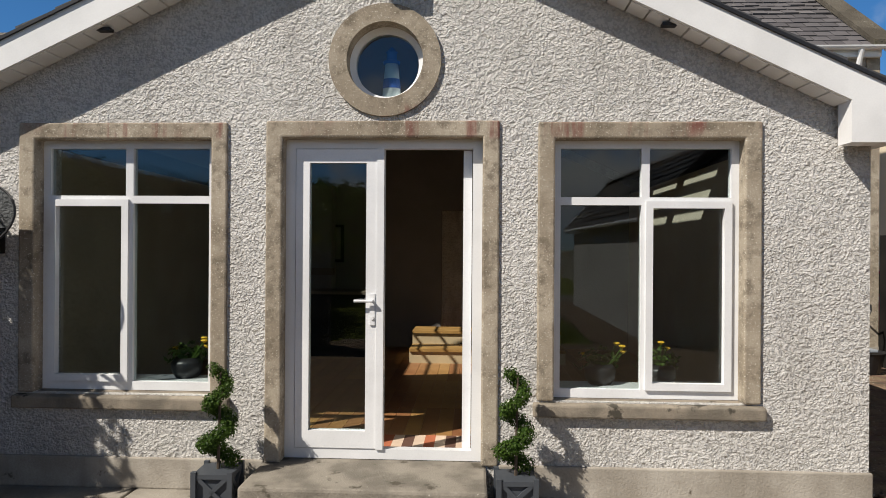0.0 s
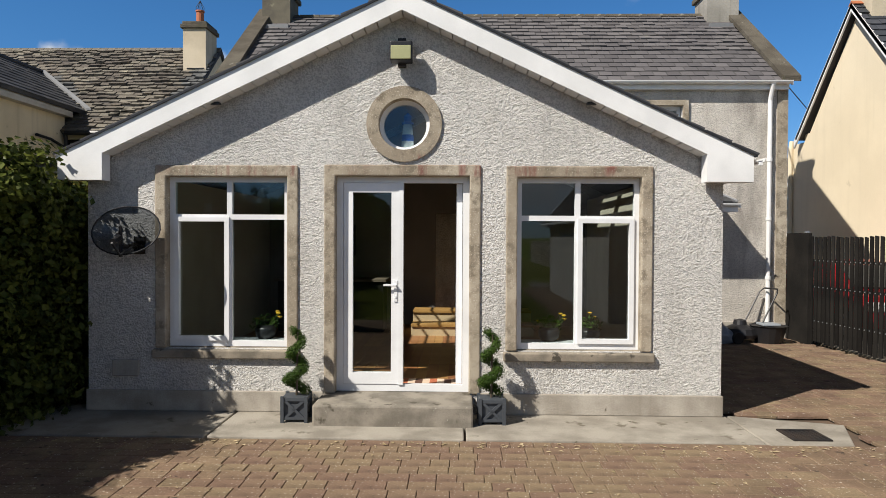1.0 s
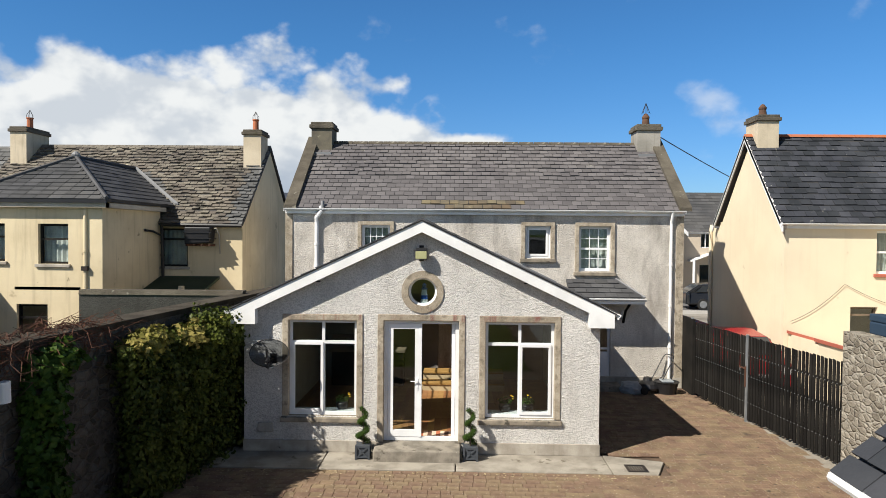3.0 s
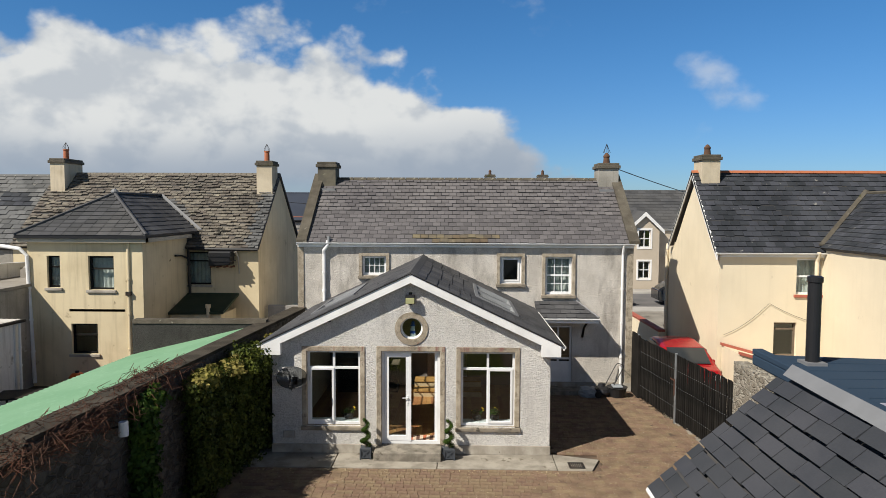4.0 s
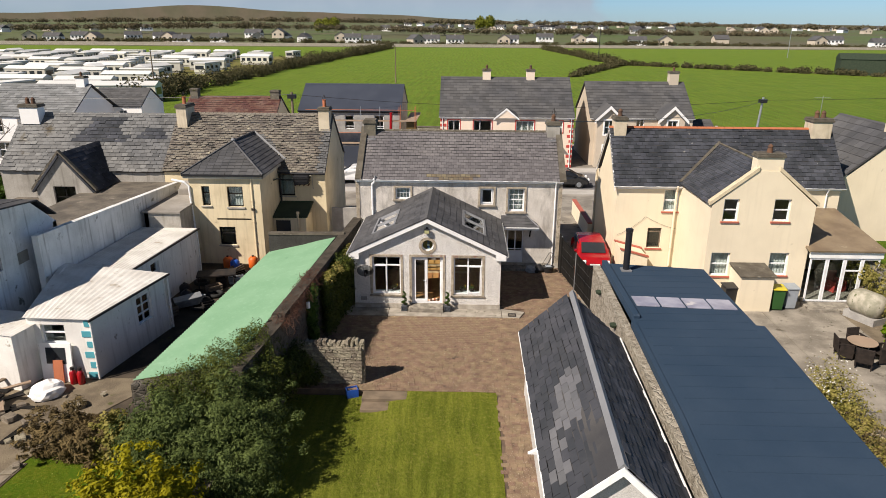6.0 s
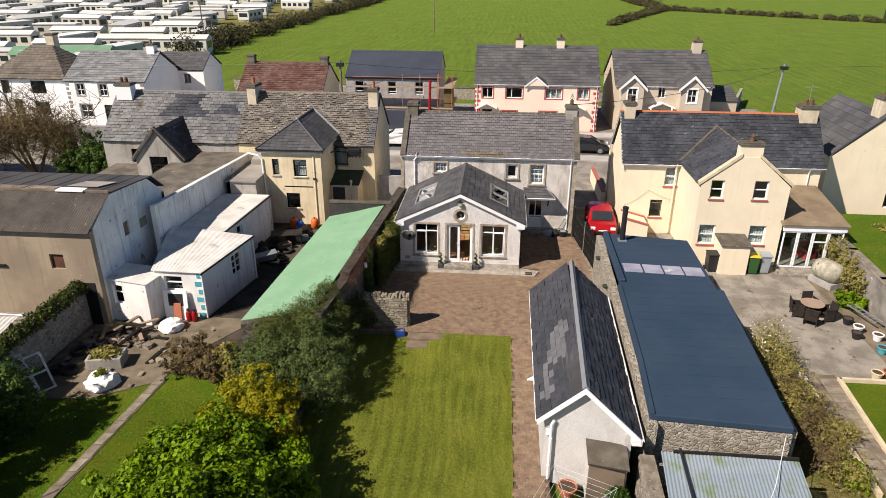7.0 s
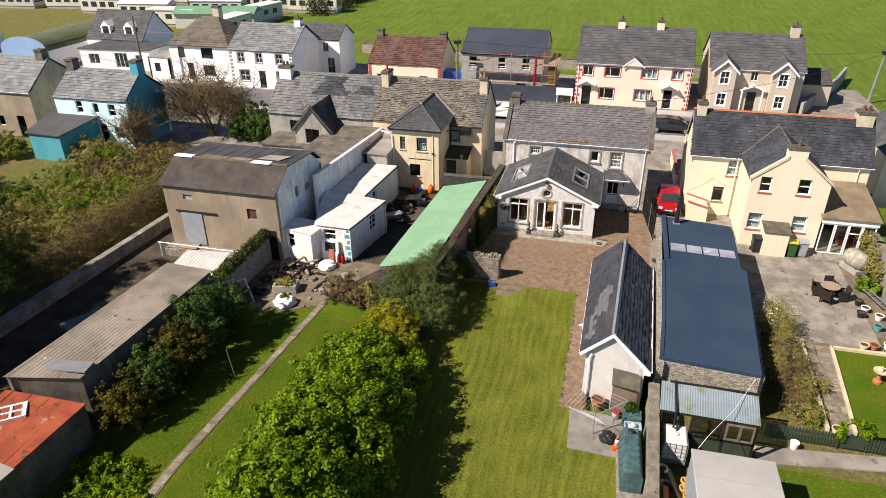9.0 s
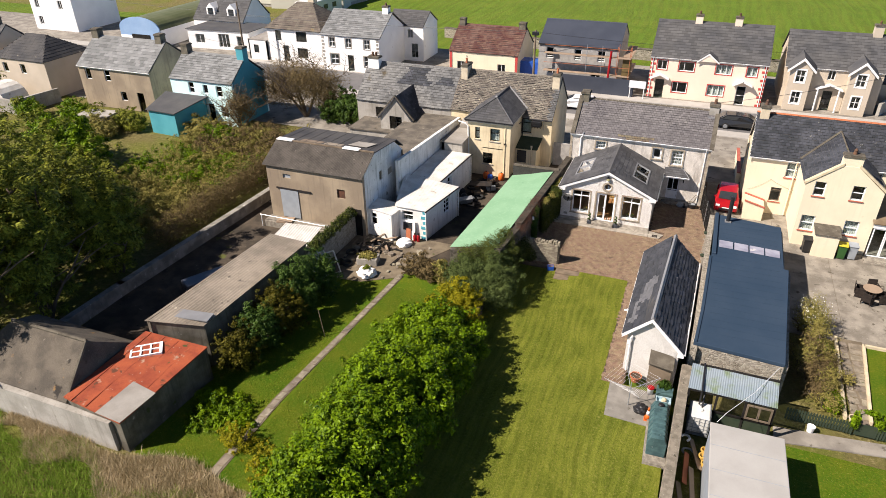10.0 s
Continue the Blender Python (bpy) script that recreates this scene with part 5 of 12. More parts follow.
# -- extension walls --
EX0, EX1, EY, EB = -3.26, 3.24, 4.48, 10.05
TOP, SLOPE, RID = 2.40, 0.472, 4.25
DOOR = (-0.70, 0.69, 0.20, 2.44)
WL = (-2.45, -1.18, 0.65, 2.43)
WR = (1.16, 2.43, 0.65, 2.43)
OC = (0.01, 2.96)
fm = place(EX0, EY, 0, 1, 0)
wide = EX1 - EX0
outline = [(0, 0), (wide, 0), (wide, 2.62), (0.5 * wide, 2.62 + 0.5 * wide * SLOPE), (0, 2.62)]
hl = [rect(a - EX0, b - EX0, c, d) for a, b, c, d in (WL, WR)] + [ring(OC[0] - EX0, OC[1], 0.27)]
outline = [(0, 0), (DOOR[0] - EX0, 0), (DOOR[0] - EX0, DOOR[3]), (DOOR[1] - EX0, DOOR[3]), (DOOR[1] - EX0, 0)] + outline[1:]
on_house("wall", wall_geo(Geo(), fm, outline, hl, 0.30), DASH, "white pebble-dashed gable wall")
for x, uy, p in ((EX1, 1, (EX1, EY + 0.3)), (EX0, -1, (EX0, EB))):
    on_house("wall", wall_geo(Geo(), place(p[0], p[1], 0, 0, uy), rect(0, EB - EY - 0.3, 0, TOP), [], 0.30), DASH)
# plinth
for xa, xb in ((EX0 - 0.02, -0.81), (0.80, EX1 + 0.02)):
    on_house("plinth", Geo().box(xa, xb, EY - 0.02, EY + 0.1, 0.0, 0.215), PLINTH, bevel=0.01)
on_house("plinth", Geo().box(EX1 - 0.1, EX1 + 0.021, EY + 0.1, EB, 0.0, 0.215), PLINTH)


def surround(a, b, z0, z1, w_=0.105, foot=None):
    i_, j_, t_ = a + 0.008, b - 0.008, z1 - 0.008
    g = wall_geo(Geo(), place(0, EY - 0.022, 0, 1, 0), [(a - w_, z0), (i_, z0), (i_, t_), (j_, t_), (j_, z0), (b + w_, z0), (b + w_, z1 + w_), (a - w_, z1 + w_)], [], 0.12)
    on_house("surround", g, SURROUND, "rust-stained concrete surround", bevel=0.012)


surround(DOOR[0], DOOR[1], 0.205, DOOR[3])
for q in (WL, WR):
    surround(q[0], q[1], q[2] + 0.005, q[3])
    on_house("sill", Geo().prism([(q[0] - 0.13, EY - 0.055, 0.55), (q[0] - 0.13, EY + 0.11, 0.55), (q[0] - 0.13, EY + 0.11, 0.66), (q[0] - 0.13, EY - 0.055, 0.635)], (q[1] - q[0] + 0.26, 0, 0)), SILL, bevel=0.012)
# round window: dressed ring, white inner ring, pane
g = Geo()
N = 48
for k in range(N):
    t0, t1 = 2 * math.pi * k / N, 2 * math.pi * (k + 1) / N
    for r0, r1, y0, y1 in ((0.262, 0.385, EY - 0.022, EY + 0.12),):
        p = [(OC[0] + r * math.cos(t), y, OC[1] + r * math.sin(t)) for t, r, y in ((t0, r0, y0), (t1, r0, y0), (t1, r1, y0), (t0, r1, y0), (t0, r0, y1), (t1, r0, y1), (t1, r1, y1), (t0, r1, y1))]
        g.poly(p[0], p[1], p[2], p[3]).poly(p[3], p[2], p[6], p[7]).poly(p[1], p[0], p[4], p[5])
on_house("round_surround", g, SURROUND, "dressed concrete ring round the porthole")
g = Geo()
for k in range(N):
    t0, t1 = 2 * math.pi * k / N, 2 * math.pi * (k + 1) / N
    p = [(OC[0] + r * math.cos(t), y, OC[1] + r * math.sin(t)) for t, r, y in ((t0, 0.222, EY + 0.12), (t1, 0.222, EY + 0.12), (t1, 0.272, EY + 0.10), (t0, 0.272, EY + 0.10), (t0, 0.222, EY + 0.19), (t1, 0.222, EY + 0.19))]
    g.poly(p[0], p[1], p[2], p[3]).poly(p[1], p[0], p[4], p[5])
port = on_house("round_window", g, UPVC)
pane = part("pane", Geo().cyl((OC[0], EY + 0.15, OC[1]), (OC[0], EY + 0.156, OC[1]), 0.226, n=48).moved(H), GLASS, port)
pane.visible_shadow = False

# garden windows: top lights, a fixed light and a casement each
hm = H @ fm
for q, sash in ((WL, (0, 0)), (WR, (1, 0))):
    window(main, hm, q[0] - EX0, q[2] + 0.01, q[1] - q[0], q[3] - q[2] - 0.01, cols=(0.5,), rows=(0.762,), sash=(sash,), bar=0.060, deep=0.085)

# french door: one leaf shut, the other swung in
g = Geo()
dx0, dx1, dz0, dz1 = DOOR[0] + 0.005, DOOR[1] - 0.005, 0.205, DOOR[3]
y0, y1 = EY + 0.09, EY + 0.16
wall_geo(g, place(0, y0, 0, 1, 0), rect(dx0, dx1, dz0, dz1), [rect(dx0 + 0.07, dx1 - 0.07, dz0 + 0.07, dz1 - 0.07)], y1 - y0)
door = on_house("french_door", g, UPVC, "white double door with one leaf open")
lx0, lx1 = dx0 + 0.075, -0.03
for nm, a in (("door_leaf", None), ("door_leaf", 1)):
    g = Geo()
    wd, z0, z1 = lx1 - lx0, dz0 + 0.075, dz1 - 0.075
    s = 0.095
    wall_geo(g, place(0, 0, 0, 1, 0), rect(0, wd, z0, z1), [rect(s, wd - s, z0 + 0.12, z1 - s)], 0.06)
    m = Matrix.Translation((lx0, y0 - 0.008, 0)) if a is None else Matrix.Translation((dx1 - 0.075, y0 + 0.06, 0)) @ Matrix.Rotation(radians(91), 4, "Z")
    leaf = part(nm, g.moved(H @ m), UPVC, door)
    gl = part("pane", Geo().box(s, wd - s, 0.027, 0.033, z0 + 0.12, z1 - s).moved(H @ m), GLASS, door)
    gl.visible_shadow = False
    if a is None:
        hd = Geo().box(wd - 0.065, wd - 0.03, -0.012, 0.0, z0 + 0.86, z0 + 1.08).cyl((wd - 0.047, 0.0, z0 + 1.03), (wd - 0.047, -0.05, z0 + 1.03), 0.009).cyl((wd - 0.04, -0.045, z0 + 1.03), (wd - 0.17, -0.045, z0 + 1.03), 0.010).cyl((wd - 0.047, -0.014, z0 + 0.91), (wd - 0.047, -0.02, z0 + 0.91), 0.012)
        part("handle", hd.moved(H @ m), UPVC, door, "white lever handle")
on_house("door_stop", Geo().box(-0.05, 0.0, y0 - 0.016, y1, dz0 + 0.07, dz1 - 0.07), UPVC, parent=door)

# -- extension roof --
BY = 4.28


def roof_z(x):
    return RID + 0.02 - SLOPE * abs(x)


SK = (5.75, 8.25, 1.55, 2.55)
for s in (-1, 1):
    ex = 3.46 * s
    pts = lambda y0_, y1_, a, b: [(a * s, y0_, roof_z(a)), (b * s, y0_, roof_z(b)), (b * s, y1_, roof_z(b)), (a * s, y1_, roof_z(a))]
    g = Geo()
    for yy0, yy1, a, b in ((BY, SK[0], 0, 3.46), (SK[1], EB, 0, 3.46), (SK[0], SK[1], 0, SK[2]), (SK[0], SK[1], SK[3], 3.46)):
        slab(g, pts(yy0, yy1, a, b), 0.10)
    r = on_house("roof", g, SLATE_NEW, "dark slate roof slope with a skylight")
    E0, E1 = (BY, EB) if s < 0 else (EB, BY)
    for yy0, yy1, a, b in ((BY - 0.02, SK[0] - 0.06, 0.06, 3.48), (SK[1] + 0.06, EB, 0.06, 3.48), (SK[0] - 0.06, SK[1] + 0.06, 0.06, SK[2] - 0.05), (SK[0] - 0.06, SK[1] + 0.06, SK[3] + 0.05, 3.48)):
        q = [H @ Vector(p) for p in ((b * s, yy0, roof_z(b) + 0.002), (b * s, yy1, roof_z(b) + 0.002), (a * s, yy1, roof_z(a) + 0.002), (a * s, yy0, roof_z(a) + 0.002))]
        if s < 0:
            q = [q[1], q[0], q[3], q[2]]
        slates(r, *q, 0.50, 0.30, SLATE_NEW, thick=0.010, seed=5 + s)
    # skylight frame, glass
    c0, c1 = Vector((SK[2] * s, 0, roof_z(SK[2]))), Vector((SK[3] * s, 0, roof_z(SK[3])))
    u = (c1 - c0).normalized()
    nrm = Vector((u.z * -s, 0, abs(u.x))) if s > 0 else Vector((-abs(u.z), 0, abs(u.x)))
    fm2 = Matrix.Identity(4)
    fm2.col[0][:3], fm2.col[1][:3], fm2.col[2][:3], fm2.col[3][:3] = u, (0, 1, 0), nrm, c0 + Vector((0, SK[0], 0))
    ln, dp = (c1 - c0).length, SK[1] - SK[0]
    g = Geo()
    for a, b, c, d in ((-0.05, 0.05, -0.05, dp + 0.05), (ln - 0.05, ln + 0.05, -0.05, dp + 0.05), (0.05, ln - 0.05, -0.05, 0.05), (0.05, ln - 0.05, dp - 0.05, dp + 0.05), (0.05, ln - 0.05, dp / 2 - 0.05, dp / 2 + 0.05)):
        g.box(a, b, c, d, -0.10, 0.05)
    for k in range(1, 4):
        g.box(ln * k / 4 - 0.01, ln * k / 4 + 0.01, 0.05, dp - 0.05, -0.10, -0.03)
    sk = on_house("skylight", g.moved(fm2), LEAD, "grey framed roof window")
    gl = part("pane", Geo().box(0, ln, 0, dp, -0.02, -0.012).moved(H @ fm2), GLASS, sk)
    gl.visible_shadow = False
    # barge board with its boxed foot, soffit, white verge strip
    bar = [(0, RID), (s * 3.45, RID - SLOPE * 3.45), (s * 3.45, 2.365), (s * 3.0, 2.365), (s * 3.0, RID - SLOPE * 3.0 - 0.20), (0, RID - 0.20)]
    loop = bar if s < 0 else bar
    g = Geo()
    bm_ = place(0, BY - 0.012, 0, 1, 0)
    wall_geo(g, bm_, loop, [], 0.025)
    g.prism([(s * 3.0, BY + 0.013, 2.365), (s * 3.45, BY + 0.013, 2.365), (s * 3.45, BY + 0.013, RID - SLOPE * 3.45), (s * 3.0, BY + 0.013, RID - SLOPE * 3.0)], (0, 0.135, 0))
    for k in range(24):
        xa, xb = 0.125 * k + 0.006, 0.125 * (k + 1) - 0.006
        on_house("soffit_board", Geo().prism([(s * xa, BY + 0.013, RID - 0.205 - SLOPE * xa), (s * xb, BY + 0.013, RID - 0.205 - SLOPE * xb), (s * xb, BY + 0.013, RID - 0.185 - SLOPE * xb), (s * xa, BY + 0.013, RID - 0.185 - SLOPE * xa)], (0, EY - BY - 0.02, 0)), FASCIA)
    on_house("barge_board", g, FASCIA, "white barge board with a boxed foot")
    on_house("drip_edge", Geo().prism([(0, BY - 0.03, RID + 0.0), (s * 3.48, BY - 0.03, RID - SLOPE * 3.48), (s * 3.48, BY - 0.03, RID - SLOPE * 3.48 + 0.022), (0, BY - 0.03, RID + 0.022)], (0, 0.06, 0)), BLACK)
    on_house("fascia", Geo().box(min(s * 3.43, s * 3.46), max(s * 3.43, s * 3.46), BY + 0.15, EB, 2.42, 2.60).box(min(s * 3.24, s * 3.44), max(s * 3.24, s * 3.44), BY + 0.15, EB, 2.40, 2.425), FASCIA)
    gg = gutter(main, H @ Vector((s * 3.51, EB if s > 0 else BY - 0.02, 2.60)), H @ Vector((s * 3.51, BY - 0.02 if s > 0 else EB, 2.60)))
for k in range(16):
    y = BY + (EB - BY) * k / 16
    on_house("ridge_tile", Geo().prism([(-0.15, y, RID - 0.03), (0, y, RID + 0.06), (0.15, y, RID - 0.03)], (0, (EB - BY) / 16 * 0.96, 0)), TILE_GREY)
# soffit vents
g = Geo()
for s in (-1, 1):
    for k in (1.9,):
        z = RID - SLOPE * k - 0.208
        g.box(s * k - 0.06, s * k + 0.06, BY + 0.05, BY + 0.11, z - 0.012, z + 0.01)
on_house("vent", g, BLACK)

# back door hood, hipped at its free end
HF = 9.30
A_, B_, C_, D_ = (3.50, HF, 2.44), (5.38, HF, 2.44), (4.80, 10.0, 2.86), (3.50, 10.0, 2.86)
hood = on_house("hood", slab(slab(Geo(), [A_, B_, C_, D_], 0.06), [B_, (5.38, 10.0, 2.44), C_], 0.06), SLATE_NEW, "slated hipped hood over the back door")
slates(hood, *[H @ (Vector(p) + Vector((0, 0, 0.006))) for p in (A_, B_, C_, D_)], 0.3, 0.2, SLATE_NEW, seed=9)
gutter(main, H @ Vector((3.5, HF - 0.05, 2.42)), H @ Vector((5.40, HF - 0.05, 2.42)))
on_house("hood_fascia", Geo().box(3.5, 5.38, HF - 0.01, HF + 0.02, 2.28, 2.41), FASCIA)
on_house("hood_fascia", Geo().box(5.36, 5.39, HF + 0.02, 10.04, 2.28, 2.41), FASCIA)
on_house("hood_soffit", Geo().box(3.5, 5.36, HF + 0.02, 10.04, 2.285, 2.30), FASCIA)
on_house("hood_lead", Geo().tube([(4.80, 10.0, 2.88), (5.38, HF, 2.46)], 0.025, 6), LEAD)
on_house("bracket", Geo().tube([(5.02, HF + 0.1, 2.26), (5.02, 9.8, 2.05), (5.02, 10.03, 1.72)], 0.035, 6), BLACK_WOOD)
on_house("door_panel", Geo().box(3.92, 4.63, 10.13, 10.17, 0.2, 0.92), UPVC, "white panelled back door")
on_house("step", Geo().box(3.6, 4.9, 9.5, 10.04, -0.1, 0.14), STEP, bevel=0.02)

# -- room behind the garden front --
rm = Geo()
rm.box(EX0 + 0.301, EX1 - 0.301, EY + 0.301, 9.9, -0.05, 0.19)
solo("floor_garden_room", rm, FLOORWOOD, "warm oak floor of the garden room", "floor", kind="structure")
g = Geo().box(EX0 + 0.302, EX0 + 0.33, EY + 0.302, 9.9, 0.19, 2.5).box(EX1 - 0.33, EX1 - 0.302, EY + 0.302, 9.9, 0.19, 2.5)
solo("wall_garden_room", g, ROOM, "pale painted side walls of the garden room", "wall", kind="structure")
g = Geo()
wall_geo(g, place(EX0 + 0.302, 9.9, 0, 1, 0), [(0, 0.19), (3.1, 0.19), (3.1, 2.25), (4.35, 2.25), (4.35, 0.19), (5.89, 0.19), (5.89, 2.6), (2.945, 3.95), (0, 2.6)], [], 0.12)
solo("wall_inner", g, ROOM_SHADE, "dim inner wall with an opening to the old house", "wall", kind="structure")
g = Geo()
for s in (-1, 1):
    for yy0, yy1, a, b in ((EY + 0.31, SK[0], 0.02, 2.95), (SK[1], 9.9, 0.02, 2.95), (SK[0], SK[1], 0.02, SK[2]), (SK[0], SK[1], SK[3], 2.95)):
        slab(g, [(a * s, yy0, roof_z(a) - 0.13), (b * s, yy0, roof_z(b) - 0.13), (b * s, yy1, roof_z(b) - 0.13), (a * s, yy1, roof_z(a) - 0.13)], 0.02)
solo("ceiling", g, ROOM_SHADE, "sloping dim ceiling under the rafters", "ceiling", kind="structure")
# floor boards as pieces near the door, steps up to the old house
boards = bpy.data.objects["floor_garden_room"]
bme = mesh_of("plank", Geo().box(0, 0.125, 0, 1.3, 0, 0.012), FLOORWOOD)
for i in range(40):
    for j in range(4):
        ob = new("plank", bme)
        ob.parent = boards
        ob.matrix_basis = pose(-2.75 + i * 0.1285, EY + 0.31 + j * 1.303, 0.191)
for k in range(2):
    y = 8.5 + k * 0.45
    st = thing("inner_step", "oak step with a cream tiled riser", "step", (1.05, y, 0.19), group="steps to the old house")
    part("tread", Geo().box(-1.25, 0.75, -0.03, 0.47, 0.165 + 0.18 * k, 0.20 + 0.18 * k), OAK, st)
    part("riser", Geo().box(-1.25, 0.75, 0, 0.45, 0.0, 0.165 + 0.18 * k), RISER, st)
rug = thing("rug", "rust, cream and brown striped doormat rug", "rug", (0.42, 4.98, 0.204))
for k in range(12):
    part("stripe", Geo().box(-0.48 + k * 0.08, -0.40 + k * 0.08, -0.17, 0.17, 0, 0.012), (RUG_A, RUG_B, RUG_C, RUG_B)[k % 4], rug)
tb = thing("kitchen_island", "dark kitchen unit with a wooden worktop", "cabinet", (-1.6, 9.2, 0.19))
part("body", Geo().box(-0.9, 0.9, -0.3, 0.3, 0, 0.86), BLACK_WOOD, tb, bevel=0.01)
part("worktop", Geo().box(-0.95, 0.95, -0.34, 0.34, 0.862, 0.9), WOOD, tb)
# things on the window boards and at the walls inside
for x, n in ((-1.52, 4), (1.55, 4), (1.98, 2)):
    t = thing("flower_pot", "dark slate-grey pot with yellow flowers on the window board", "flower pot", (x, 4.86, 0.70))
    part("pot", Geo().lathe([(0.08, 0), (0.11, 0.05), (0.115, 0.11), (0.085, 0.15), (0.08, 0.13)], (0, 0, 0), 14), BLACK, t, smooth=True)
    rr = random.Random(int(x * 10))
    for k in range(n):
        p = Vector((rr.uniform(-0.16, 0.16), rr.uniform(-0.05, 0.05), rr.uniform(0.2, 0.30)))
        part("flower", Geo().lathe([(0.004, -0.01), (0.028, 0.008), (0.018, 0.016)], p, 7), FLOWER_YELLOW, t)
        part("stem", Geo().cyl((p.x * 0.3, p.y, 0.13), p, 0.005, n=5), LEAF_BOX, t)
    leaves("foliage", [(0, 0, 0.17, 0.16, 0.07, 0.08)], 110, 0.03, LEAF_BOX, t, 3)
for x in (-1.79, 1.78):
    solo("window_board", Geo().box(-0.70, 0.70, 4.70, 4.95, 0.66, 0.70), UPVC, "white window board inside", "sill", (x, 0, 0), bevel=0.006)
lh = thing("ornament_lighthouse", "small blue and white striped lighthouse ornament", "ornament", (0.03, 4.69, 2.72))
LZ = Matrix.Diagonal((1.35, 1.0, 1.35, 1.0))
part("tower", Geo().lathe([(0.052, 0), (0.04, 0.14), (0.034, 0.2)], (0, 0, 0), 14).moved(LZ), UPVC, lh, smooth=True)
part("band", Geo().lathe([(0.049, 0.07), (0.044, 0.12)], (0, 0, 0), 14).moved(LZ), BLUE_PLASTIC, lh)
part("lantern", Geo().lathe([(0.045, 0.2), (0.045, 0.215), (0.028, 0.22), (0.028, 0.26), (0.034, 0.262), (0.004, 0.29)], (0, 0, 0), 14).moved(LZ), BLUE_PLASTIC, lh)
solo("window_board", Geo().box(-0.24, 0.24, 4.66, 4.77, 2.70, 2.72), UPVC, "small white ledge inside the porthole", "sill")
pic = thing("picture", "dark framed picture on the inner wall", "picture", (-1.55, 9.86, 1.75))
part("frame", Geo().box(-0.22, 0.22, -0.03, 0.03, -0.28, 0.28), BLACK_WOOD, pic)
part("print", Geo().box(-0.18, 0.18, -0.034, -0.03, -0.24, 0.24), ROOM_SHADE, pic)
fp = thing("fireplace", "dark stove in a brown chimney breast", "fireplace", (-2.0, 9.55, 0.19))
# same darkened room paint as the inner wall
part("breast", Geo().box(-0.55, 0.55, 0, 0.34, 0, 2.4), ROOM_SHADE, fp)
part("mantel", Geo().box(-0.6, 0.6, -0.12, 0, 1.1, 1.2), WOOD, fp)
part("stove", Geo().box(-0.26, 0.26, -0.25, 0, 0.05, 0.72), IRON, fp, bevel=0.02)

# -- on the wall: floodlight, dish, step, planters --
fl = thing("floodlight", "old floodlight with a yellowed glass on the gable", "lamp", (-0.01, 4.45, 3.55))
part("bracket", Geo().box(-0.04, 0.04, -0.05, 0.03, -0.02, 0.26), IRON, fl)
part("housing", Geo().prism([(-0.11, -0.03, 0.0), (-0.11, -0.16, 0.015), (-0.11, -0.16, 0.20), (-0.11, -0.06, 0.22)], (0.22, 0, 0)), BLACK, fl, bevel=0.012)
part("glass", Geo().box(-0.10, 0.10, -0.172, -0.158, 0.02, 0.155), LAMP_GLASS, fl, "yellowed glass", bevel=0.006)
dish = thing("satellite_dish", "dark translucent oval satellite dish on a wall arm", "satellite dish", (-2.72, 4.45, 1.72))
g = Geo()
tilt = Matrix.Translation((0.0, -0.26, 0.14)) @ Matrix.Rotation(radians(-14), 4, "X") @ Matrix.Rotation(radians(-8), 4, "Z")
NR = 28
for k in range(NR):
    t0, t1 = 2 * math.pi * k / NR, 2 * math.pi * (k + 1) / NR
    for j in range(5):
        r0, r1 = j / 5, (j + 1) / 5
        q = [tilt @ Vector((0.37 * r * math.cos(t), 0.10 * (1 - r * r), 0.245 * r * math.sin(t))) for r, t in ((r0, t0), (r1, t0), (r1, t1), (r0, t1))]
        g.poly(*q)
part("reflector", g, MESH_GREY, dish, smooth=True)
g = Geo()
for k in range(NR):
    t0, t1 = 2 * math.pi * k / NR, 2 * math.pi * (k + 1) / NR
    g.cyl(tilt @ Vector((0.37 * math.cos(t0), 0, 0.245 * math.sin(t0))), tilt @ Vector((0.37 * math.cos(t1), 0, 0.245 * math.sin(t1))), 0.008, n=6)
part("rim", g, BLACK, dish)
part("arm", Geo().tube([(0.04, -0.20, -0.02), (0.04, -0.45, -0.10), (0.04, -0.60, 0.02)], 0.012, 8), BLACK, dish)
part("feed", Geo().cyl((0.04, -0.58, 0.03), (0.04, -0.46, 0.07), 0.03, n=10), BLACK, dish)
part("mount", Geo().cyl((0.0, 0.03, -0.02), (0.0, -0.30, -0.02), 0.022, n=8).box(-0.06, 0.06, 0.02, 0.035, -0.1, 0.08).cyl((-0.03, -0.3, -0.12), (-0.03, -0.3, 0.18), 0.018, n=8), IRON, dish)
solo("vent_cover", Geo().box(-0.14, 0.14, -0.02, 0.02, 0, 0.17), GREY_RENDER, "small grey vent cover low on the wall", "vent", (-2.86, 4.46, 0.36), bevel=0.01)
solo("door_step", Geo().box(-0.82, 0.72, 3.98, 4.62, -0.1, 0.20), STEP, "worn concrete doorstep before the double door", "step", bevel=0.02)


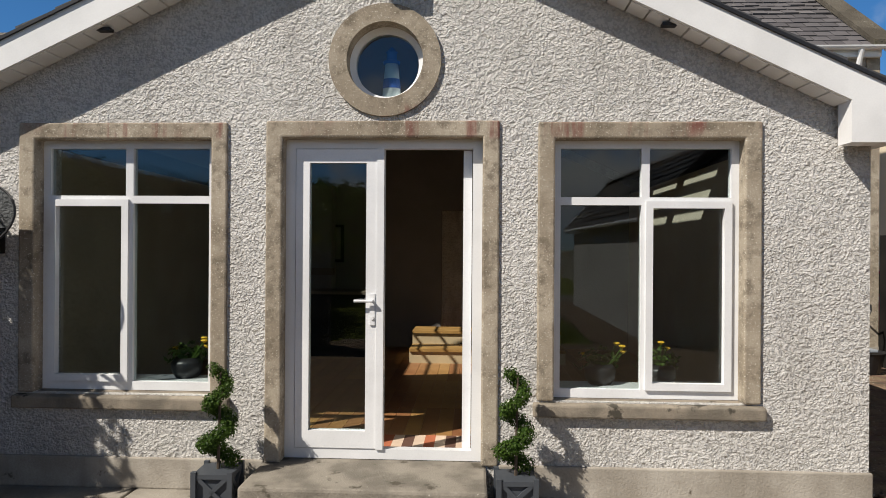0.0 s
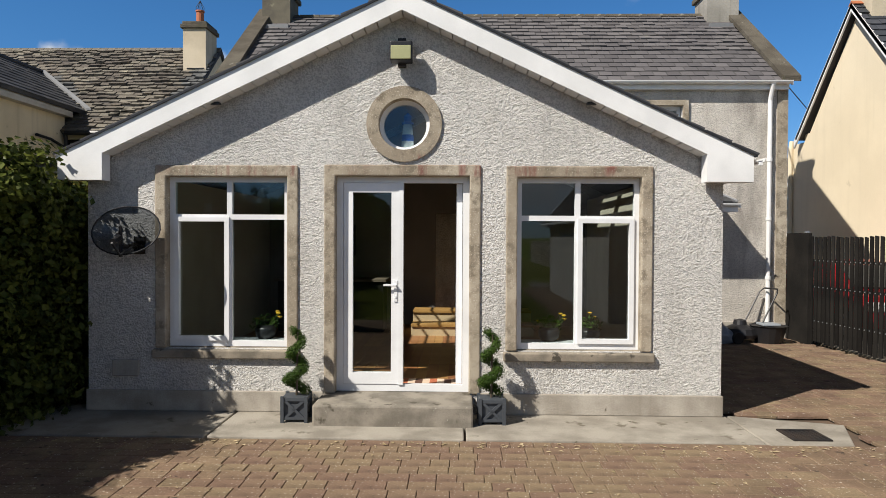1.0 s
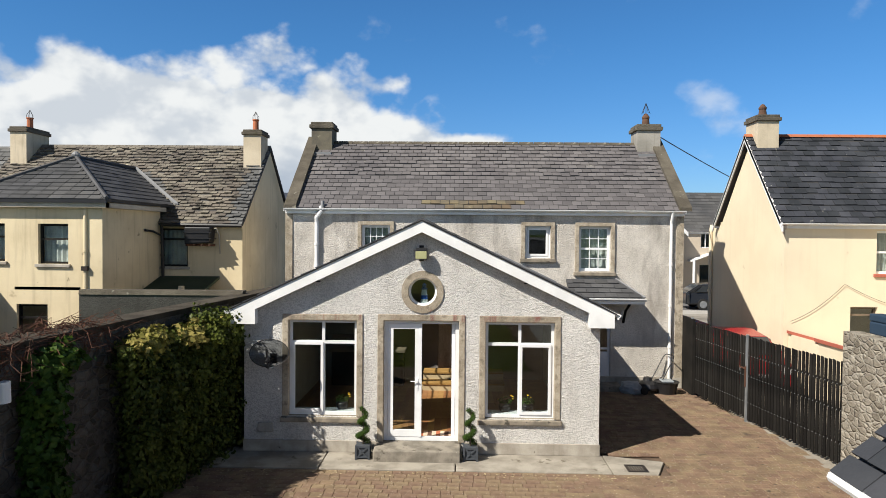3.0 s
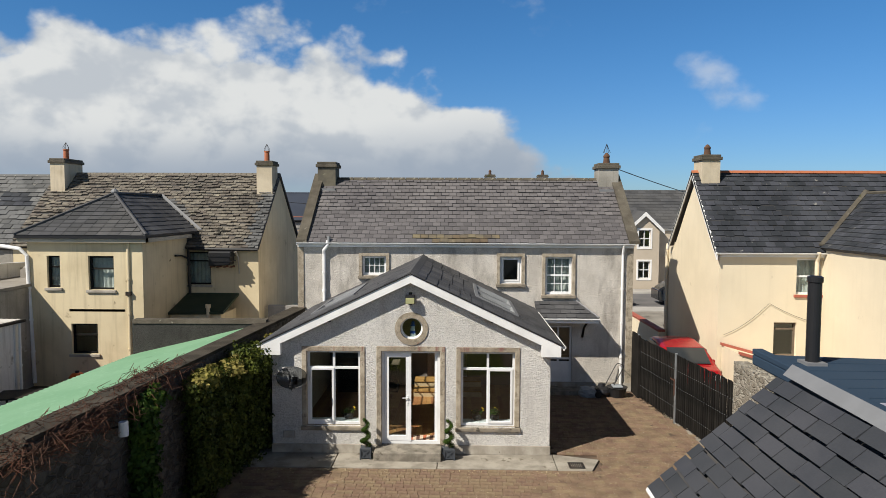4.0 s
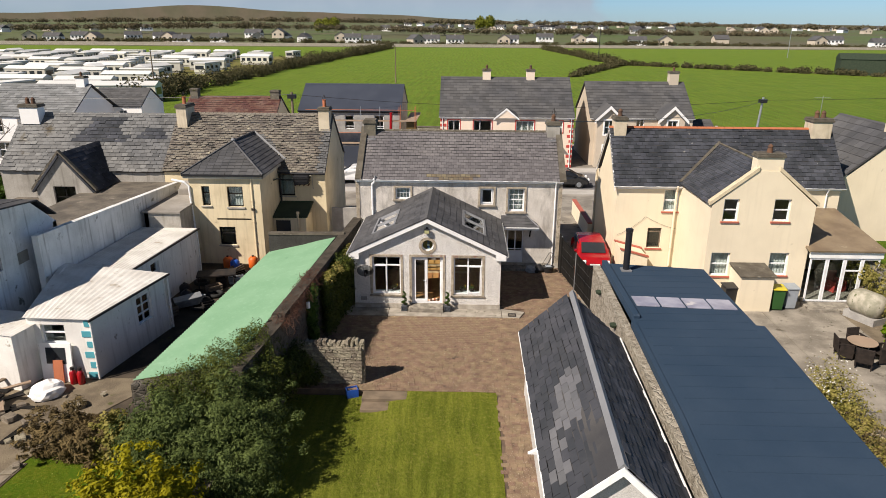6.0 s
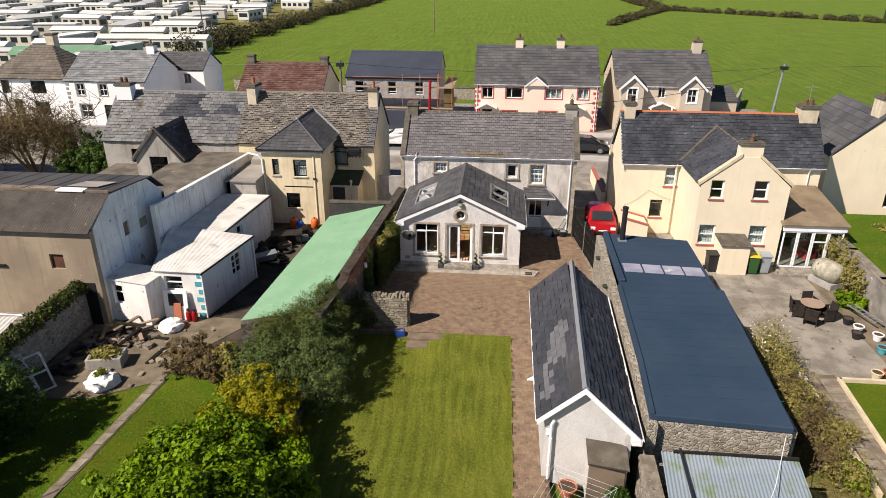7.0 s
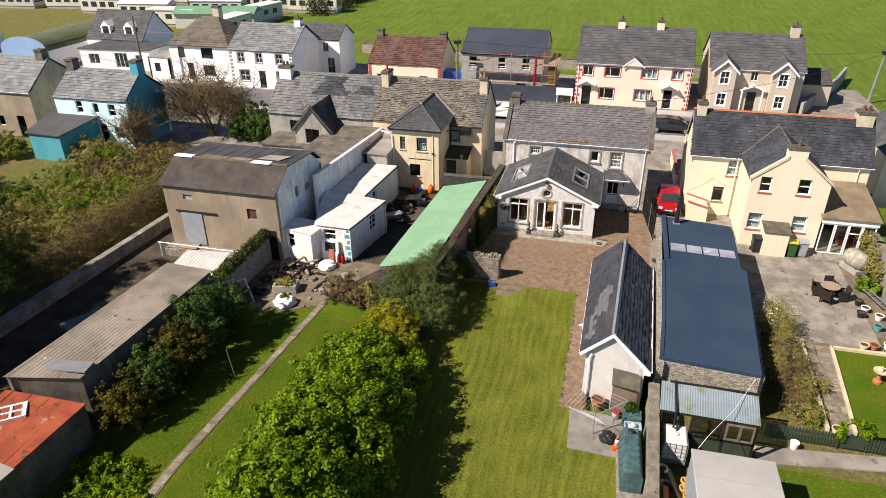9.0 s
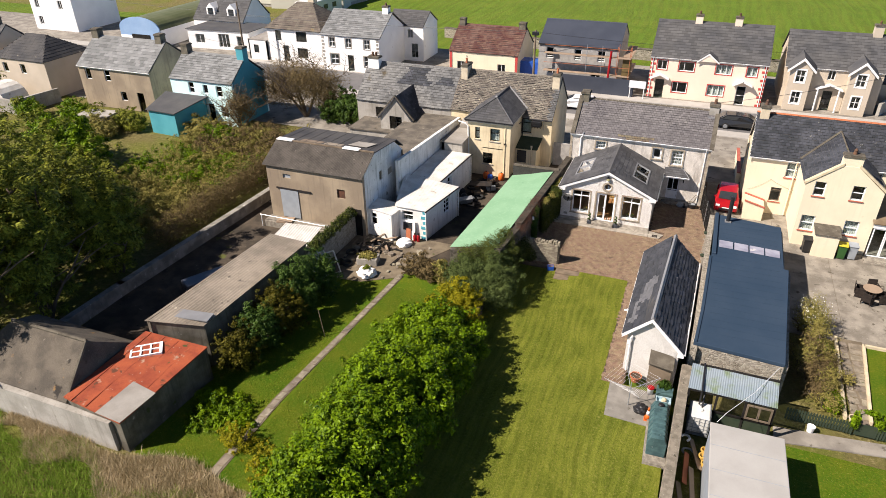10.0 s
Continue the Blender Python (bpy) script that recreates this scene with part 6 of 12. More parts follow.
def planter(x, seed):
    t = thing("topiary_planter", "grey crossed planter with a spiral box topiary", "planter", (x, 4.20, 0.0), rz=2.0, group="planters beside the door")
    w_, h_ = 0.115, 0.24
    part("tub", Geo().box(-w_ + 0.012, w_ - 0.012, -w_ + 0.012, w_ - 0.012, 0.02, h_), PLANTER, t)
    for sx in (-1, 1):
        for sy in (-1, 1):
            part("corner_post", Geo().box(sx * w_ - 0.016, sx * w_ + 0.016, sy * w_ - 0.016, sy * w_ + 0.016, 0, h_ + 0.015), PLANTER, t)
    for a in range(4):
        m = Matrix.Rotation(a * math.pi / 2, 4, "Z")
        g = Geo().box(-w_, w_, -w_ - 0.008, -w_ + 0.012, 0.03, 0.055, m).box(-w_, w_, -w_ - 0.008, -w_ + 0.012, h_ - 0.03, h_, m)
        for s in (-1, 1):
            d = Matrix.Translation((0, -w_, 0.128)) @ Matrix.Rotation(s * 0.76, 4, "Y")
            g.box(-0.135, 0.135, -0.006, 0.010, -0.013, 0.013, m @ d)
        part("side_frame", g, PLANTER, t)
    part("soil", Geo().box(-w_ + 0.02, w_ - 0.02, -w_ + 0.02, w_ - 0.02, h_ - 0.02, h_ - 0.008), SOIL, t)
    part("stem", Geo().cyl((0, 0, h_ - 0.01), (0.01, 0, 0.86), 0.011, 0.007, 7), BARK, t)
    blobs = []
    for k in range(34):
        f = k / 33
        ang = f * 2 * math.pi * 2.35 + 0.6
        rr_ = 0.082 - 0.040 * f
        blobs.append((rr_ * math.cos(ang), rr_ * math.sin(ang), h_ + 0.05 + 0.60 * f, 0.076 - 0.030 * f, 0.076 - 0.030 * f, 0.056 - 0.014 * f))
    leaves("foliage", blobs, 6000, 0.012, LEAF_BOX, t, seed, shell=0.5, long=1.6, bump=0.2)
    return t


planter(-1.02, 1)
planter(0.90, 2)

# ---- walls round the garden ----
def run_wall(name, pts, h, t, material, label, cap=None, category="wall", z0=-0.3, group=""):
    """A free-standing wall along pts, with an optional coping."""
    w_ = thing(name, label, category, (*pts[0], 0), group=group)
    ox, oy = pts[0]
    for (xa, ya), (xb, yb) in zip(pts, pts[1:]):
        d = Vector((xb - xa, yb - ya, 0))
        n = Vector((-d.y, d.x, 0)).normalized() * t / 2
        a, b = Vector((xa - ox, ya - oy, z0)), Vector((xb - ox, yb - oy, z0))
        e = d.normalized() * t * 0.4
        hh = h if isinstance(h, tuple) else (h, h)
        part("wall_run", Geo().prism([a - n - e, b - n + e, b - n + e + Vector((0, 0, hh[1] - z0)), a - n - e + Vector((0, 0, hh[0] - z0))], n * 2), material, w_)
        if cap is not None:
            c = Vector((0, 0, hh[0] - z0))
            c1 = Vector((0, 0, hh[1] - z0))
            part("coping", Geo().prism([a - n * 1.25 - e + c, b - n * 1.25 + e + c1, b - n * 1.0 + e + c1 + Vector((0, 0, 0.10)), a - n * 1.0 - e + c + Vector((0, 0, 0.10))], n * 2.2), cap, w_)
    return w_


run_wall("garden_wall", [(-3.97, 10.0), (-4.66, -2.4)], (2.50, 2.69), 0.42, WALL_OLD, "old mossy rendered garden wall overgrown with ivy", COPING_DARK)
run_wall("garden_wall", [(-4.66, -2.75), (-4.98, -6.0)], (2.50, 2.55), 0.40, WALL_OLD, "rough end of the old garden wall under bramble", COPING_DARK)
run_wall("garden_wall", [(-5.15, -6.2), (-5.1, -14.0), (-5.0, -27.0)], 0.6, 0.35, WALL_OLD, "low old boundary wall hidden by shrubs", COPING)
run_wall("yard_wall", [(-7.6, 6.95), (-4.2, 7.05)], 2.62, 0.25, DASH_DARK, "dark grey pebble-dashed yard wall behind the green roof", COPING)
run_wall("yard_wall", [(-8.0, -6.05), (-5.3, -5.95)], 2.05, 0.3, WALL_OLD, "old end wall under the green roof")
run_wall("boundary_wall", [(7.24, 3.5), (6.92, -11.6)], 2.46, 0.30, RUBBLE, "lichened rubble stone wall beside the slate shed")
run_wall("boundary_wall", [(6.75, -12.2), (6.5, -21.0), (6.3, -40.0)], 1.5, 0.38, RUBBLE, "low rubble stone garden wall with a rough top", COPING_PALE)

# stub of a rubble wall: single stones with upright cope stones
stub = thing("stub_wall", "broken stub of a rubble stone wall with upright cope stones", "stone wall", (-3.3, -2.15, 0))
part("core", Geo().box(-1.3, 1.33, -0.13, 0.13, -0.3, 1.42), MORTAR, stub)
rr = random.Random(8)


def stone_mesh(sx, sy, sz, seed):
    r2 = random.Random(seed)
    bm = bmesh.new()
    bmesh.ops.create_cube(bm, size=1.0)
    bmesh.ops.subdivide_edges(bm, edges=bm.edges[:], cuts=1, use_grid_fill=True)
    for v in bm.verts:
        r_ = v.co.length
        v.co = v.co * (0.62 / r_) * 0.35 + v.co * 0.68
        v.co += Vector((r2.uniform(-1, 1), r2.uniform(-1, 1), r2.uniform(-1, 1))) * 0.085
        v.co = Vector((v.co.x * sx, v.co.y * sy, v.co.z * sz))
    me = bpy.data.meshes.new("stone")
    bm.to_mesh(me)
    bm.free()
    me.materials.append(STONE)
    return me


KINDS = [stone_mesh(1.0, 1.0, 1.0, k) for k in range(6)]


def stone_face(parent, x0, x1, z0, z1, y, hrow, seed, m=None, depth=0.16, limit=300):
    """Rough courses of stones on a wall face at y, between x0 and x1."""
    r_ = random.Random(seed)
    z, n = z0, 0
    while z < z1 - 0.04 and n < limit:
        h = min(hrow * r_.uniform(0.7, 1.35), z1 - z)
        x = x0
        while x < x1 - 0.03 and n < limit:
            w_ = min(h * r_.uniform(1.0, 2.4), x1 - x)
            if w_ > 0.05:
                ob = new("stone", KINDS[r_.randrange(6)])
                ob.parent = parent
                mm = Matrix.Translation((x + w_ / 2, y, z + h / 2)) @ Matrix.Rotation(r_.uniform(-0.06, 0.06), 4, "Y") @ Matrix.Diagonal((w_ * 0.99, depth, h * 0.98, 1))
                ob.matrix_basis = (m @ mm) if m else mm
                n += 1
            x += w_
        z += h
    return n


stone_face(stub, -1.0, 1.36, 0.0, 1.42, -0.13, 0.125, 4)
stone_face(stub, -0.14, 0.14, -0.1, 1.6, -1.36, 0.2, 6, Matrix.Rotation(radians(90), 4, "Z"))
for k in range(15):
    x = -1.1 + k * 0.165
    high = 0.27 if x > 0.75 else rr.uniform(0.13, 0.20)
    ob = new("stone", KINDS[k % 6])
    ob.parent = stub
    ob.matrix_basis = Matrix.Translation((x, 0, 1.42 + high * 0.42)) @ Matrix.Rotation(rr.uniform(-0.35, 0.35), 4, "Y") @ Matrix.Rotation(rr.uniform(-0.3, 0.3), 4, "Z") @ Matrix.Diagonal((rr.uniform(0.09, 0.17), rr.uniform(0.22, 0.34), high * rr.uniform(0.8, 1.3), 1))
st = solo("blue_crate", Geo().box(-0.2, 0.2, -0.15, 0.15, 0, 0.03).box(-0.2, -0.18, -0.15, 0.15, 0.03, 0.3).box(0.18, 0.2, -0.15, 0.15, 0.03, 0.3).box(-0.18, 0.18, -0.15, -0.13, 0.03, 0.3).box(-0.18, 0.18, 0.13, 0.15, 0.03, 0.3), BLUE_PLASTIC, "bright blue plastic crate by the stub wall", "crate", (-2.25, -2.75, -0.24), 20)
for k in range(2):
    y1_ = -2.72 - 0.55 * k
    solo("garden_step", Geo().box(-1.85 + 0.02 * k, -0.3, y1_ - 0.52, y1_, -0.35, -0.03 - 0.10 * k), WOOD, "low weathered sleeper step down to the lawn", "step", group="garden steps", bevel=0.015)

# green tin roof of the lean-to, its posts
gr = thing("lean_to", "lean-to with a pale green corrugated roof", "shed roof", (-6.3, 0.0, 0))
M0 = Matrix.Translation((6.3, 0, 0))
part("roof", corrugated(*[M0 @ Vector(p) for p in ((-8.34, -5.62, 1.87), (-7.73, 7.12, 1.74), (-4.52, 6.97, 2.52), (-5.18, -5.75, 2.60))], 0.16, 0.022), GREEN_TIN, gr, "pale green corrugated sheet")
for k in range(6):
    f = k / 5
    x, y = -8.2 + 0.6 * f, -5.4 + 12.2 * f
    part("post", Geo().box(x + 6.3 - 0.05, x + 6.3 + 0.05, y - 0.05, y + 0.05, -0.1, 1.80 - 0.12 * f), WOOD, gr)
part("beam", Geo().prism([M0 @ Vector(p) for p in ((-8.27, -5.5, 1.72), (-7.66, 6.9, 1.60), (-7.66, 6.9, 1.70), (-8.27, -5.5, 1.82))], (0.08, 0, 0)), WOOD, gr)
wl = thing("wall_light", "small white cylinder light on the garden wall", "lamp", (-4.36, -0.75, 2.3))
part("arm", Geo().cyl((-0.02, 0, 0.0), (0.22, -0.02, 0.06), 0.015), IRON, wl)
part("shade", Geo().cyl((0.26, -0.02, -0.09), (0.26, -0.02, 0.13), 0.075, 0.07, 14), UPVC, wl)

# ivy on the wall, bare creeper, evergreen shrubs at its foot
iv = thing("ivy", "thick dark green glossy ivy hanging on the garden wall", "ivy", (-4.0, 1.6, 0))
leaves("foliage", [(0.06 + 0.055 * y, y, z, 0.30 if y < 1.5 else 0.46, 0.62, 0.50) for y in (0.4, 1.2, 2.0, 2.75, 3.35) for z in (0.4, 1.1, 1.7)] + [(0.06, y, 2.2, 0.28, 0.50, 0.26) for y in (0.2, 0.9, 1.6)] + [(0.2, y, 2.12, 0.5, 0.6, 0.34) for y in (2.1, 2.8, 3.4)] + [(0.34, 2.2, 2.22, 0.5, 0.6, 0.48)], 46000, 0.056, LEAF_IVY, iv, 5, long=1.3)
g = Geo()
rr = random.Random(3)
for k in range(22):
    p = Vector((0.02, rr.uniform(-0.2, 4.2), 0.0))
    for j in range(5):
        q = p + Vector((rr.uniform(-0.03, 0.04), rr.uniform(-0.15, 0.15), 0.42))
        g.cyl(p, q, 0.018 - 0.003 * j, 0.014 - 0.002 * j, 5, False)
        p = q
part("stem", g, BARK, iv)
iv2 = thing("ivy", "leafy yellow-green ivy tuft on the wall beside the house", "ivy", (-4.0, 5.6, 0))
leaves("foliage", [(0.30, 0.2, 2.15, 0.3, 0.6, 0.32), (0.36, 0.7, 1.8, 0.28, 0.5, 0.5), (0.22, -0.6, 2.2, 0.28, 0.45, 0.25), (0.2, -2.2, 2.3, 0.30, 0.5, 0.2), (0.1, -3.6, 2.38, 0.3, 0.5, 0.2)], 5600, 0.07, LEAF_BRAMBLE, iv2, 7, long=1.3)
iv4 = thing("ivy", "separate strip of ivy lower down the garden wall", "ivy", (-4.2, 0.05, 0))
leaves("foliage", [(0.0, 0.0, z, 0.25, 0.36, 0.45) for z in (0.3, 0.9, 1.5, 2.1)] + [(-0.05, 0.25, 2.45, 0.3, 0.45, 0.2)], 5600, 0.075, LEAF_BOX, iv4, 17, long=1.25)
cr = thing("creeper", "bare red-brown creeper stems along the wall top", "creeper", (-4.5, -0.6, 2.6))
g = Geo()
for k in range(900):
    p = Vector((rr.uniform(-0.25, 0.3), rr.uniform(-2.4, 2.4), rr.uniform(-0.05, 0.2)))
    for j in range(3):
        q = p + Vector((rr.uniform(-0.12, 0.18), rr.uniform(-0.3, 0.3), rr.uniform(-0.18, 0.10)))
        g.cyl(p, q, 0.005, 0.003, 4, False)
        p = q
part("stem", g, CREEPER, cr)
iv3 = thing("ivy", "bushy ivy and bramble over the wall end", "ivy", (-6.0, -5.9, 0))
leaves("foliage", [(-0.4, -0.2, 1.8, 1.0, 0.6, 0.8), (0.5, 0.2, 2.2, 0.9, 0.8, 0.85), (0.9, 1.6, 2.35, 0.65, 1.1, 0.6), (1.3, 0.9, 1.5, 0.7, 1.2, 1.0), (1.0, 0.2, 1.2, 0.7, 0.8, 0.9), (-1.4, -0.1, 1.7, 0.5, 0.3, 0.5)], 70000, 0.034, LEAF_IVY, iv3, 11, long=1.6)
# small stones and weeds in the shade at the wall foot
bush("shrub", "straggly grey-green shrub against the old wall", [(-4.9, -6.9, 1.25, 1.3, 1.3, 1.25), (-6.2, -7.6, 1.1, 1.3, 1.2, 1.1), (-4.3, -8.2, 0.9, 1.0, 1.1, 0.9), (-7.0, -6.6, 0.9, 1.0, 0.9, 0.9)], 84000, 0.034, LEAF_GREY, 21, long=3.0, clump=0.22, per=36, bump=0.55)
bush("shrub", "golden yellow conifer-like shrub", [(-5.9, -10.7, 1.4, 1.25, 1.2, 1.35), (-6.9, -11.2, 1.0, 0.95, 0.9, 1.0), (-5.2, -11.7, 1.2, 1.0, 1.0, 1.2)], 30000, 0.055, LEAF_GOLD, 22, long=2.2, clump=0.17, per=30)
big = []
rh_ = random.Random(14)
for k in range(9):
    y = -13.4 - 1.75 * k
    s = min(1.0, 0.66 + 0.10 * k)
    big += [(-7.0 + rh_.uniform(-0.3, 0.3), y + rh_.uniform(-0.4, 0.4), 1.6 * s, 1.75, 1.45, 1.75 * s), (-4.75 + rh_.uniform(-0.25, 0.25), y - 0.7 + rh_.uniform(-0.4, 0.4), 1.95 * s, 1.45, 1.4, 2.05 * s), (-5.7 + rh_.uniform(-0.5, 0.5), y - 0.3, 3.15 * s, 1.45, 1.3, 1.45 * s)]
bush("hedge_tree", "big bright green laurel-like evergreen shrubs in a row", big, 210000, 0.092, LEAF_LAUREL, 23, "evergreen shrub", long=1.7, bump=0.30, clump=0.30, per=40, shell=0.22, up=0.5)
bush("shrub", "low brown twiggy shrub by the rubble", [(-10.2, -6.6, 0.6, 1.1, 0.8, 0.75), (-9.1, -6.9, 0.6, 0.8, 0.7, 0.7)], 12000, 0.04, LEAF_BROWN, 24, long=4.0, clump=0.15, per=24)
bush("shrub", "small fresh green shrub beside the brown one", [(-8.5, -6.8, 0.6, 0.7, 0.6, 0.75)], 5000, 0.07, LEAF_BRAMBLE, 25)
# these two shrubs wear darker leaves to stand for shade along the shed
bush("shrub", "dark yellow-green shrub at the long shed wall", [(-15.2, -14.9, 1.35, 1.3, 1.3, 1.4), (-15.5, -18.4, 1.1, 1.0, 1.2, 1.2)], 26000, 0.06, LEAF_OLIVE_SHADE, 26, clump=0.2, per=30)
bush("shrub", "dark green shrub at the long shed wall", [(-15.2, -12.8, 1.7, 1.4, 1.5, 1.7), (-15.0, -11.1, 1.5, 1.3, 1.3, 1.5), (-15.4, -16.7, 1.3, 1.1, 1.3, 1.35)], 36000, 0.065, LEAF_BOX, 27, clump=0.22, per=30)
bush("shrub", "leafy garden plants at the path end", [(-13.9, -21.2, 0.15, 1.1, 0.9, 0.26), (-13.0, -22.3, 0.12, 0.9, 0.8, 0.22), (-14.8, -22.4, 0.15, 0.9, 0.8, 0.26), (-15.4, -21.0, 0.2, 0.7, 0.7, 0.28)], 8000, 0.07, LEAF_LAUREL, 28, trunk=False, clump=0.16, per=18)
bush("shrub", "yellow shrub at the garden end", [(-12.2, -23.2, 0.5, 0.9, 0.7, 0.6), (-9.6, -24.2, 0.7, 1.3, 0.9, 0.9)], 9000, 0.05, LEAF_GOLD, 29, clump=0.14, per=24)
bush("shrub", "dark ivy bush against the stub of stone wall", [(-4.15, -2.55, 0.8, 0.55, 0.45, 0.85), (-4.35, -3.4, 0.9, 0.5, 0.7, 0.9), (-3.7, -2.5, 0.4, 0.4, 0.3, 0.4)], 9000, 0.05, LEAF_IVY, 37, long=1.3)

# ---- neighbours on the left ----
def block(name, label, pts, h, walls, roof, over=0.06, hs=None, wins=(), category="shed", roof_kind="flat", t=0.09, pitch=0.16):
    """A flat- or mono-roofed building on the corners pts (counter-clockwise), with a height for each corner."""
    hs = hs or [h] * len(pts)
    cx, cy = sum(p[0] for p in pts) / len(pts), sum(p[1] for p in pts) / len(pts)
    b = thing(name, label, category, (cx, cy, 0))
    n = len(pts)
    for k in range(n):
        (xa, ya), (xb, yb) = pts[k], pts[(k + 1) % n]
        m = place(xa - cx, ya - cy, 0, xb - xa, yb - ya)
        ln = math.hypot(xb - xa, yb - ya)
        ws = [q for q in wins if q["side"] == k]
        part("wall", wall_geo(Geo(), m, [(0, -0.2), (ln, -0.2), (ln, hs[(k + 1) % n]), (0, hs[k])], [rect(q["x"], q["x"] + q["wd"], q["z"], q["z"] + q["ht"]) for q in ws], 0.2), walls, b)
        for q in ws:
            window(b, m, **{a: c for a, c in q.items() if a != "side"})
    top = []
    for (x, y), z in zip(pts, hs):
        d = Vector((x - cx, y - cy, 0))
        top.append(Vector((d.x, d.y, z + 0.02)) + d.normalized() * over)
    if roof_kind == "tin" and n == 4:
        part("roof", corrugated(top[0], top[1], top[2], top[3], pitch, min(0.02, pitch * 0.045)), roof, b)
    else:
        part("roof", Geo().prism(top, (0, 0, t)) if roof_kind == "flat" else slab(Geo(), [p + Vector((0, 0, t)) for p in top], t), roof, b)
    return b


# yellow house with a hipped annex, in one terrace with the grey-slated house
yl = house("terrace_house", "dirty yellow rendered terrace house with a lichened roof", -15.4, -6.25, 13.45, 19.55, 4.36, 7.06, YELLOW, SLATE_LICHEN, wins=[
    dict(x=6.47, z=2.90, wd=0.92, ht=1.22, cols=(), rows=(0.72,), frame=BLACK_WOOD, sill=PLINTH, curtain=CLOTH),
    dict(x=6.7, z=0.9, wd=0.9, ht=1.0, cols=(), rows=(0.6,), frame=BLACK_WOOD, curtain=CLOTH)], slate=(0.24, 0.17), rough=2.6, alt=(lambda u, f: u > 0.945 + 0.012 * math.sin(40 * f) or (0.535 < u - 0.20 * (0.62 - f) < 0.60 + 0.03 * math.sin(17 * f) and 0.22 < f < 0.66), SLATE_GREY, "smooth grey replacement slates"), seed=31, fascia=None, side_hang=0.05, hang=0.16, group="terrace",
    chimneys=(dict(x=8.80, y=-0.55, wx=0.62, wy=0.8, top=7.58, m=CHIMNEY, pots=1, foot=6.2), dict(x=0.45, y=-0.25, wx=0.58, wy=1.3, top=7.66, m=CHIMNEY, pots=1, foot=6.2)))
Y = Matrix.Translation((10.825, -16.5, 0))
AX0, AX1, AY0, AY1, AE = -12.60, -8.90, 10.0, 13.45, 4.86
am = Y @ place(AX0, AY0, 0, 1, 0)
aw = [dict(x=0.62, z=3.18, wd=0.42, ht=1.02, cols=(), rows=(0.65,), frame=BLACK_WOOD, curtain=CLOTH, sill=PLINTH), dict(x=1.95, z=3.12, wd=0.82, ht=1.08, cols=(), rows=(0.62,), frame=BLACK_WOOD, curtain=CLOTH, sill=PLINTH), dict(x=1.35, z=1.05, wd=0.85, ht=0.98, cols=(), rows=(0.62,), frame=BLACK_WOOD, sill=PLINTH)]
part("wall", wall_geo(Geo(), am, rect(0, AX1 - AX0, -0.1, AE), [rect(k["x"], k["x"] + k["wd"], k["z"], k["z"] + k["ht"]) for k in aw], 0.25), YELLOW, yl)
for k in aw:
    window(yl, am, **k)
part("wall", wall_geo(Geo(), Y @ place(AX1, AY0 + 0.25, 0, 0, 1), rect(0, AY1 - AY0 - 0.25, -0.1, AE), [], 0.25), YELLOW, yl)
part("wall", wall_geo(Geo(), Y @ place(AX0, AY1, 0, 0, -1), rect(0, AY1 - AY0 - 0.25, -0.1, AE), [], 0.25), YELLOW, yl)
A, B = Vector((AX0 - 0.25, AY0 - 0.25, AE)), Vector((AX1 + 0.25, AY0 - 0.25, AE))
P, Q = Vector((-10.78, 12.0, 6.20)), Vector((-10.70, 15.45, 6.19))
Cb, Db = Vector((AX1 + 0.25, 14.0, AE)), Vector((AX0 - 0.25, 14.0, AE))
for tri, sd in (([A, B, P, P], 1), ([B, Cb, Q, P], 2), ([Db, A, P, Q], 3)):
    q = [Y @ v for v in tri]
    rf = part("roof", slab(Geo(), q if tri[2] != tri[3] else q[:3], 0.08), SLATE_NEW, yl, "dark slate hipped roof of the annex")
    slates(rf, *q, 0.36, 0.24, SLATE_NEW if sd != 1 else TILE_GREY, seed=40 + sd)
for a, b in ((A, P), (B, P), (P, Q)):
    part("ridge_capping", Geo().cyl(Y @ a + Vector((0, 0, 0.03)), Y @ b + Vector((0, 0, 0.04)), 0.055, n=6), SLATE_NEW, yl)
part("finial", Geo().lathe([(0.11, 0), (0.13, 0.06), (0.07, 0.14), (0.02, 0.17)], Y @ (P + Vector((0, 0, 0.02))), 10), LEAD, yl)
part("valley_flashing", Geo().prism([Y @ Vector(p) for p in ((-10.74, 15.42, 6.22), (-10.62, 15.42, 6.22), (-8.52, 13.92, 4.90), (-8.64, 13.92, 4.90))], (0, 0, 0.05)), LEAD, yl)
part("gutter_board", Geo().box(AX0 - 0.24, AX1 + 0.24, AY0 - 0.27, AY0 - 0.2, AE - 0.10, AE - 0.01).moved(Y), BLACK, yl)
for bx in ((AX0 - 0.2, AX1 + 0.2, AY0 - 0.2, AY0 - 0.002), (AX1 + 0.002, AX1 + 0.2, AY0 - 0.19, AY1)):
    part("soffit_board", Geo().box(*bx, AE - 0.22, AE - 0.09).moved(Y), FASCIA_OLD, yl, "greyed cream soffit board")
downpipe(yl, [Y @ Vector(p) for p in ((AX0 - 0.9, 10.1, 4.5), (AX0 - 0.2, 9.95, 4.42), (AX0 + 0.02, 9.95, 4.2), (AX0 + 0.12, 9.98, 0.1))], FASCIA, 0.06)
downpipe(yl, [Y @ Vector(p) for p in ((AX1 - 0.45, 9.85, 4.8), (AX1 - 0.45, 9.98, 4.6), (AX1 - 0.45, 9.98, 0.1))], YELLOW, 0.05)
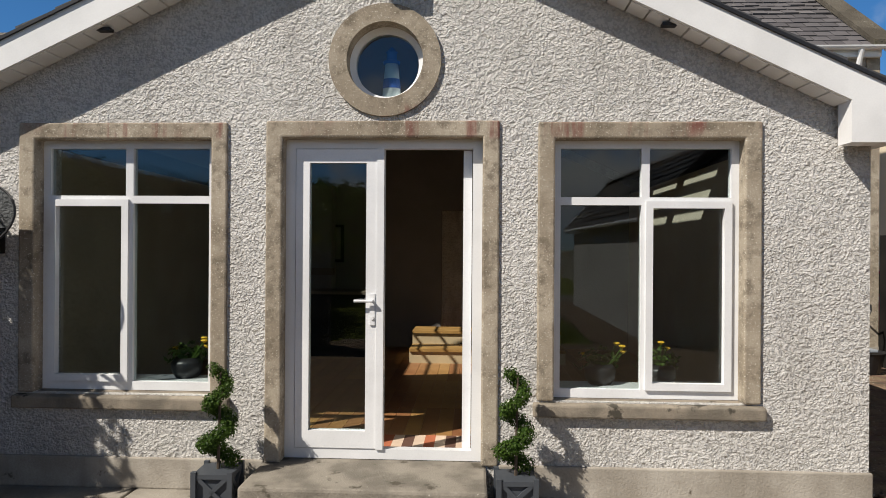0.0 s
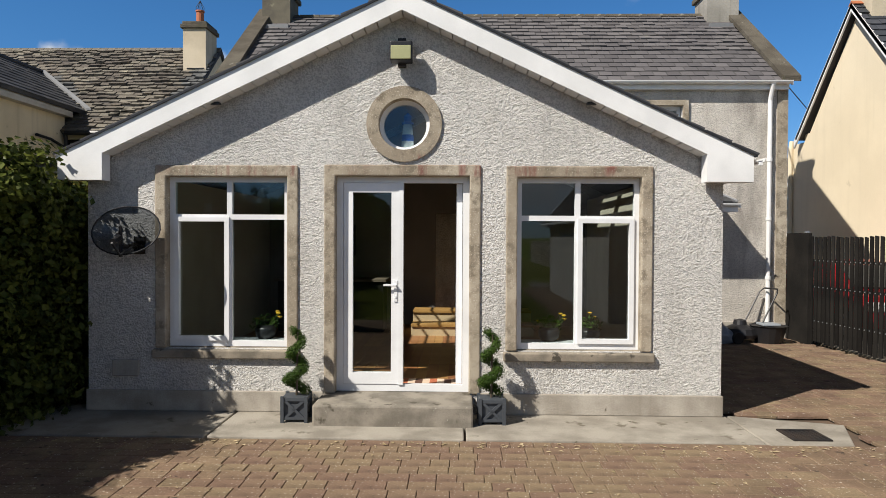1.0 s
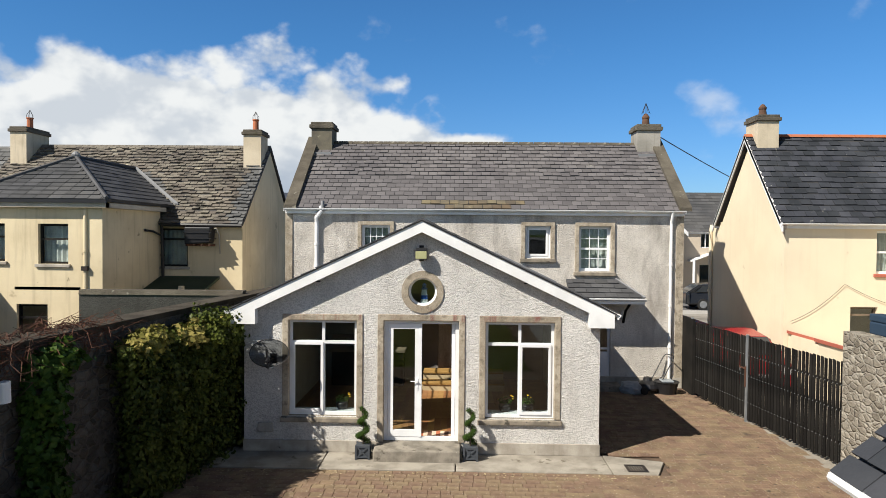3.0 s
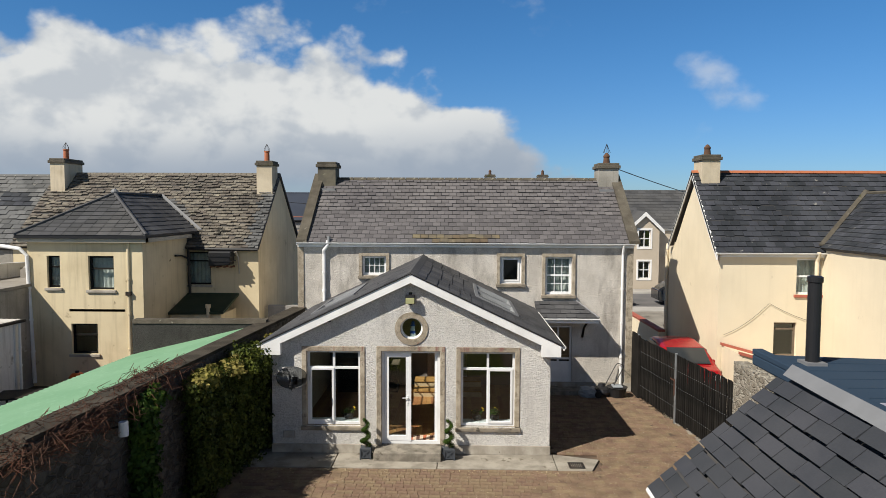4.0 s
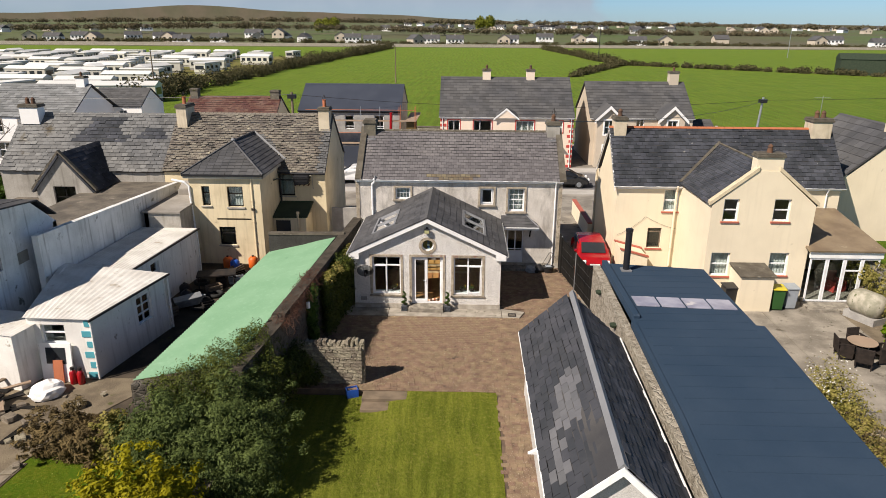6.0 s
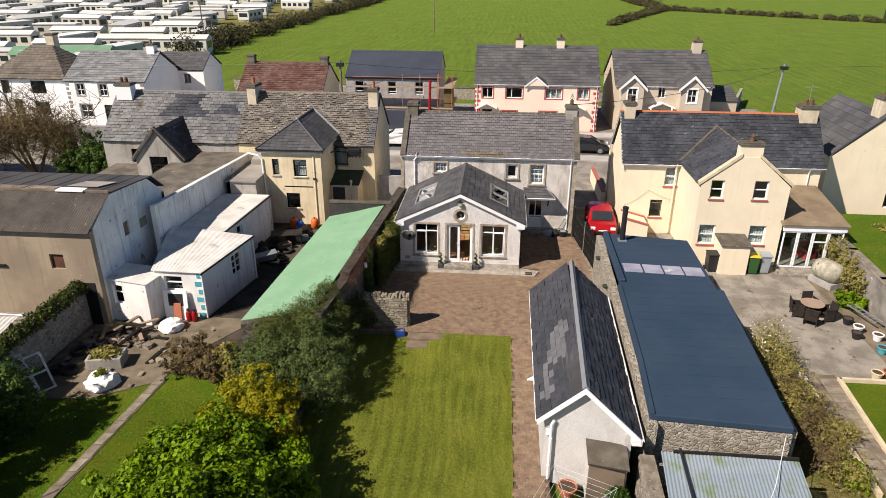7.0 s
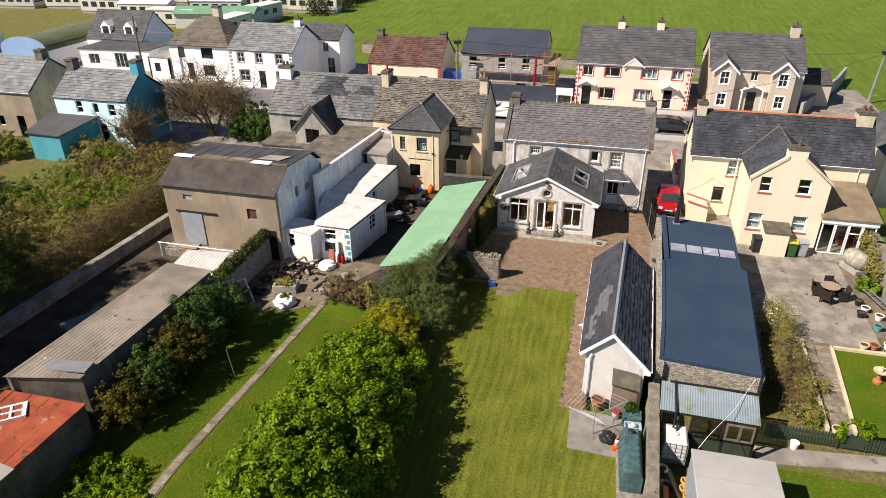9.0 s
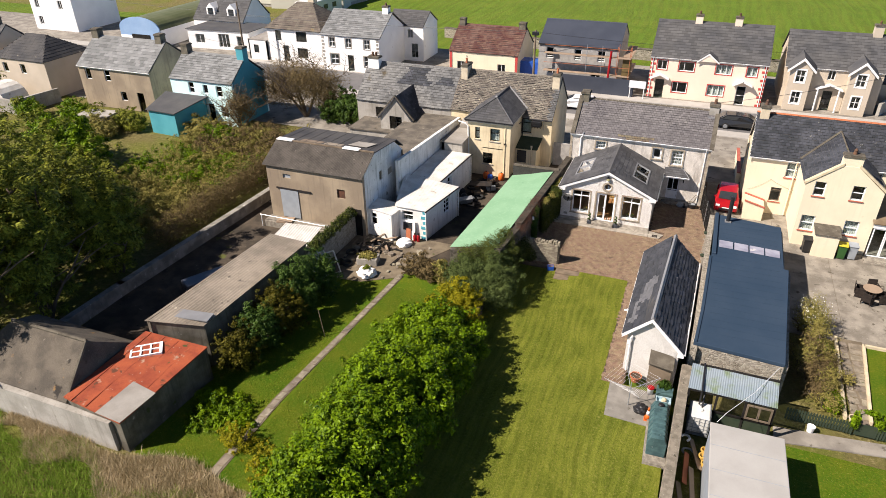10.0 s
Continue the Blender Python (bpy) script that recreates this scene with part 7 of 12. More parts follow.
downpipe(yl, [Y @ Vector(p) for p in ((-8.78, 13.25, 4.25), (-8.78, 13.3, 4.05), (-8.78, 13.38, 2.5))], BLACK, 0.05)
part("eaves_gutter", Geo().tube([Y @ Vector(p) for p in ((-8.75, 13.22, 4.24), (-6.2, 13.22, 4.22))], 0.06, 8), BLACK, yl, "black gutter along the eaves")
part("waste_pipe", Geo().tube([Y @ Vector(p) for p in ((-8.86, 12.3, 4.05), (-8.82, 12.3, 4.05), (-8.80, 12.75, 4.02), (-8.80, 13.25, 3.9))], 0.035, 6), BLACK, yl)
part("string_course", Geo().box(-11.3, -9.5, 10.0, 10.06, 2.42, 2.50).moved(Y), PLINTH, yl)
part("porch", Geo().box(-8.88, -7.1, 11.85, 13.45, -0.1, 2.05).moved(Y), YELLOW, yl, "small yellow lean-to porch")
part("porch_roof", slab(Geo(), [Y @ Vector(p) for p in ((-8.88, 11.7, 2.13), (-6.98, 11.7, 2.16), (-6.98, 13.45, 2.60), (-8.88, 13.45, 2.60))], 0.08), GREEN_WOOD, yl, "dark green felted lean-to roof")
part("porch_window", Geo().box(-8.75, -7.95, 11.82, 11.85, 0.8, 1.9).moved(Y), DARK_PANE, yl)
part("flue", Geo().cyl(Y @ Vector((-7.5, 11.74, 0.6)), Y @ Vector((-7.5, 11.74, 2.35)), 0.06).cyl(Y @ Vector((-7.5, 11.74, 2.3)), Y @ Vector((-7.5, 11.74, 2.42)), 0.09), CREAM_STONE, yl)
wt_ = thing("header_tank", "black plastic tank fixed under the eaves of the yellow house", "tank", (-7.5, 13.18, 3.62))
part("body", Geo().prism([(-0.42, -0.24, 0.0), (0.36, -0.24, 0.05), (0.42, -0.26, 0.55), (-0.42, -0.26, 0.55)], (0, 0.48, 0)), BLACK, wt_, bevel=0.04)
for z in (0.18, 0.36):
    part("band", Geo().box(-0.44, 0.44, -0.28, 0.2, z, z + 0.03), BLACK, wt_)
for k in range(4):
    part("bracket", Geo().box(-0.38 + k * 0.24, -0.34 + k * 0.24, -0.22, 0.26, -0.05, 0.01), CREEPER, wt_)
part("overflow", Geo().tube([(0.44, 0.0, 0.5), (0.52, 0.0, 0.52), (0.56, 0.1, 0.3), (0.56, 0.2, -0.3)], 0.02, 6), PLINTH, wt_)
solo("security_light", Geo().box(-0.08, 0.08, -0.12, 0.0, 0, 0.12).box(-0.03, 0.03, -0.05, 0.02, -0.5, 0.0), IRON, "rusty security light on the yellow wall", "lamp", (-9.35, 10.02, 2.95))
solo("gate", Geo().box(-0.9, 0.9, -0.1, 0.1, 0.0, 2.05), BLOCK, "grey block infill wall between the houses", "wall", (-5.2, 14.2, 0.0))

t2 = house("terrace_house", "derelict grey terrace house with patched slates", -24.85, -15.42, 13.45, 19.55, 4.25, 6.98, GREY_RENDER, SLATE_GREY, wins=[
    dict(x=1.9, z=2.7, wd=0.9, ht=0.95, cols=(0.5,), frame=BLACK_WOOD), dict(x=7.2, z=3.0, wd=1.3, ht=0.55, cols=(0.5,), frame=BLACK_WOOD)], slate=(0.36, 0.27), rough=1.0, seed=51, fascia=None, group="terrace", alt=(lambda u, f: (0.42 + 0.05 * math.sin(9 * f) < u < 0.68 + 0.05 * math.sin(14 * f) and 0.50 < f < 0.93) or (0.78 < u < 0.96 and 0.52 < f + 0.05 * math.sin(20 * u) < 0.70), SLATE_BLUE, "dark replacement slates"),
    chimneys=(dict(x=0.75, y=-0.4, wx=1.1, wy=0.7, top=7.6, m=PAINT_WHITE, pots=2),))
D = Matrix.Translation((19.15, -16.5, -0.22))
part("wall", wall_geo(Geo(), D @ place(-20.25, 10.9, 0, 1, 0), [(0, 2.5), (3.0, 2.5), (3.0, 4.0), (1.55, 5.75), (0, 4.0)], [rect(0.9, 2.1, 2.9, 4.1)], 0.2), GREY_RENDER, t2, "rough rendered dormer gable")
window(t2, D @ place(-20.25, 10.9, 0, 1, 0), 0.9, 2.9, 1.2, 1.2, cols=(0.5,), rows=(0.5,), frame=BLACK_WOOD, deep=0.12)
for s in (0, 1):
    part("wall", Geo().box(-20.25 + s * 2.8, -20.05 + s * 2.8, 11.1, 15.5, 2.5, 3.95).moved(D), GREY_RENDER, t2)
    e = -20.45 if s == 0 else -17.05
    q = [D @ Vector(p) for p in (((e, 10.75, 3.85), (e, 15.6, 3.85), (-18.7, 16.6, 5.9), (-18.7, 10.75, 5.9)) if s else ((e, 15.6, 3.85), (e, 10.75, 3.85), (-18.7, 10.75, 5.9), (-18.7, 16.6, 5.9)))]
    rf = part("roof", slab(Geo(), q, 0.1), SLATE_BLUE, t2, "dark tiled dormer roof")
    slates(rf, *q, 0.34, 0.26, SLATE_LICHEN if s == 0 else SLATE_BLUE, seed=55 + s, rough=1.0)
for s in (-1, 1):
    part("dormer_coping", Geo().prism([D @ Vector(p) for p in ((-18.72, 10.78, 5.92), (-18.72 + s * 1.75, 10.78, 3.88), (-18.72 + s * 1.75, 10.78, 4.02), (-18.72, 10.78, 6.06))], (0, 0.22, 0)), COPING, t2)
block("outhouse", "flat-roofed grey outhouse behind the terrace", [(-24.0, 10.2), (-18.9, 10.4), (-18.9, 14.5), (-24.0, 14.5)], 2.5, GREY_RENDER, OLD_FELT, 0.2)
block("outhouse", "long flat-roofed outhouse with a tall white side wall", [(-19.0, 3.4), (-15.0, 3.2), (-14.55, 14.5), (-18.9, 14.5)], 3.4, MOULD_WASH, OLD_FELT, 0.0, roof_kind="slope", hs=[3.3, 3.35, 3.5, 3.5])
run_wall("parapet_wall", [(-15.0, 1.0), (-14.5, 12.9)], (4.3, 3.75), 0.25, MOULD_WASH, "tall whitewashed parapet wall stained by weather")
block("outhouse", "low grey flat-roofed link with a roof hatch", [(-14.3, 8.3), (-12.5, 8.3), (-12.6, 13.0), (-14.3, 13.0)], 3.2, GREY_RENDER, FLAT_GREY, 0.12)
solo("roof_hatch", Geo().box(-0.45, 0.45, -0.35, 0.35, 0, 0.3).prism([(-0.4, -0.3, 0.3), (0.4, -0.3, 0.3), (0.4, 0.3, 0.62), (-0.4, 0.3, 0.62)], (0, 0, 0.05)), FLAT_GREY, "small grey rooflight box on the flat roof", "rooflight", (-13.5, 12.0, 3.3))

# barn
bx0, bx1, by0, by1 = -23.5, -15.65, -3.35, 3.4
barn = thing("barn", "brown rendered barn with a corrugated roof and white gable", "barn", (-19.6, 0.0, 0))
Bm = Matrix.Translation((19.6, 0, 0))
hole = [rect(5.75, 6.4, 2.75, 3.45), rect(1.35, 2.0, 3.65, 3.98)]
part("wall", wall_geo(Geo(), Bm @ place(bx0, by0, 0, 1, 0), rect(0, bx1 - bx0, -0.2, 4.55), hole, 0.3), BROWN_RENDER, barn, "raw brown rendered front")
part("hatch", Geo().box(bx0 + 5.75, bx0 + 6.4, by0 + 0.1, by0 + 0.16, 2.75, 3.45).moved(Bm), CREEPER, barn, "rusty brown shutter")
part("boarding", Geo().box(bx0 + 1.35, bx0 + 2.0, by0 + 0.1, by0 + 0.16, 3.65, 3.98).moved(Bm), GREY_BIN, barn)
part("door", Geo().box(bx0 + 1.0, bx0 + 2.5, by0 - 0.06, by0 - 0.01, 0.5, 2.75).moved(Bm), GREY_BIN, barn, "pale blue-grey sliding door", bevel=0.01)
part("rail", Geo().box(bx0 + 0.7, bx0 + 3.6, by0 - 0.09, by0 - 0.02, 2.78, 2.88).moved(Bm), IRON, barn)
part("door", Geo().box(bx0 + 6.9, bx0 + 7.6, by0 - 0.02, by0 + 0.05, 0.0, 2.1).moved(Bm), BLACK_WOOD, barn, "dark low doorway")
prof = [(0.3, -0.2), (6.75, -0.2), (6.75, 4.2), (5.3, 5.35), (1.95, 5.62), (0.3, 4.6)]
part("wall", wall_geo(Geo(), Bm @ place(bx1, by0, 0, 0, 1), prof, [rect(2.6, 3.1, 3.3, 4.0)], 0.25), MOULD_WASH, barn, "blue-white painted side wall")
part("hatch", Geo().box(bx1 - 0.16, bx1 - 0.1, by0 + 2.6, by0 + 3.1, 3.3, 4.0).moved(Bm), WOOD, barn)
part("vent", Geo().box(bx1 - 0.02, bx1 + 0.03, by0 + 4.0, by0 + 4.6, 3.2, 3.65).moved(Bm), GREY_RENDER, barn)
part("wall", wall_geo(Geo(), Bm @ place(bx0, by1, 0, 0, -1), [(0, -0.2), (6.45, -0.2), (6.45, 4.6), (4.8, 5.62), (1.4, 5.35), (0, 4.2)], [], 0.25), BROWN_RENDER, barn)
part("wall", wall_geo(Geo(), Bm @ place(bx1, by1, 0, -1, 0), rect(0, bx1 - bx0, -0.2, 4.2), [], 0.25), BROWN_RENDER, barn)
part("roof", corrugated(*[Bm @ Vector(p) for p in ((bx0 - 0.2, by0 - 0.2, 4.56), (bx1 + 0.05, by0 - 0.2, 4.56), (bx1 + 0.05, -1.35, 5.72), (bx0 - 0.2, -1.35, 5.72))], 0.11, 0.007), ASBESTOS, barn, "dark corrugated fibre-cement slope")
part("roof", slab(Geo(), [Bm @ Vector(p) for p in ((bx0 - 0.2, -1.35, 5.72), (bx1 + 0.02, -1.35, 5.72), (bx1 + 0.02, 2.4, 5.36), (bx0 - 0.2, 2.4, 5.36))], 0.06), FELT, barn, "black felted low slope")
part("roof", slab(Geo(), [Bm @ Vector(p) for p in ((bx0 - 0.2, 2.4, 5.36), (bx1 + 0.02, 2.4, 5.36), (bx1 + 0.02, by1 + 0.1, 4.5), (bx0 - 0.2, by1 + 0.1, 4.5))], 0.06), FELT, barn)
for x0_, x1_ in ((bx0 - 0.1, bx0 + 1.2), (bx0 + 5.4, bx0 + 6.7)):
    part("clear_sheet", Geo().box(x0_, x1_, -1.5, -1.05, 5.74, 5.80).moved(Bm), PAINT_WHITE, barn, "white translucent ridge sheet")
part("clear_sheet", slab(Geo(), [Bm @ Vector(p) for p in ((bx0 + 5.4, -0.6, 5.72), (bx0 + 6.9, -0.6, 5.72), (bx0 + 7.2, 0.5, 5.61), (bx0 + 5.7, 0.5, 5.61))], 0.02), FLAT_GREY, barn, "pale patched roof sheet")
for a_, b_, mt in ((1.6, 3.4, PLASTIC_ROOF), (3.6, 5.0, SHED_ROOF)):
    part("roof_patch", slab(Geo(), [Bm @ Vector(p) for p in ((bx0 + a_, -1.0, 5.70), (bx0 + b_, -1.0, 5.70), (bx0 + b_ + 0.1, -0.55, 5.66), (bx0 + a_ + 0.1, -0.5, 5.655))], 0.02), mt, barn, "brown replacement roof sheet")
for k in range(9):
    part("roof_seam", Geo().prism([Bm @ Vector((bx0 + 0.3 + k * 0.87, -1.3, 5.725)), Bm @ Vector((bx0 + 0.33 + k * 0.87, -1.3, 5.725)), Bm @ Vector((bx0 + 0.33 + k * 0.87, 2.38, 5.365)), Bm @ Vector((bx0 + 0.3 + k * 0.87, 2.38, 5.365))], (0, 0, 0.012)), FELT, barn)
part("ridge_board", Geo().box(bx0 - 0.2, bx1, -1.42, -1.28, 5.70, 5.79).moved(Bm), WOOD, barn)
solo("loading_step", Geo().box(-23.6, -17.4, -4.4, -3.4, -0.1, 0.45), STEP, "low concrete loading step before the barn", "step", bevel=0.03)
solo("pallet", Geo().box(-0.6, 0.6, -0.4, 0.4, 0.08, 0.12).box(-0.6, 0.6, -0.4, -0.3, 0, 0.08).box(-0.6, 0.6, 0.3, 0.4, 0, 0.08), PALE_WOOD, "pale wooden pallet on the loading step", "pallet", (-22.0, -3.95, 0.45), 12)
solo("rail_bar", Geo().cyl((-23.8, -4.5, 0.95), (-17.3, -4.5, 0.95), 0.03).cyl((-23.7, -4.5, -0.1), (-23.7, -4.5, 0.95), 0.03).cyl((-17.4, -4.5, -0.1), (-17.4, -4.5, 0.95), 0.03), UPVC, "long white rail before the barn", "rail")

# whitewashed sheds with white roofs
w1 = block("white_shed", "small whitewashed shed with a white sheet roof", [(-16.2, -2.75), (-13.6, -3.3), (-13.3, -1.6), (-15.6, -1.2)], 2.1, WHITEWASH, WHITE_TIN, 0.1, roof_kind="tin", wins=[dict(side=0, x=0.8, z=0.9, wd=0.55, ht=0.95, cols=(), rows=(0.6,))])
w2 = block("white_shed", "whitewashed shed with green painted quoins", [(-13.65, -2.35), (-11.42, -2.35), (-10.62, 2.05), (-14.9, 2.2)], 2.38, WHITEWASH, WHITE_TIN, 0.12, roof_kind="tin", pitch=0.15, hs=[2.38, 2.34, 2.36, 2.7], wins=[dict(side=0, x=0.45, z=1.35, wd=0.85, ht=0.75, cols=(), rows=(0.55,)), dict(side=1, x=2.5, z=0.95, wd=0.9, ht=1.1, cols=(0.5,), rows=(0.33, 0.66))])
w3 = block("white_shed", "long whitewashed shed with a white sheet roof", [(-14.7, 2.25), (-12.2, 2.2), (-11.75, 8.2), (-14.5, 8.25)], 2.44, WHITEWASH, WHITE_TIN, 0.1, roof_kind="tin", pitch=0.15, wins=[dict(side=1, x=1.6, z=0.9, wd=0.7, ht=1.2, cols=(), rows=(0.6,))])
for k in range(6):
    z = 0.05 + k * 0.40
    for nm, p in (("quoin", (-11.62 if k % 2 else -11.75, -11.40, -2.375, -2.30)),):
        part(nm, Geo().box(p[0] + 12.65, p[1] + 12.65, p[2] + 0.11, p[3] + 0.11, z, z + 0.22), TEAL, w2, "green painted corner block")
for sh_, pts in ((w2, ((-11.40, -2.40, 2.30), (-11.34, -2.42, 2.1), (-11.34, -2.42, 0.05))), (w2, ((-10.55, 2.0, 2.28), (-10.52, 1.95, 2.1), (-10.52, 1.95, 0.05))), (w3, ((-11.7, 8.15, 2.36), (-11.66, 8.1, 2.2), (-11.66, 8.1, 0.05)))):
    o_ = sh_.location
    downpipe(sh_, [(p[0] - o_.x, p[1] - o_.y, p[2]) for p in pts], WHITEWASH, 0.04)
for sh_, a_, b_ in ((w2, (-11.32, -2.55, 2.33), (-10.50, 2.10, 2.35)), (w3, (-12.1, 2.3, 2.42), (-11.62, 8.3, 2.42))):
    o_ = sh_.location
    part("gutter", Geo().tube([(a_[0] - o_.x, a_[1] - o_.y, a_[2]), (b_[0] - o_.x, b_[1] - o_.y, b_[2])], 0.045, 8), IRON, sh_, "dark rusted gutter")
ins = thing("old_door", "old white door and boards leaning on the shed", "door", (-12.7, -2.62, 0.0))
part("leaf", Geo().box(-0.55, 0.55, -0.03, 0.03, 0.02, 1.45, Matrix.Rotation(-0.1, 4, "X")), PAINT_WHITE, ins)
part("glass", Geo().box(-0.35, 0.35, -0.04, -0.032, 0.7, 1.3, Matrix.Rotation(-0.1, 4, "X")), DARK_PANE, ins)
part("board", Geo().box(-0.1, 0.25, -0.12, -0.08, 0.02, 0.85, Matrix.Rotation(-0.12, 4, "X")), TERRACOTTA, ins)

# garden wall, long lean-to with a fibre-cement roof, red and white sheet roofs
run_wall("garden_wall", [(-16.6, -2.9), (-16.75, -9.3)], 1.9, 0.35, RUBBLE, "ivy-topped rubble garden wall", COPING)
bush("ivy", "dark ivy along the garden wall top", [(-16.65, y, 1.9, 0.4, 0.6, 0.35) for y in (-3.6, -4.6, -5.6, -6.6, -7.6, -8.6)], 7000, 0.07, LEAF_IVY, 31, "ivy", trunk=False)
block("lean_to", "long lean-to with a weathered fibre-cement roof", [(-19.7, -20.0), (-16.9, -19.0), (-16.5, -9.7), (-19.0, -9.9)], 2.8, SHED_WALL, SHED_ROOF, 0.12, roof_kind="tin", pitch=0.2, hs=[3.05, 2.75, 2.7, 2.95])
solo("lean_to_roof", corrugated((-19.4, -9.8, 2.25), (-16.9, -9.2, 2.05), (-17.2, -6.6, 2.15), (-19.6, -7.2, 2.35), 0.18, 0.012), WHITE_TIN, "rusting white corrugated lean-to roof", "shed roof")
for x, y in ((-19.3, -9.3), (-17.2, -8.7), (-17.4, -6.9), (-19.4, -7.4)):
    solo("roof_post", Geo().box(-0.06, 0.06, -0.06, 0.06, -0.1, 2.05), WOOD, "rough wooden post under the tin roof", "post", (x, y, 0), group="lean-to posts")
solo("rooflight_frame", Geo().box(-1.1, 1.1, -0.35, 0.35, 0, 0.06), LEAD, "grey metal rooflight at the lean-to end", "rooflight", (-17.9, -18.7, 2.90), 8)
block("red_roofed_shed", "low stone shed with a rusty red sheet roof", [(-20.0, -25.2), (-16.7, -25.35), (-16.3, -19.8), (-19.9, -20.1)], 1.9, SHED_WALL, RED_ROOF, 0.06, roof_kind="slope", hs=[2.1, 1.75, 1.95, 2.2])
solo("white_sheet", slab(Geo(), [(-18.0, -25.42, 2.07), (-16.62, -25.42, 1.92), (-16.42, -23.35, 1.97), (-17.85, -23.2, 2.12)], 0.02), FLAT_GREY, "pale patch sheet on the red roof", "roof sheet")
for k in range(4):
    x = -19.6 + k * 0.85
    solo("roof_batten", slab(Geo(), [(x, -25.3, 2.20 - 0.09 * k), (x + 0.07, -25.3, 2.195 - 0.09 * k), (x + 0.05, -20.0, 2.31 - 0.065 * k), (x - 0.02, -20.0, 2.315 - 0.065 * k)], 0.03), RED_ROOF, "rusty lap strip on the red roof", "roof strip", group="roof laps")
pf = thing("window_frame", "thick white window frame lying on the red roof", "window frame", (-18.85, -21.2, 2.26), 38)
cells_ = [rect(-0.68 + 0.46 * a, -0.30 + 0.46 * a, -0.40 + 0.42 * b, -0.06 + 0.42 * b) for a in range(3) for b in range(2)]
part("frame", wall_geo(Geo(), Matrix.Rotation(radians(-90), 4, "X"), rect(-0.77, 0.77, -0.48, 0.46), cells_, 0.12), PAINT_WHITE, pf)
run_wall("garden_wall", [(-40.0, -25.4), (-17.4, -25.35)], 1.7, 0.3, GREY_RENDER, "rendered wall at the garden end")
hp = thing("hipped_outbuilding", "outbuilding with a grey hipped roof", "outbuilding", (-23.5, -22.9, 0))
part("wall", Geo().box(-3.6, 3.2, -2.2, 2.2, -0.2, 1.9), GREY_RENDER, hp)
E_ = [Vector(p) for p in ((-3.8, -2.4, 1.85), (3.55, -2.4, 1.85), (3.55, 2.4, 1.85), (-3.8, 2.4, 1.85), (2.9, 0.0, 3.55), (-2.0, 0.0, 3.55))]
for tri in ((0, 1, 4, 5), (1, 2, 4), (2, 3, 5, 4), (3, 0, 5)):
    part("roof", slab(Geo(), [E_[k] for k in tri], 0.08), HIP_ROOF, hp)
for a, b in ((1, 4), (4, 5)):
    part("ridge_capping", Geo().cyl(E_[a] + Vector((0, 0, 0.03)), E_[b] + Vector((0, 0, 0.03)), 0.09, n=6), COPING, hp)
run_wall("yard_wall", [(-25.9, 0.2), (-26.8, -15.2), (-27.0, -21.0)], 0.8, 0.45, WALL_PALE, "low stained rendered yard wall")

# clutter by the rubble patch
def frame_thing(x, y, rz, lean, w_, h_):
    t = thing("window_frame", "old white window frame leaning on the wall", "window frame", (x, y, 0.0), rz, group="leaning window frames")
    part("frame", wall_geo(Geo(), Matrix.Rotation(lean, 4, "X"), rect(-w_ / 2, w_ / 2, 0, h_), [rect(-w_ / 2 + 0.08, -0.04, 0.08, h_ / 2 - 0.04), rect(0.04, w_ / 2 - 0.08, 0.08, h_ / 2 - 0.04), rect(-w_ / 2 + 0.08, w_ / 2 - 0.08, h_ / 2 + 0.04, h_ - 0.08)], 0.06), WHITE_TIN, t)


frame_thing(-16.05, -9.35, 62, -0.42, 1.0, 1.75)
frame_thing(-15.75, -9.05, 66, -0.50, 1.25, 1.65)
frame_thing(-15.40, -8.75, 58, -0.56, 1.35, 1.55)


def bag(x, y, s, seed, material=PAINT_WHITE, label="white rubble bag slumped on the ground", soil=False):
    bm = bmesh.new()
    bmesh.ops.create_icosphere(bm, subdivisions=3, radius=1.0)
    for v in bm.verts:
        n_ = noise.noise(v.co * 2.2 + Vector((seed, 0, 0))) * 0.28 + noise.noise(v.co * 6 + Vector((0, seed, 0))) * 0.10
        v.co = Vector((v.co.x * (1 + n_), v.co.y * (1 + n_), max(-0.25, v.co.z * 0.62 + n_ * 0.5)))
        v.co = (v.co + Vector((0, 0, 0.25))) * s
    me = bpy.data.meshes.new("bag")
    bm.to_mesh(me)
    bm.free()
    me.materials.append(material)
    ob = new("rubble_bag", me)
    ob.matrix_basis = pose(x, y, 0.0)
    return tagged(ob, label, "bag")


bag(-12.6, -3.5, 0.55, 3)
bag(-13.3, -7.9, 0.62, 5, label="white builder's bag with weeds on top")
leaves("weed", [(-13.3, -7.9, 0.55, 0.25, 0.25, 0.12)], 250, 0.07, LEAF_GRASS, None, 3)
tagged(bpy.data.objects["weed"], "tuft of green weeds on the bag", "weed")
tr = thing("trough", "concrete trough full of weeds", "planter", (-13.9, -6.5, 0.0), 12)
part("basin", Geo().box(-0.7, 0.7, -0.45, 0.45, 0, 0.5), GREY_RENDER, tr, bevel=0.03)
leaves("weed_tuft", [(0, 0, 0.55, 0.6, 0.4, 0.2)], 900, 0.09, LEAF_BRAMBLE, tr, 4, kind="stuff")
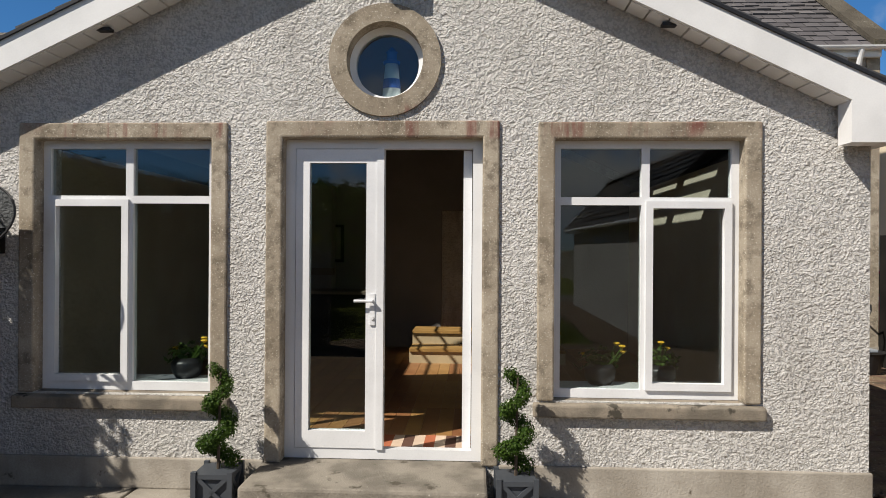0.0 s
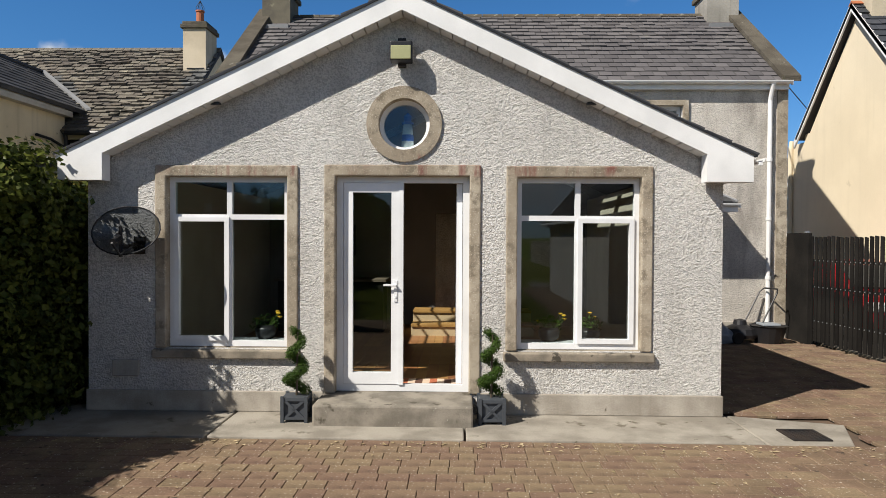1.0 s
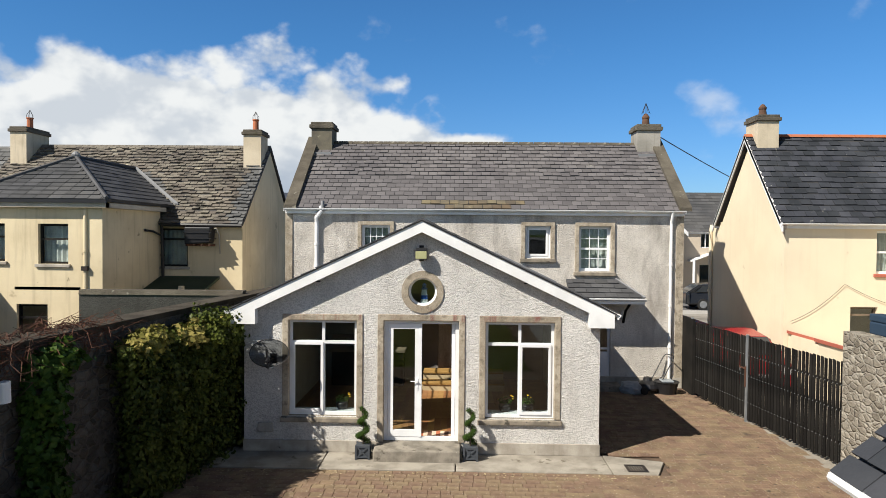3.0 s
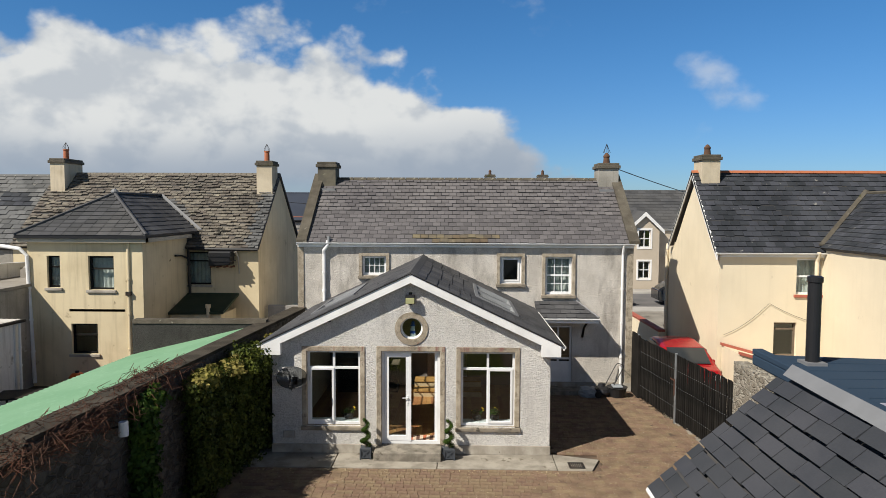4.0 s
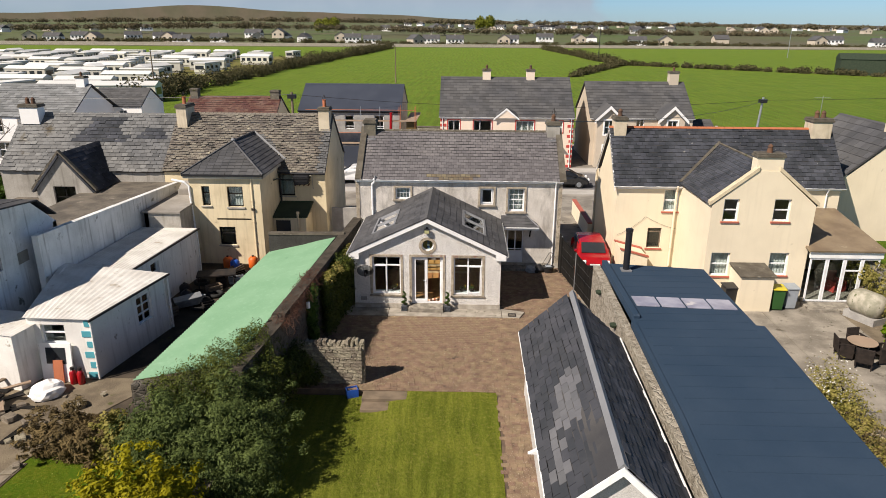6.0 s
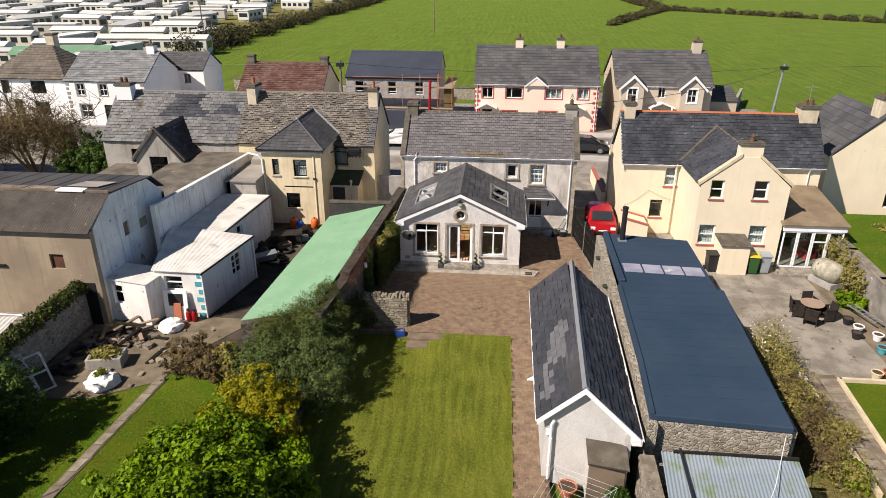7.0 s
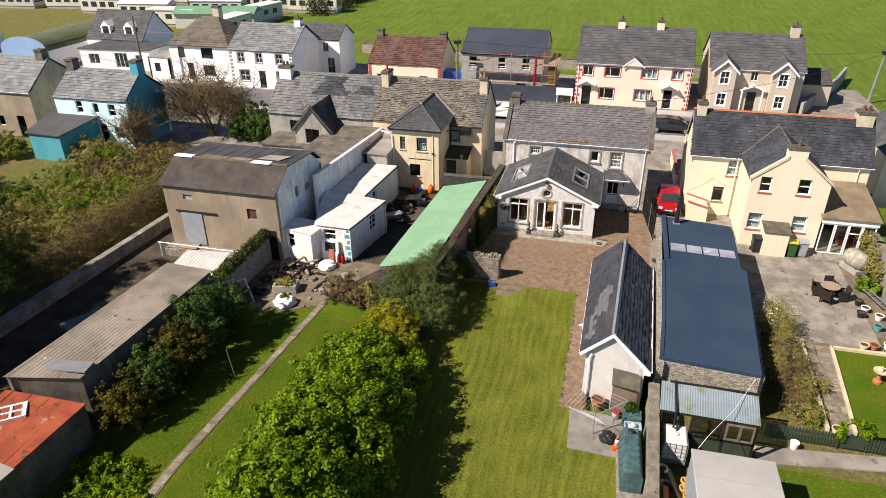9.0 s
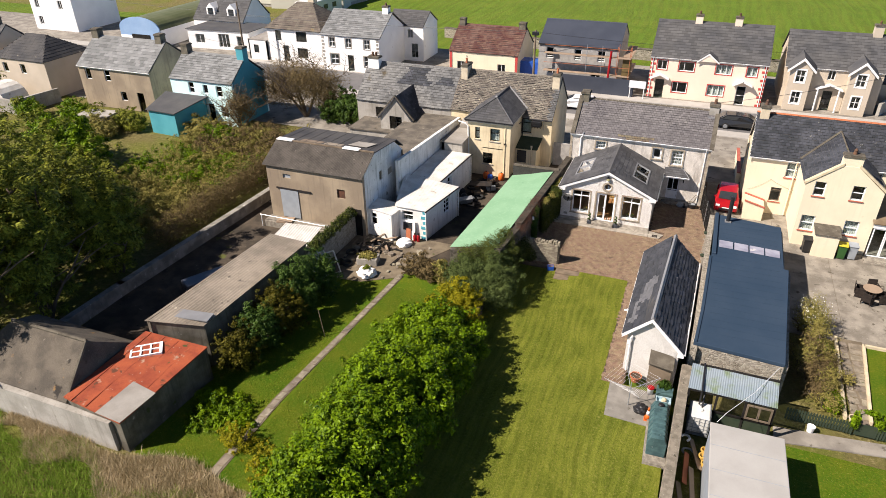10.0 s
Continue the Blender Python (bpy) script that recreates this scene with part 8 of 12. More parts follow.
for x, mt in ((-12.1, RED_TRIM), (-11.83, RED_TRIM)):
    t = thing("gas_cylinder", "red gas cylinder standing by the white shed", "gas cylinder", (x, -2.72, 0), group="gas cylinders")
    part("body", Geo().lathe([(0.10, 0), (0.125, 0.04), (0.125, 0.42), (0.08, 0.52), (0.04, 0.56)], (0, 0, 0), 14), CAR_RED, t, smooth=True)
    part("collar", Geo().lathe([(0.06, 0.54), (0.07, 0.56), (0.07, 0.64), (0.055, 0.64)], (0, 0, 0), 12), IRON, t)
rr = random.Random(12)
for k in range(46):
    x, y = rr.uniform(-15.8, -10.6), rr.uniform(-8.2, -3.2)
    ob = new("loose_stone", KINDS[k % 6])
    s = rr.uniform(0.12, 0.36)
    ob.matrix_basis = Matrix.Translation((x, y, s * 0.22)) @ Matrix.Rotation(rr.uniform(0, 6), 4, "Z") @ Matrix.Diagonal((s * 1.3, s, s * 0.6, 1))
    tagged(ob, "loose grey stone in the rubble", "stone", "rubble stones")
for k in range(9):
    solo("plank", Geo().box(-0.7, 0.7, -0.08, 0.08, 0, 0.05), (PALE_WOOD, WOOD, BLACK_WOOD)[k % 3], "old plank lying in the rubble", "plank", (rr.uniform(-15.6, -13.5), rr.uniform(-5.2, -3.4), 0.03 + 0.05 * k), rr.uniform(0, 180), "loose planks")
# scrap in the yard by the yellow house
scrap = (("barrel", BLACK, -11.0, 4.6), ("barrel", BLUE_PLASTIC, -10.2, 8.9), ("barrel", ORANGE, -10.7, 9.3), ("barrel", ORANGE, -9.4, 9.4), ("barrel", IRON, -11.4, 5.4))
for nm, mt, x, y in scrap:
    t = thing("drum", "small plastic drum standing in the yard", "drum", (x, y, 0), group="drums")
    part("body", Geo().lathe([(0.20, 0), (0.24, 0.05), (0.25, 0.25), (0.24, 0.5), (0.15, 0.6), (0.06, 0.62)], (0, 0, 0), 14), mt, t, smooth=True)
    part("cap", Geo().lathe([(0.06, 0.62), (0.06, 0.68), (0.0, 0.68)], (0, 0, 0), 10), BLACK, t)
tb = thing("work_table", "dark table piled with scrap in the yard", "table", (-10.3, 6.6, 0), 15)
part("top", Geo().box(-0.9, 0.9, -0.45, 0.45, 0.7, 0.75), IRON, tb)
for sx in (-1, 1):
    for sy in (-1, 1):
        part("leg", Geo().cyl((sx * 0.8, sy * 0.38, 0), (sx * 0.8, sy * 0.38, 0.7), 0.03), IRON, tb)
wb = thing("wheelbarrow", "grey upturned wheelbarrow in the yard", "wheelbarrow", (-10.7, 4.0, 0), 30)
part("tray", Geo().prism([(-0.6, -0.35, 0.5), (0.6, -0.35, 0.62), (0.45, -0.25, 0.2), (-0.45, -0.25, 0.15)], (0, 0.65, 0)), STEEL, wb, bevel=0.03)
part("wheel", Geo().cyl((0.8, -0.05, 0.2), (0.8, 0.05, 0.2), 0.2, n=18), RUBBER, wb)

# ---- slate shed beside the lawn ----
sh = thing("slate_shed", "grey rendered shed with a slate roof and white bargeboards", "shed", (5.0, -7.2, 0))
S = Matrix.Translation((-5.0, 7.2, 0))
L0, R0, T0 = Vector((3.42, -11.55, 2.30)), Vector((6.48, -12.25, 2.30)), Vector((4.78, -11.86, 3.76))
L1, R1, T1 = Vector((3.50, -2.55, 2.26)), Vector((6.72, -2.95, 2.30)), Vector((5.16, -2.70, 3.76))
patch = lambda u, v: (0.50 < u < 0.74 and 0.42 - 0.5 * (u - 0.5) < v < 0.80 - 0.5 * (u - 0.5)) or (0.70 < u < 0.92 and 0.15 < v < 0.42 and (u * 20 + v * 9) % 2 > 0.6) or (0.86 < u < 0.92 and 0.05 < v < 0.3)
for q, nm in (((L1, L0, T0, T1), 1), ((R0, R1, T1, T0), 2)):
    q = [S @ v for v in q]
    rf = part("roof", slab(Geo(), [v - Vector((0, 0, 0.06)) for v in q], 0.05), FELT, sh)
    slates(rf, *q, 0.42, 0.21, SLATE_SHED if nm == 1 else SLATE_BLUE, seed=60 + nm, alt=(patch, SLATE_SHED_2) if nm == 1 else None, rough=0.3 if nm == 1 else 1.2)
part("ridge_capping", Geo().prism([S @ (T0 + Vector((-0.11, -0.02, -0.02))), S @ (T0 + Vector((0, -0.02, 0.11))), S @ (T0 + Vector((0.11, -0.02, -0.02)))], T1 - T0 + Vector((0, 0.04, 0))), LEAD, sh, "grey lead-coloured ridge")
wa = [Vector((3.70, -11.45, 0)), Vector((6.28, -12.0, 0)), Vector((6.5, -3.0, 0)), Vector((3.75, -2.68, 0))]
for k in range(4):
    a, b = wa[k], wa[(k + 1) % 4]
    ln = (b - a).length
    m = S @ place(a.x, a.y, 0, b.x - a.x, b.y - a.y)
    if k == 0:
        out = [(0, -0.2), (ln, -0.2), (ln, 2.3), (1.06, 3.55), (0, 2.3)]
    elif k == 2:
        out = [(0, -0.2), (ln, -0.2), (ln, 2.3), (1.3, 3.5), (0, 2.3)]
    else:
        out = rect(0, ln, -0.2, 2.28)
    part("wall", wall_geo(Geo(), m, out, [], 0.22), DASH_SHED, sh)
for a, b in ((L0, T0), (R0, T0)):
    part("barge_board", Geo().prism([S @ (a + Vector((0, -0.06, 0.02))), S @ (b + Vector((0, -0.06, 0.02))), S @ (b + Vector((0, -0.06, -0.17))), S @ (a + Vector((0, -0.06, -0.17)))], (0.01, 0.05, 0)), FASCIA, sh, "white barge board")
part("box_end", Geo().box(6.22, 6.52, -12.30, -12.05, 2.10, 2.30).moved(S), FASCIA, sh)
for a, b, o_ in ((L1, L0, 0.0), (R0, R1, 0.07)):
    part("gutter", Geo().cyl(S @ (a + Vector((o_, 0, -0.04))), S @ (b + Vector((o_, 0, -0.04))), 0.045, n=8), FASCIA, sh)
part("notch_trim", Geo().prism([S @ Vector(p) for p in ((3.2, -9.2, 2.12), (3.72, -9.2, 2.12), (3.72, -9.2, 2.42))], (0, 0.1, 0)), FASCIA, sh)
downpipe(sh, [S @ Vector(p) for p in ((3.95, -11.62, 2.35), (3.88, -11.62, 2.2), (3.88, -11.62, 0.05))], FASCIA, 0.045)
part("meter_box", Geo().box(3.72, 3.86, -11.58, -11.5, 1.75, 1.95).moved(S), FASCIA, sh)
part("door_hood", slab(Geo(), [S @ Vector(p) for p in ((4.95, -12.55, 1.55), (6.15, -12.75, 1.55), (6.15, -11.95, 1.85), (4.95, -11.75, 1.85))], 0.08), COPING, sh, "grey felted hood over a low store")
part("store_door", Geo().box(5.0, 6.1, -12.5, -12.42, 0.0, 1.5).moved(S), WOOD, sh, "weathered plank door", bevel=0.01)
part("store_wall", Geo().box(5.0, 5.08, -12.42, -11.8, 0.0, 1.6).box(6.02, 6.1, -12.42, -11.9, 0.0, 1.6).moved(S), DASH_SHED, sh)

# concrete pad with its things
sheet("ground_pad", [(3.25, -12.75), (5.7, -12.9), (5.75, -15.35), (3.35, -15.25)], 0.02, CONC_PAD, "concrete pad by the shed gable", t=0.1)
pot = thing("plant_pot", "terracotta pot of dark soil by the shed", "plant pot", (4.45, -12.25, 0.02))
part("pot", Geo().lathe([(0.20, 0), (0.27, 0.28), (0.30, 0.28), (0.31, 0.36), (0.27, 0.36), (0.26, 0.30)], (0, 0, 0), 20), TERRACOTTA, pot)
part("soil", Geo().cyl((0, 0, 0.29), (0, 0, 0.32), 0.26, n=18), SOIL, pot)
bk = thing("bucket", "white bucket with a red lid", "bucket", (5.28, -12.95, 0.02))
part("body", Geo().lathe([(0.14, 0), (0.17, 0.36), (0.175, 0.37)], (0, 0, 0), 16), UPVC, bk, smooth=True)
part("lid", Geo().lathe([(0.18, 0.36), (0.18, 0.41), (0.16, 0.42)], (0, 0, 0), 16), CAR_RED, bk, "red lid")
cn = thing("traffic_cone", "orange and white traffic cone", "traffic cone", (5.36, -14.85, 0.02))
part("base", Geo().box(-0.17, 0.17, -0.17, 0.17, 0, 0.035), ORANGE, cn, bevel=0.01)
part("cone", Geo().lathe([(0.15, 0.035), (0.10, 0.34), (0.095, 0.34)], (0, 0, 0), 16), ORANGE, cn, smooth=True)
part("sleeve", Geo().lathe([(0.104, 0.33), (0.065, 0.56), (0.06, 0.56)], (0, 0, 0), 16), UPVC, cn, "white reflective sleeve", smooth=True)
part("tip", Geo().lathe([(0.066, 0.555), (0.035, 0.74), (0.02, 0.74)], (0, 0, 0), 16), ORANGE, cn, smooth=True)
bag(5.0, -14.35, 0.36, 9, BLACK, "black plastic sack on the concrete pad")
dr = thing("rotary_dryer", "folded-out rotary clothes dryer with thin lines", "clothes dryer", (4.35, -14.2, 0.02), 20)
part("pole", Geo().cyl((0, 0, 0), (0, 0, 1.5), 0.022), STEEL, dr)
tips = []
for k in range(4):
    a = k * math.pi / 2
    tip = Vector((1.35 * math.cos(a), 1.35 * math.sin(a), 1.75))
    tips.append(tip)
    part("arm", Geo().cyl((0, 0, 1.05), tip, 0.012), STEEL, dr)
for j in range(1, 7):
    f = 0.25 + 0.75 * j / 6
    g = Geo()
    for k in range(4):
        p, q = tips[k], tips[(k + 1) % 4]
        b = Vector((0, 0, 1.05))
        g.cyl(b + (p - b) * f, b + (q - b) * f, 0.003, n=4, caps=False)
    part("line", g, UPVC, dr)
tk = thing("oil_tank", "dark green ribbed plastic oil tank", "oil tank", (5.88, -15.95, 0.0), 2)
part("base", Geo().box(-0.5, 0.48, -1.75, 1.5, -0.05, 0.14), STEP, tk)
part("shell", Geo().prism([(-0.37, -1.25, 0.16), (0.37, -1.25, 0.16), (0.39, -1.25, 0.9), (0.26, -1.25, 1.18), (-0.26, -1.25, 1.18), (-0.39, -1.25, 0.9)], (0, 2.5, 0)), TANK_GREEN, tk, bevel=0.04)
for k in range(8):
    y = -1.27 + k * 0.325
    part("rib", Geo().prism([(-0.41, y, 0.14), (0.41, y, 0.14), (0.43, y, 0.91), (0.29, y, 1.23), (-0.29, y, 1.23), (-0.43, y, 0.91)], (0, 0.20, 0)), TANK_GREEN, tk, bevel=0.03)
part("cap", Geo().lathe([(0.13, 1.2), (0.13, 1.28), (0.09, 1.31)], (0, 0.95, 0), 14), BLACK, tk)
solo("garden_junk_box", Geo().box(-0.4, 0.4, -0.3, 0.3, 0, 0.55), TANK_GREEN, "green crate of garden hose and tools", "crate", (5.95, -13.1, 0.02), bevel=0.03)
ct_ = thing("crate", "pale blue crate of stones on the oil tank end", "crate", (5.92, -14.45, 0.0), 4)
part("stand", Geo().box(-0.36, 0.36, -0.2, 0.2, 0.0, 0.95), WOOD, ct_)
part("tray", Geo().box(-0.34, 0.34, -0.2, 0.2, 0.95, 0.98).box(-0.34, -0.31, -0.2, 0.2, 0.98, 1.12).box(0.31, 0.34, -0.2, 0.2, 0.98, 1.12).box(-0.31, 0.31, -0.2, -0.17, 0.98, 1.12).box(-0.31, 0.31, 0.17, 0.2, 0.98, 1.12), PALE_BLUE, ct_)
part("stone", Geo().lathe([(0.05, 0.98), (0.13, 1.03), (0.11, 1.16), (0.03, 1.22)], (0.03, 0, 0), 9), CREAM_STONE, ct_)
leaves("hose_tangle", [(5.9, -12.8, 0.65, 0.3, 0.3, 0.12)], 160, 0.09, LEAF_BOX, None, 8, long=3.0)
tagged(bpy.data.objects["hose_tangle"], "green tangle of netting and hose", "netting")

# ---- blue flat-roofed building and what stands before it ----
bl = block("flat_roofed_building", "long stone building with a blue-grey membrane roof", [(7.45, 3.35), (6.95, -11.25), (11.0, -11.6), (11.55, -2.7), (11.25, -2.65), (11.35, 2.75)][::-1], 2.42, RUBBLE, BLUE_ROOF, 0.0, category="building", t=0.02)
bo = bl.location
outl = [(7.40, 3.45), (7.37, -2.30), (7.24, -2.45), (7.06, -8.3), (6.86, -11.45), (11.02, -11.75), (11.62, -2.62), (11.36, -2.56), (11.44, 2.85)]
bpy.data.objects.remove([o for o in bl.children if o.name.startswith("roof")][0])
part("roof", Geo().prism([(x - bo.x, y - bo.y, 2.44) for x, y in outl], (0, 0, 0.22)), BLUE_ROOF, bl, "blue-grey membrane roof with a folded edge", bevel=0.03)
part("upstand", Geo().prism([(7.37 - bo.x, -2.2 - bo.y, 2.66), (7.40 - bo.x, 3.45 - bo.y, 2.66), (7.62 - bo.x, 3.45 - bo.y, 2.66), (7.60 - bo.x, -2.2 - bo.y, 2.66)], (0, 0, 0.12)), BLUE_ROOF, bl, bevel=0.02)
part("upstand", Geo().prism([(x - bo.x, y - bo.y, 2.66) for x, y in ((7.24, -2.5), (7.06, -8.3), (6.86, -11.45), (7.0, -11.45), (7.2, -8.3), (7.38, -2.5))], (0, 0, 0.05)), BLUE_ROOF, bl)
for k in range(4):
    x = 7.75 + k * 0.88
    part("rooflight", Geo().prism([(x - bo.x, -1.15 - bo.y - 0.06 * k, 2.665), (x + 0.80 - bo.x, -1.2 - bo.y - 0.06 * k, 2.665), (x + 0.80 - bo.x, -0.35 - bo.y - 0.06 * k, 2.665), (x - bo.x, -0.30 - bo.y - 0.06 * k, 2.665)], (0, 0, 0.05)), ROOFLIGHT, bl, "milky plastic rooflight", bevel=0.01)
for k in range(22):
    y = 2.6 - k * 0.62
    if -1.6 < y < -0.1:
        continue
    part("roof_seam", Geo().box(7.5 - bo.x, 11.2 - bo.x, y - bo.y - 0.012, y - bo.y + 0.012, 2.655, 2.668), BLUE_ROOF, bl)
fl = part("flue", Geo().lathe([(0.13, 2.6), (0.13, 4.3), (0.15, 4.32), (0.15, 4.42), (0.10, 4.44)], (8.2 - bo.x, 2.55 - bo.y, 0), 18), BLACK, bl, "tall black metal flue", smooth=False)
part("flue_base", Geo().box(8.0 - bo.x, 8.4 - bo.x, 2.35 - bo.y, 2.75 - bo.y, 2.66, 2.72), LEAD, bl)
stone_face(bl, -0.05, 4.05, 0.9, 2.42, 0.0, 0.19, 9, Matrix.Translation((6.95 - bo.x, -11.27 - bo.y, 0)) @ Matrix.Rotation(radians(-4.9), 4, "Z"), limit=150)
solo("hanging_basket", Geo().lathe([(0.02, 0), (0.13, 0.06), (0.17, 0.16), (0.15, 0.17)], (0, 0, 0), 12), GREEN_WOOD, "small dark green hanging basket on the stone wall", "hanging basket", (7.0, 1.6, 1.95))
solo("hanging_basket", Geo().lathe([(0.02, 0), (0.13, 0.06), (0.17, 0.16), (0.15, 0.17)], (0, 0, 0), 12), GREEN_WOOD, "small dark green hanging basket on the stone wall", "hanging basket", (6.92, -1.5, 1.95))

gh = thing("lean_to_greenhouse", "lean-to with ribbed clear sheets and a dark frame", "greenhouse", (8.85, -13.5, 0))
G = Matrix.Translation((-8.85, 13.5, 0))
part("roof", corrugated(*[G @ Vector(p) for p in ((6.88, -14.25, 2.02), (10.72, -14.30, 2.02), (10.78, -12.85, 2.34), (6.95, -12.75, 2.34))], 0.10, 0.008), POLYCARB, gh, "ribbed clear plastic roof")
for x in (6.95, 8.2, 9.45, 10.65):
    part("post", Geo().box(x - 0.05, x + 0.05, -14.25, -14.15, 0.0, 2.0).moved(G), BLACK_WOOD, gh)
part("rail", Geo().box(6.9, 10.7, -14.26, -14.16, 1.9, 2.0).moved(G), BLACK_WOOD, gh)
part("rail", Geo().box(6.9, 10.7, -14.25, -14.17, 0.85, 0.95).moved(G), BLACK_WOOD, gh)
part("apron_board", Geo().box(8.2, 10.65, -14.22, -14.18, 0.1, 0.85).moved(G), GREEN_WOOD, gh)
part("back_beam", Geo().box(7.3, 10.8, -12.80, -12.72, 2.3, 2.4).moved(G), BLACK_WOOD, gh)
part("drain_pipe", Geo().tube([G @ Vector(p) for p in ((7.5, -12.7, 2.42), (7.5, -14.35, 2.12), (7.5, -14.38, 1.3))], 0.045, 8), BLACK, gh)
part("window_frame", wall_geo(Geo(), G @ place(9.5, -14.3, 0, 1, 0), rect(0, 1.1, 1.0, 1.85), [rect(0.08, 0.5, 1.08, 1.77), rect(0.6, 1.02, 1.08, 1.77)], 0.05), WOOD, gh)
ib = thing("ibc_tank", "white plastic bulk tank in a steel cage", "water tank", (7.60, -14.65, 0.12))
part("tank", Geo().box(-0.45, 0.45, -0.55, 0.55, 0.14, 1.08), IBC_WHITE, ib, bevel=0.06)
part("lid", Geo().lathe([(0.12, 1.07), (0.12, 1.13), (0.08, 1.14)], (0, 0, 0), 14), IBC_WHITE, ib)
part("pallet", Geo().box(-0.48, 0.48, -0.58, 0.58, 0.0, 0.13), STEEL, ib)
part("inlet_pipe", Geo().tube([(0.1, 1.1, 2.0), (0.08, 0.85, 1.85), (0.05, 0.35, 1.3), (0.05, 0.2, 1.06)], 0.04, 8), BLACK, ib, "black rainwater pipe into the tank")
for k in range(5):
    z = 0.25 + k * 0.2
    part("cage_hoop", Geo().tube([(-0.47, -0.57, z), (0.47, -0.57, z), (0.47, 0.57, z), (-0.47, 0.57, z), (-0.47, -0.57, z)], 0.010, 6), STEEL, ib)
for k in range(5):
    for s in (-1, 1):
        part("cage_bar", Geo().cyl((-0.47 + k * 0.235, s * 0.575, 0.13), (-0.47 + k * 0.235, s * 0.575, 1.08), 0.010, n=6), STEEL, ib)
        part("cage_bar", Geo().cyl((s * 0.475, -0.57 + k * 0.285, 0.13), (s * 0.475, -0.57 + k * 0.285, 1.08), 0.010, n=6), STEEL, ib)
cb = thing("cabin", "pale grey flat-roofed metal cabin", "cabin", (9.45, -19.6, 0), 1)
part("body", Geo().box(-1.45, 1.40, -3.1, 3.05, -0.1, 2.2), GREY_BIN, cb)
part("roof", Geo().box(-1.5, 1.45, -3.15, 3.1, 2.2, 2.32), GREY_CABIN, cb, "pale grey sheeted roof", bevel=0.03)
for k in range(4):
    part("seam", Geo().box(-1.48, 1.43, -2.3 + k * 1.35, -2.28 + k * 1.35, 2.32, 2.328), GREY_BIN, cb)
solo("cable", Geo().tube([(10.9, -11.6, 2.4), (9.7, -14.0, 2.4), (8.5, -16.0, 2.55), (8.15, -16.5, 2.34)], 0.012, 6), UPVC, "white cable slung across to the cabin", "cable")
for k, (x, y, mt, lb) in enumerate(((7.25, -17.6, TERRACOTTA, "rusty brown boards leaning in the gap"), (7.55, -18.4, PALE_WOOD, "pale boards leaning in the gap"), (7.15, -19.4, WOOD, "old planks leaning in the gap"), (7.6, -16.6, PALE_WOOD, "pale offcut boards in the gap"))):
    solo("board", Geo().box(-0.12, 0.12, -0.9, 0.9, 0, 0.04, Matrix.Rotation(0.5, 4, "Y")), mt, lb, "board", (x, y, 0.3), 5 * k)
for x, y, rz in ((7.98, -16.35, 0), (7.90, -16.75, 40), (8.02, -17.15, 10)):
    solo("clay_pot", Geo().lathe([(0.12, 0), (0.14, 0.05), (0.11, 0.12), (0.12, 0.38), (0.17, 0.42), (0.17, 0.50), (0.12, 0.50), (0.10, 0.2)], (0, 0, 0), 12), CLAY_YELLOW, "yellow clay chimney pot standing in the gap", "chimney pot", (x, y, -0.02), rz, "clay pots")
solo("duct", Geo().tube([(7.05 + 0.22 * math.cos(a), -16.2 + 0.35 * math.sin(a), 0.75 - 0.12 * a) for a in (k * 0.3 for k in range(-3, 8))], 0.055, 10), UPVC, "bent length of white plastic duct", "duct")
solo("hose", Geo().tube([(7.35 + 0.28 * math.cos(a / 3), -16.5 + 0.28 * math.sin(a / 3), 0.05 + 0.02 * a) for a in range(0, 14)], 0.05, 8), GREY_BIN, "coil of thick grey hose", "hose")

# ---- black slatted fence ----
fe = thing("fence", "black stained slatted fence with a steel post", "fence", (6.62, 9.4, 0))
fa, fb = Vector((6.62, 9.4, 0)), Vector((7.42, 3.6, 0))
d = (fb - fa)
n = 56
rf_ = random.Random(77)
slats_ = [mesh_of("slat", Geo().prism([(0, -0.011, lo), (wd_, -0.011, lo), (wd_ + sk_, -0.011, hi - 0.012), (sk_ + 0.01, -0.011, hi)], (0, 0.022, 0)), BLACK_WOOD) for lo, hi, wd_, sk_ in ((0.05, 1.865, 0.074, 0.0), (0.07, 1.855, 0.078, 0.004), (0.03, 1.87, 0.072, -0.004), (0.09, 1.86, 0.076, 0.003), (0.05, 1.85, 0.070, -0.003))]
ang = math.atan2(d.y, d.x)
for k in range(n):
    ob = new("slat", slats_[rf_.randrange(5)])
    ob.parent = fe
    ob.matrix_basis = Matrix.Translation(d * (k / n)) @ Matrix.Rotation(ang, 4, "Z")
for z in (0.42, 1.0, 1.45):
    part("rail", Geo().box(0, d.length, 0.013, 0.045, z - 0.022, z + 0.022, Matrix.Rotation(ang, 4, "Z")), BLACK_WOOD, fe)
    g = Geo()
    for k in range(n):
        p = d * ((k + 0.3) / n)
        g.box(p.x - 0.016, p.x - 0.006, p.y - 0.008, p.y + 0.008, z - 0.008, z + 0.008)
    part("nail_row", g, STEEL, fe, "pale nail heads along the rail", kind="stuff")
for f, top in ((0.0, 1.95), (0.42, 1.89), (0.99, 1.88)):
    p = d * f
    part("post", Geo().box(p.x - 0.028, p.x + 0.028, p.y - 0.028, p.y + 0.028, -0.1, top), STEEL if f < 0.9 else BLACK_WOOD, fe)
p = d * 0.42
part("hinge", Geo().box(p.x - 0.05, p.x - 0.03, p.y - 0.03, p.y + 0.42, 1.13, 1.16).box(p.x - 0.045, p.x - 0.028, p.y - 0.025, p.y + 0.025, 0.75, 1.2), CREEPER, fe, "rusty iron gate hinge")
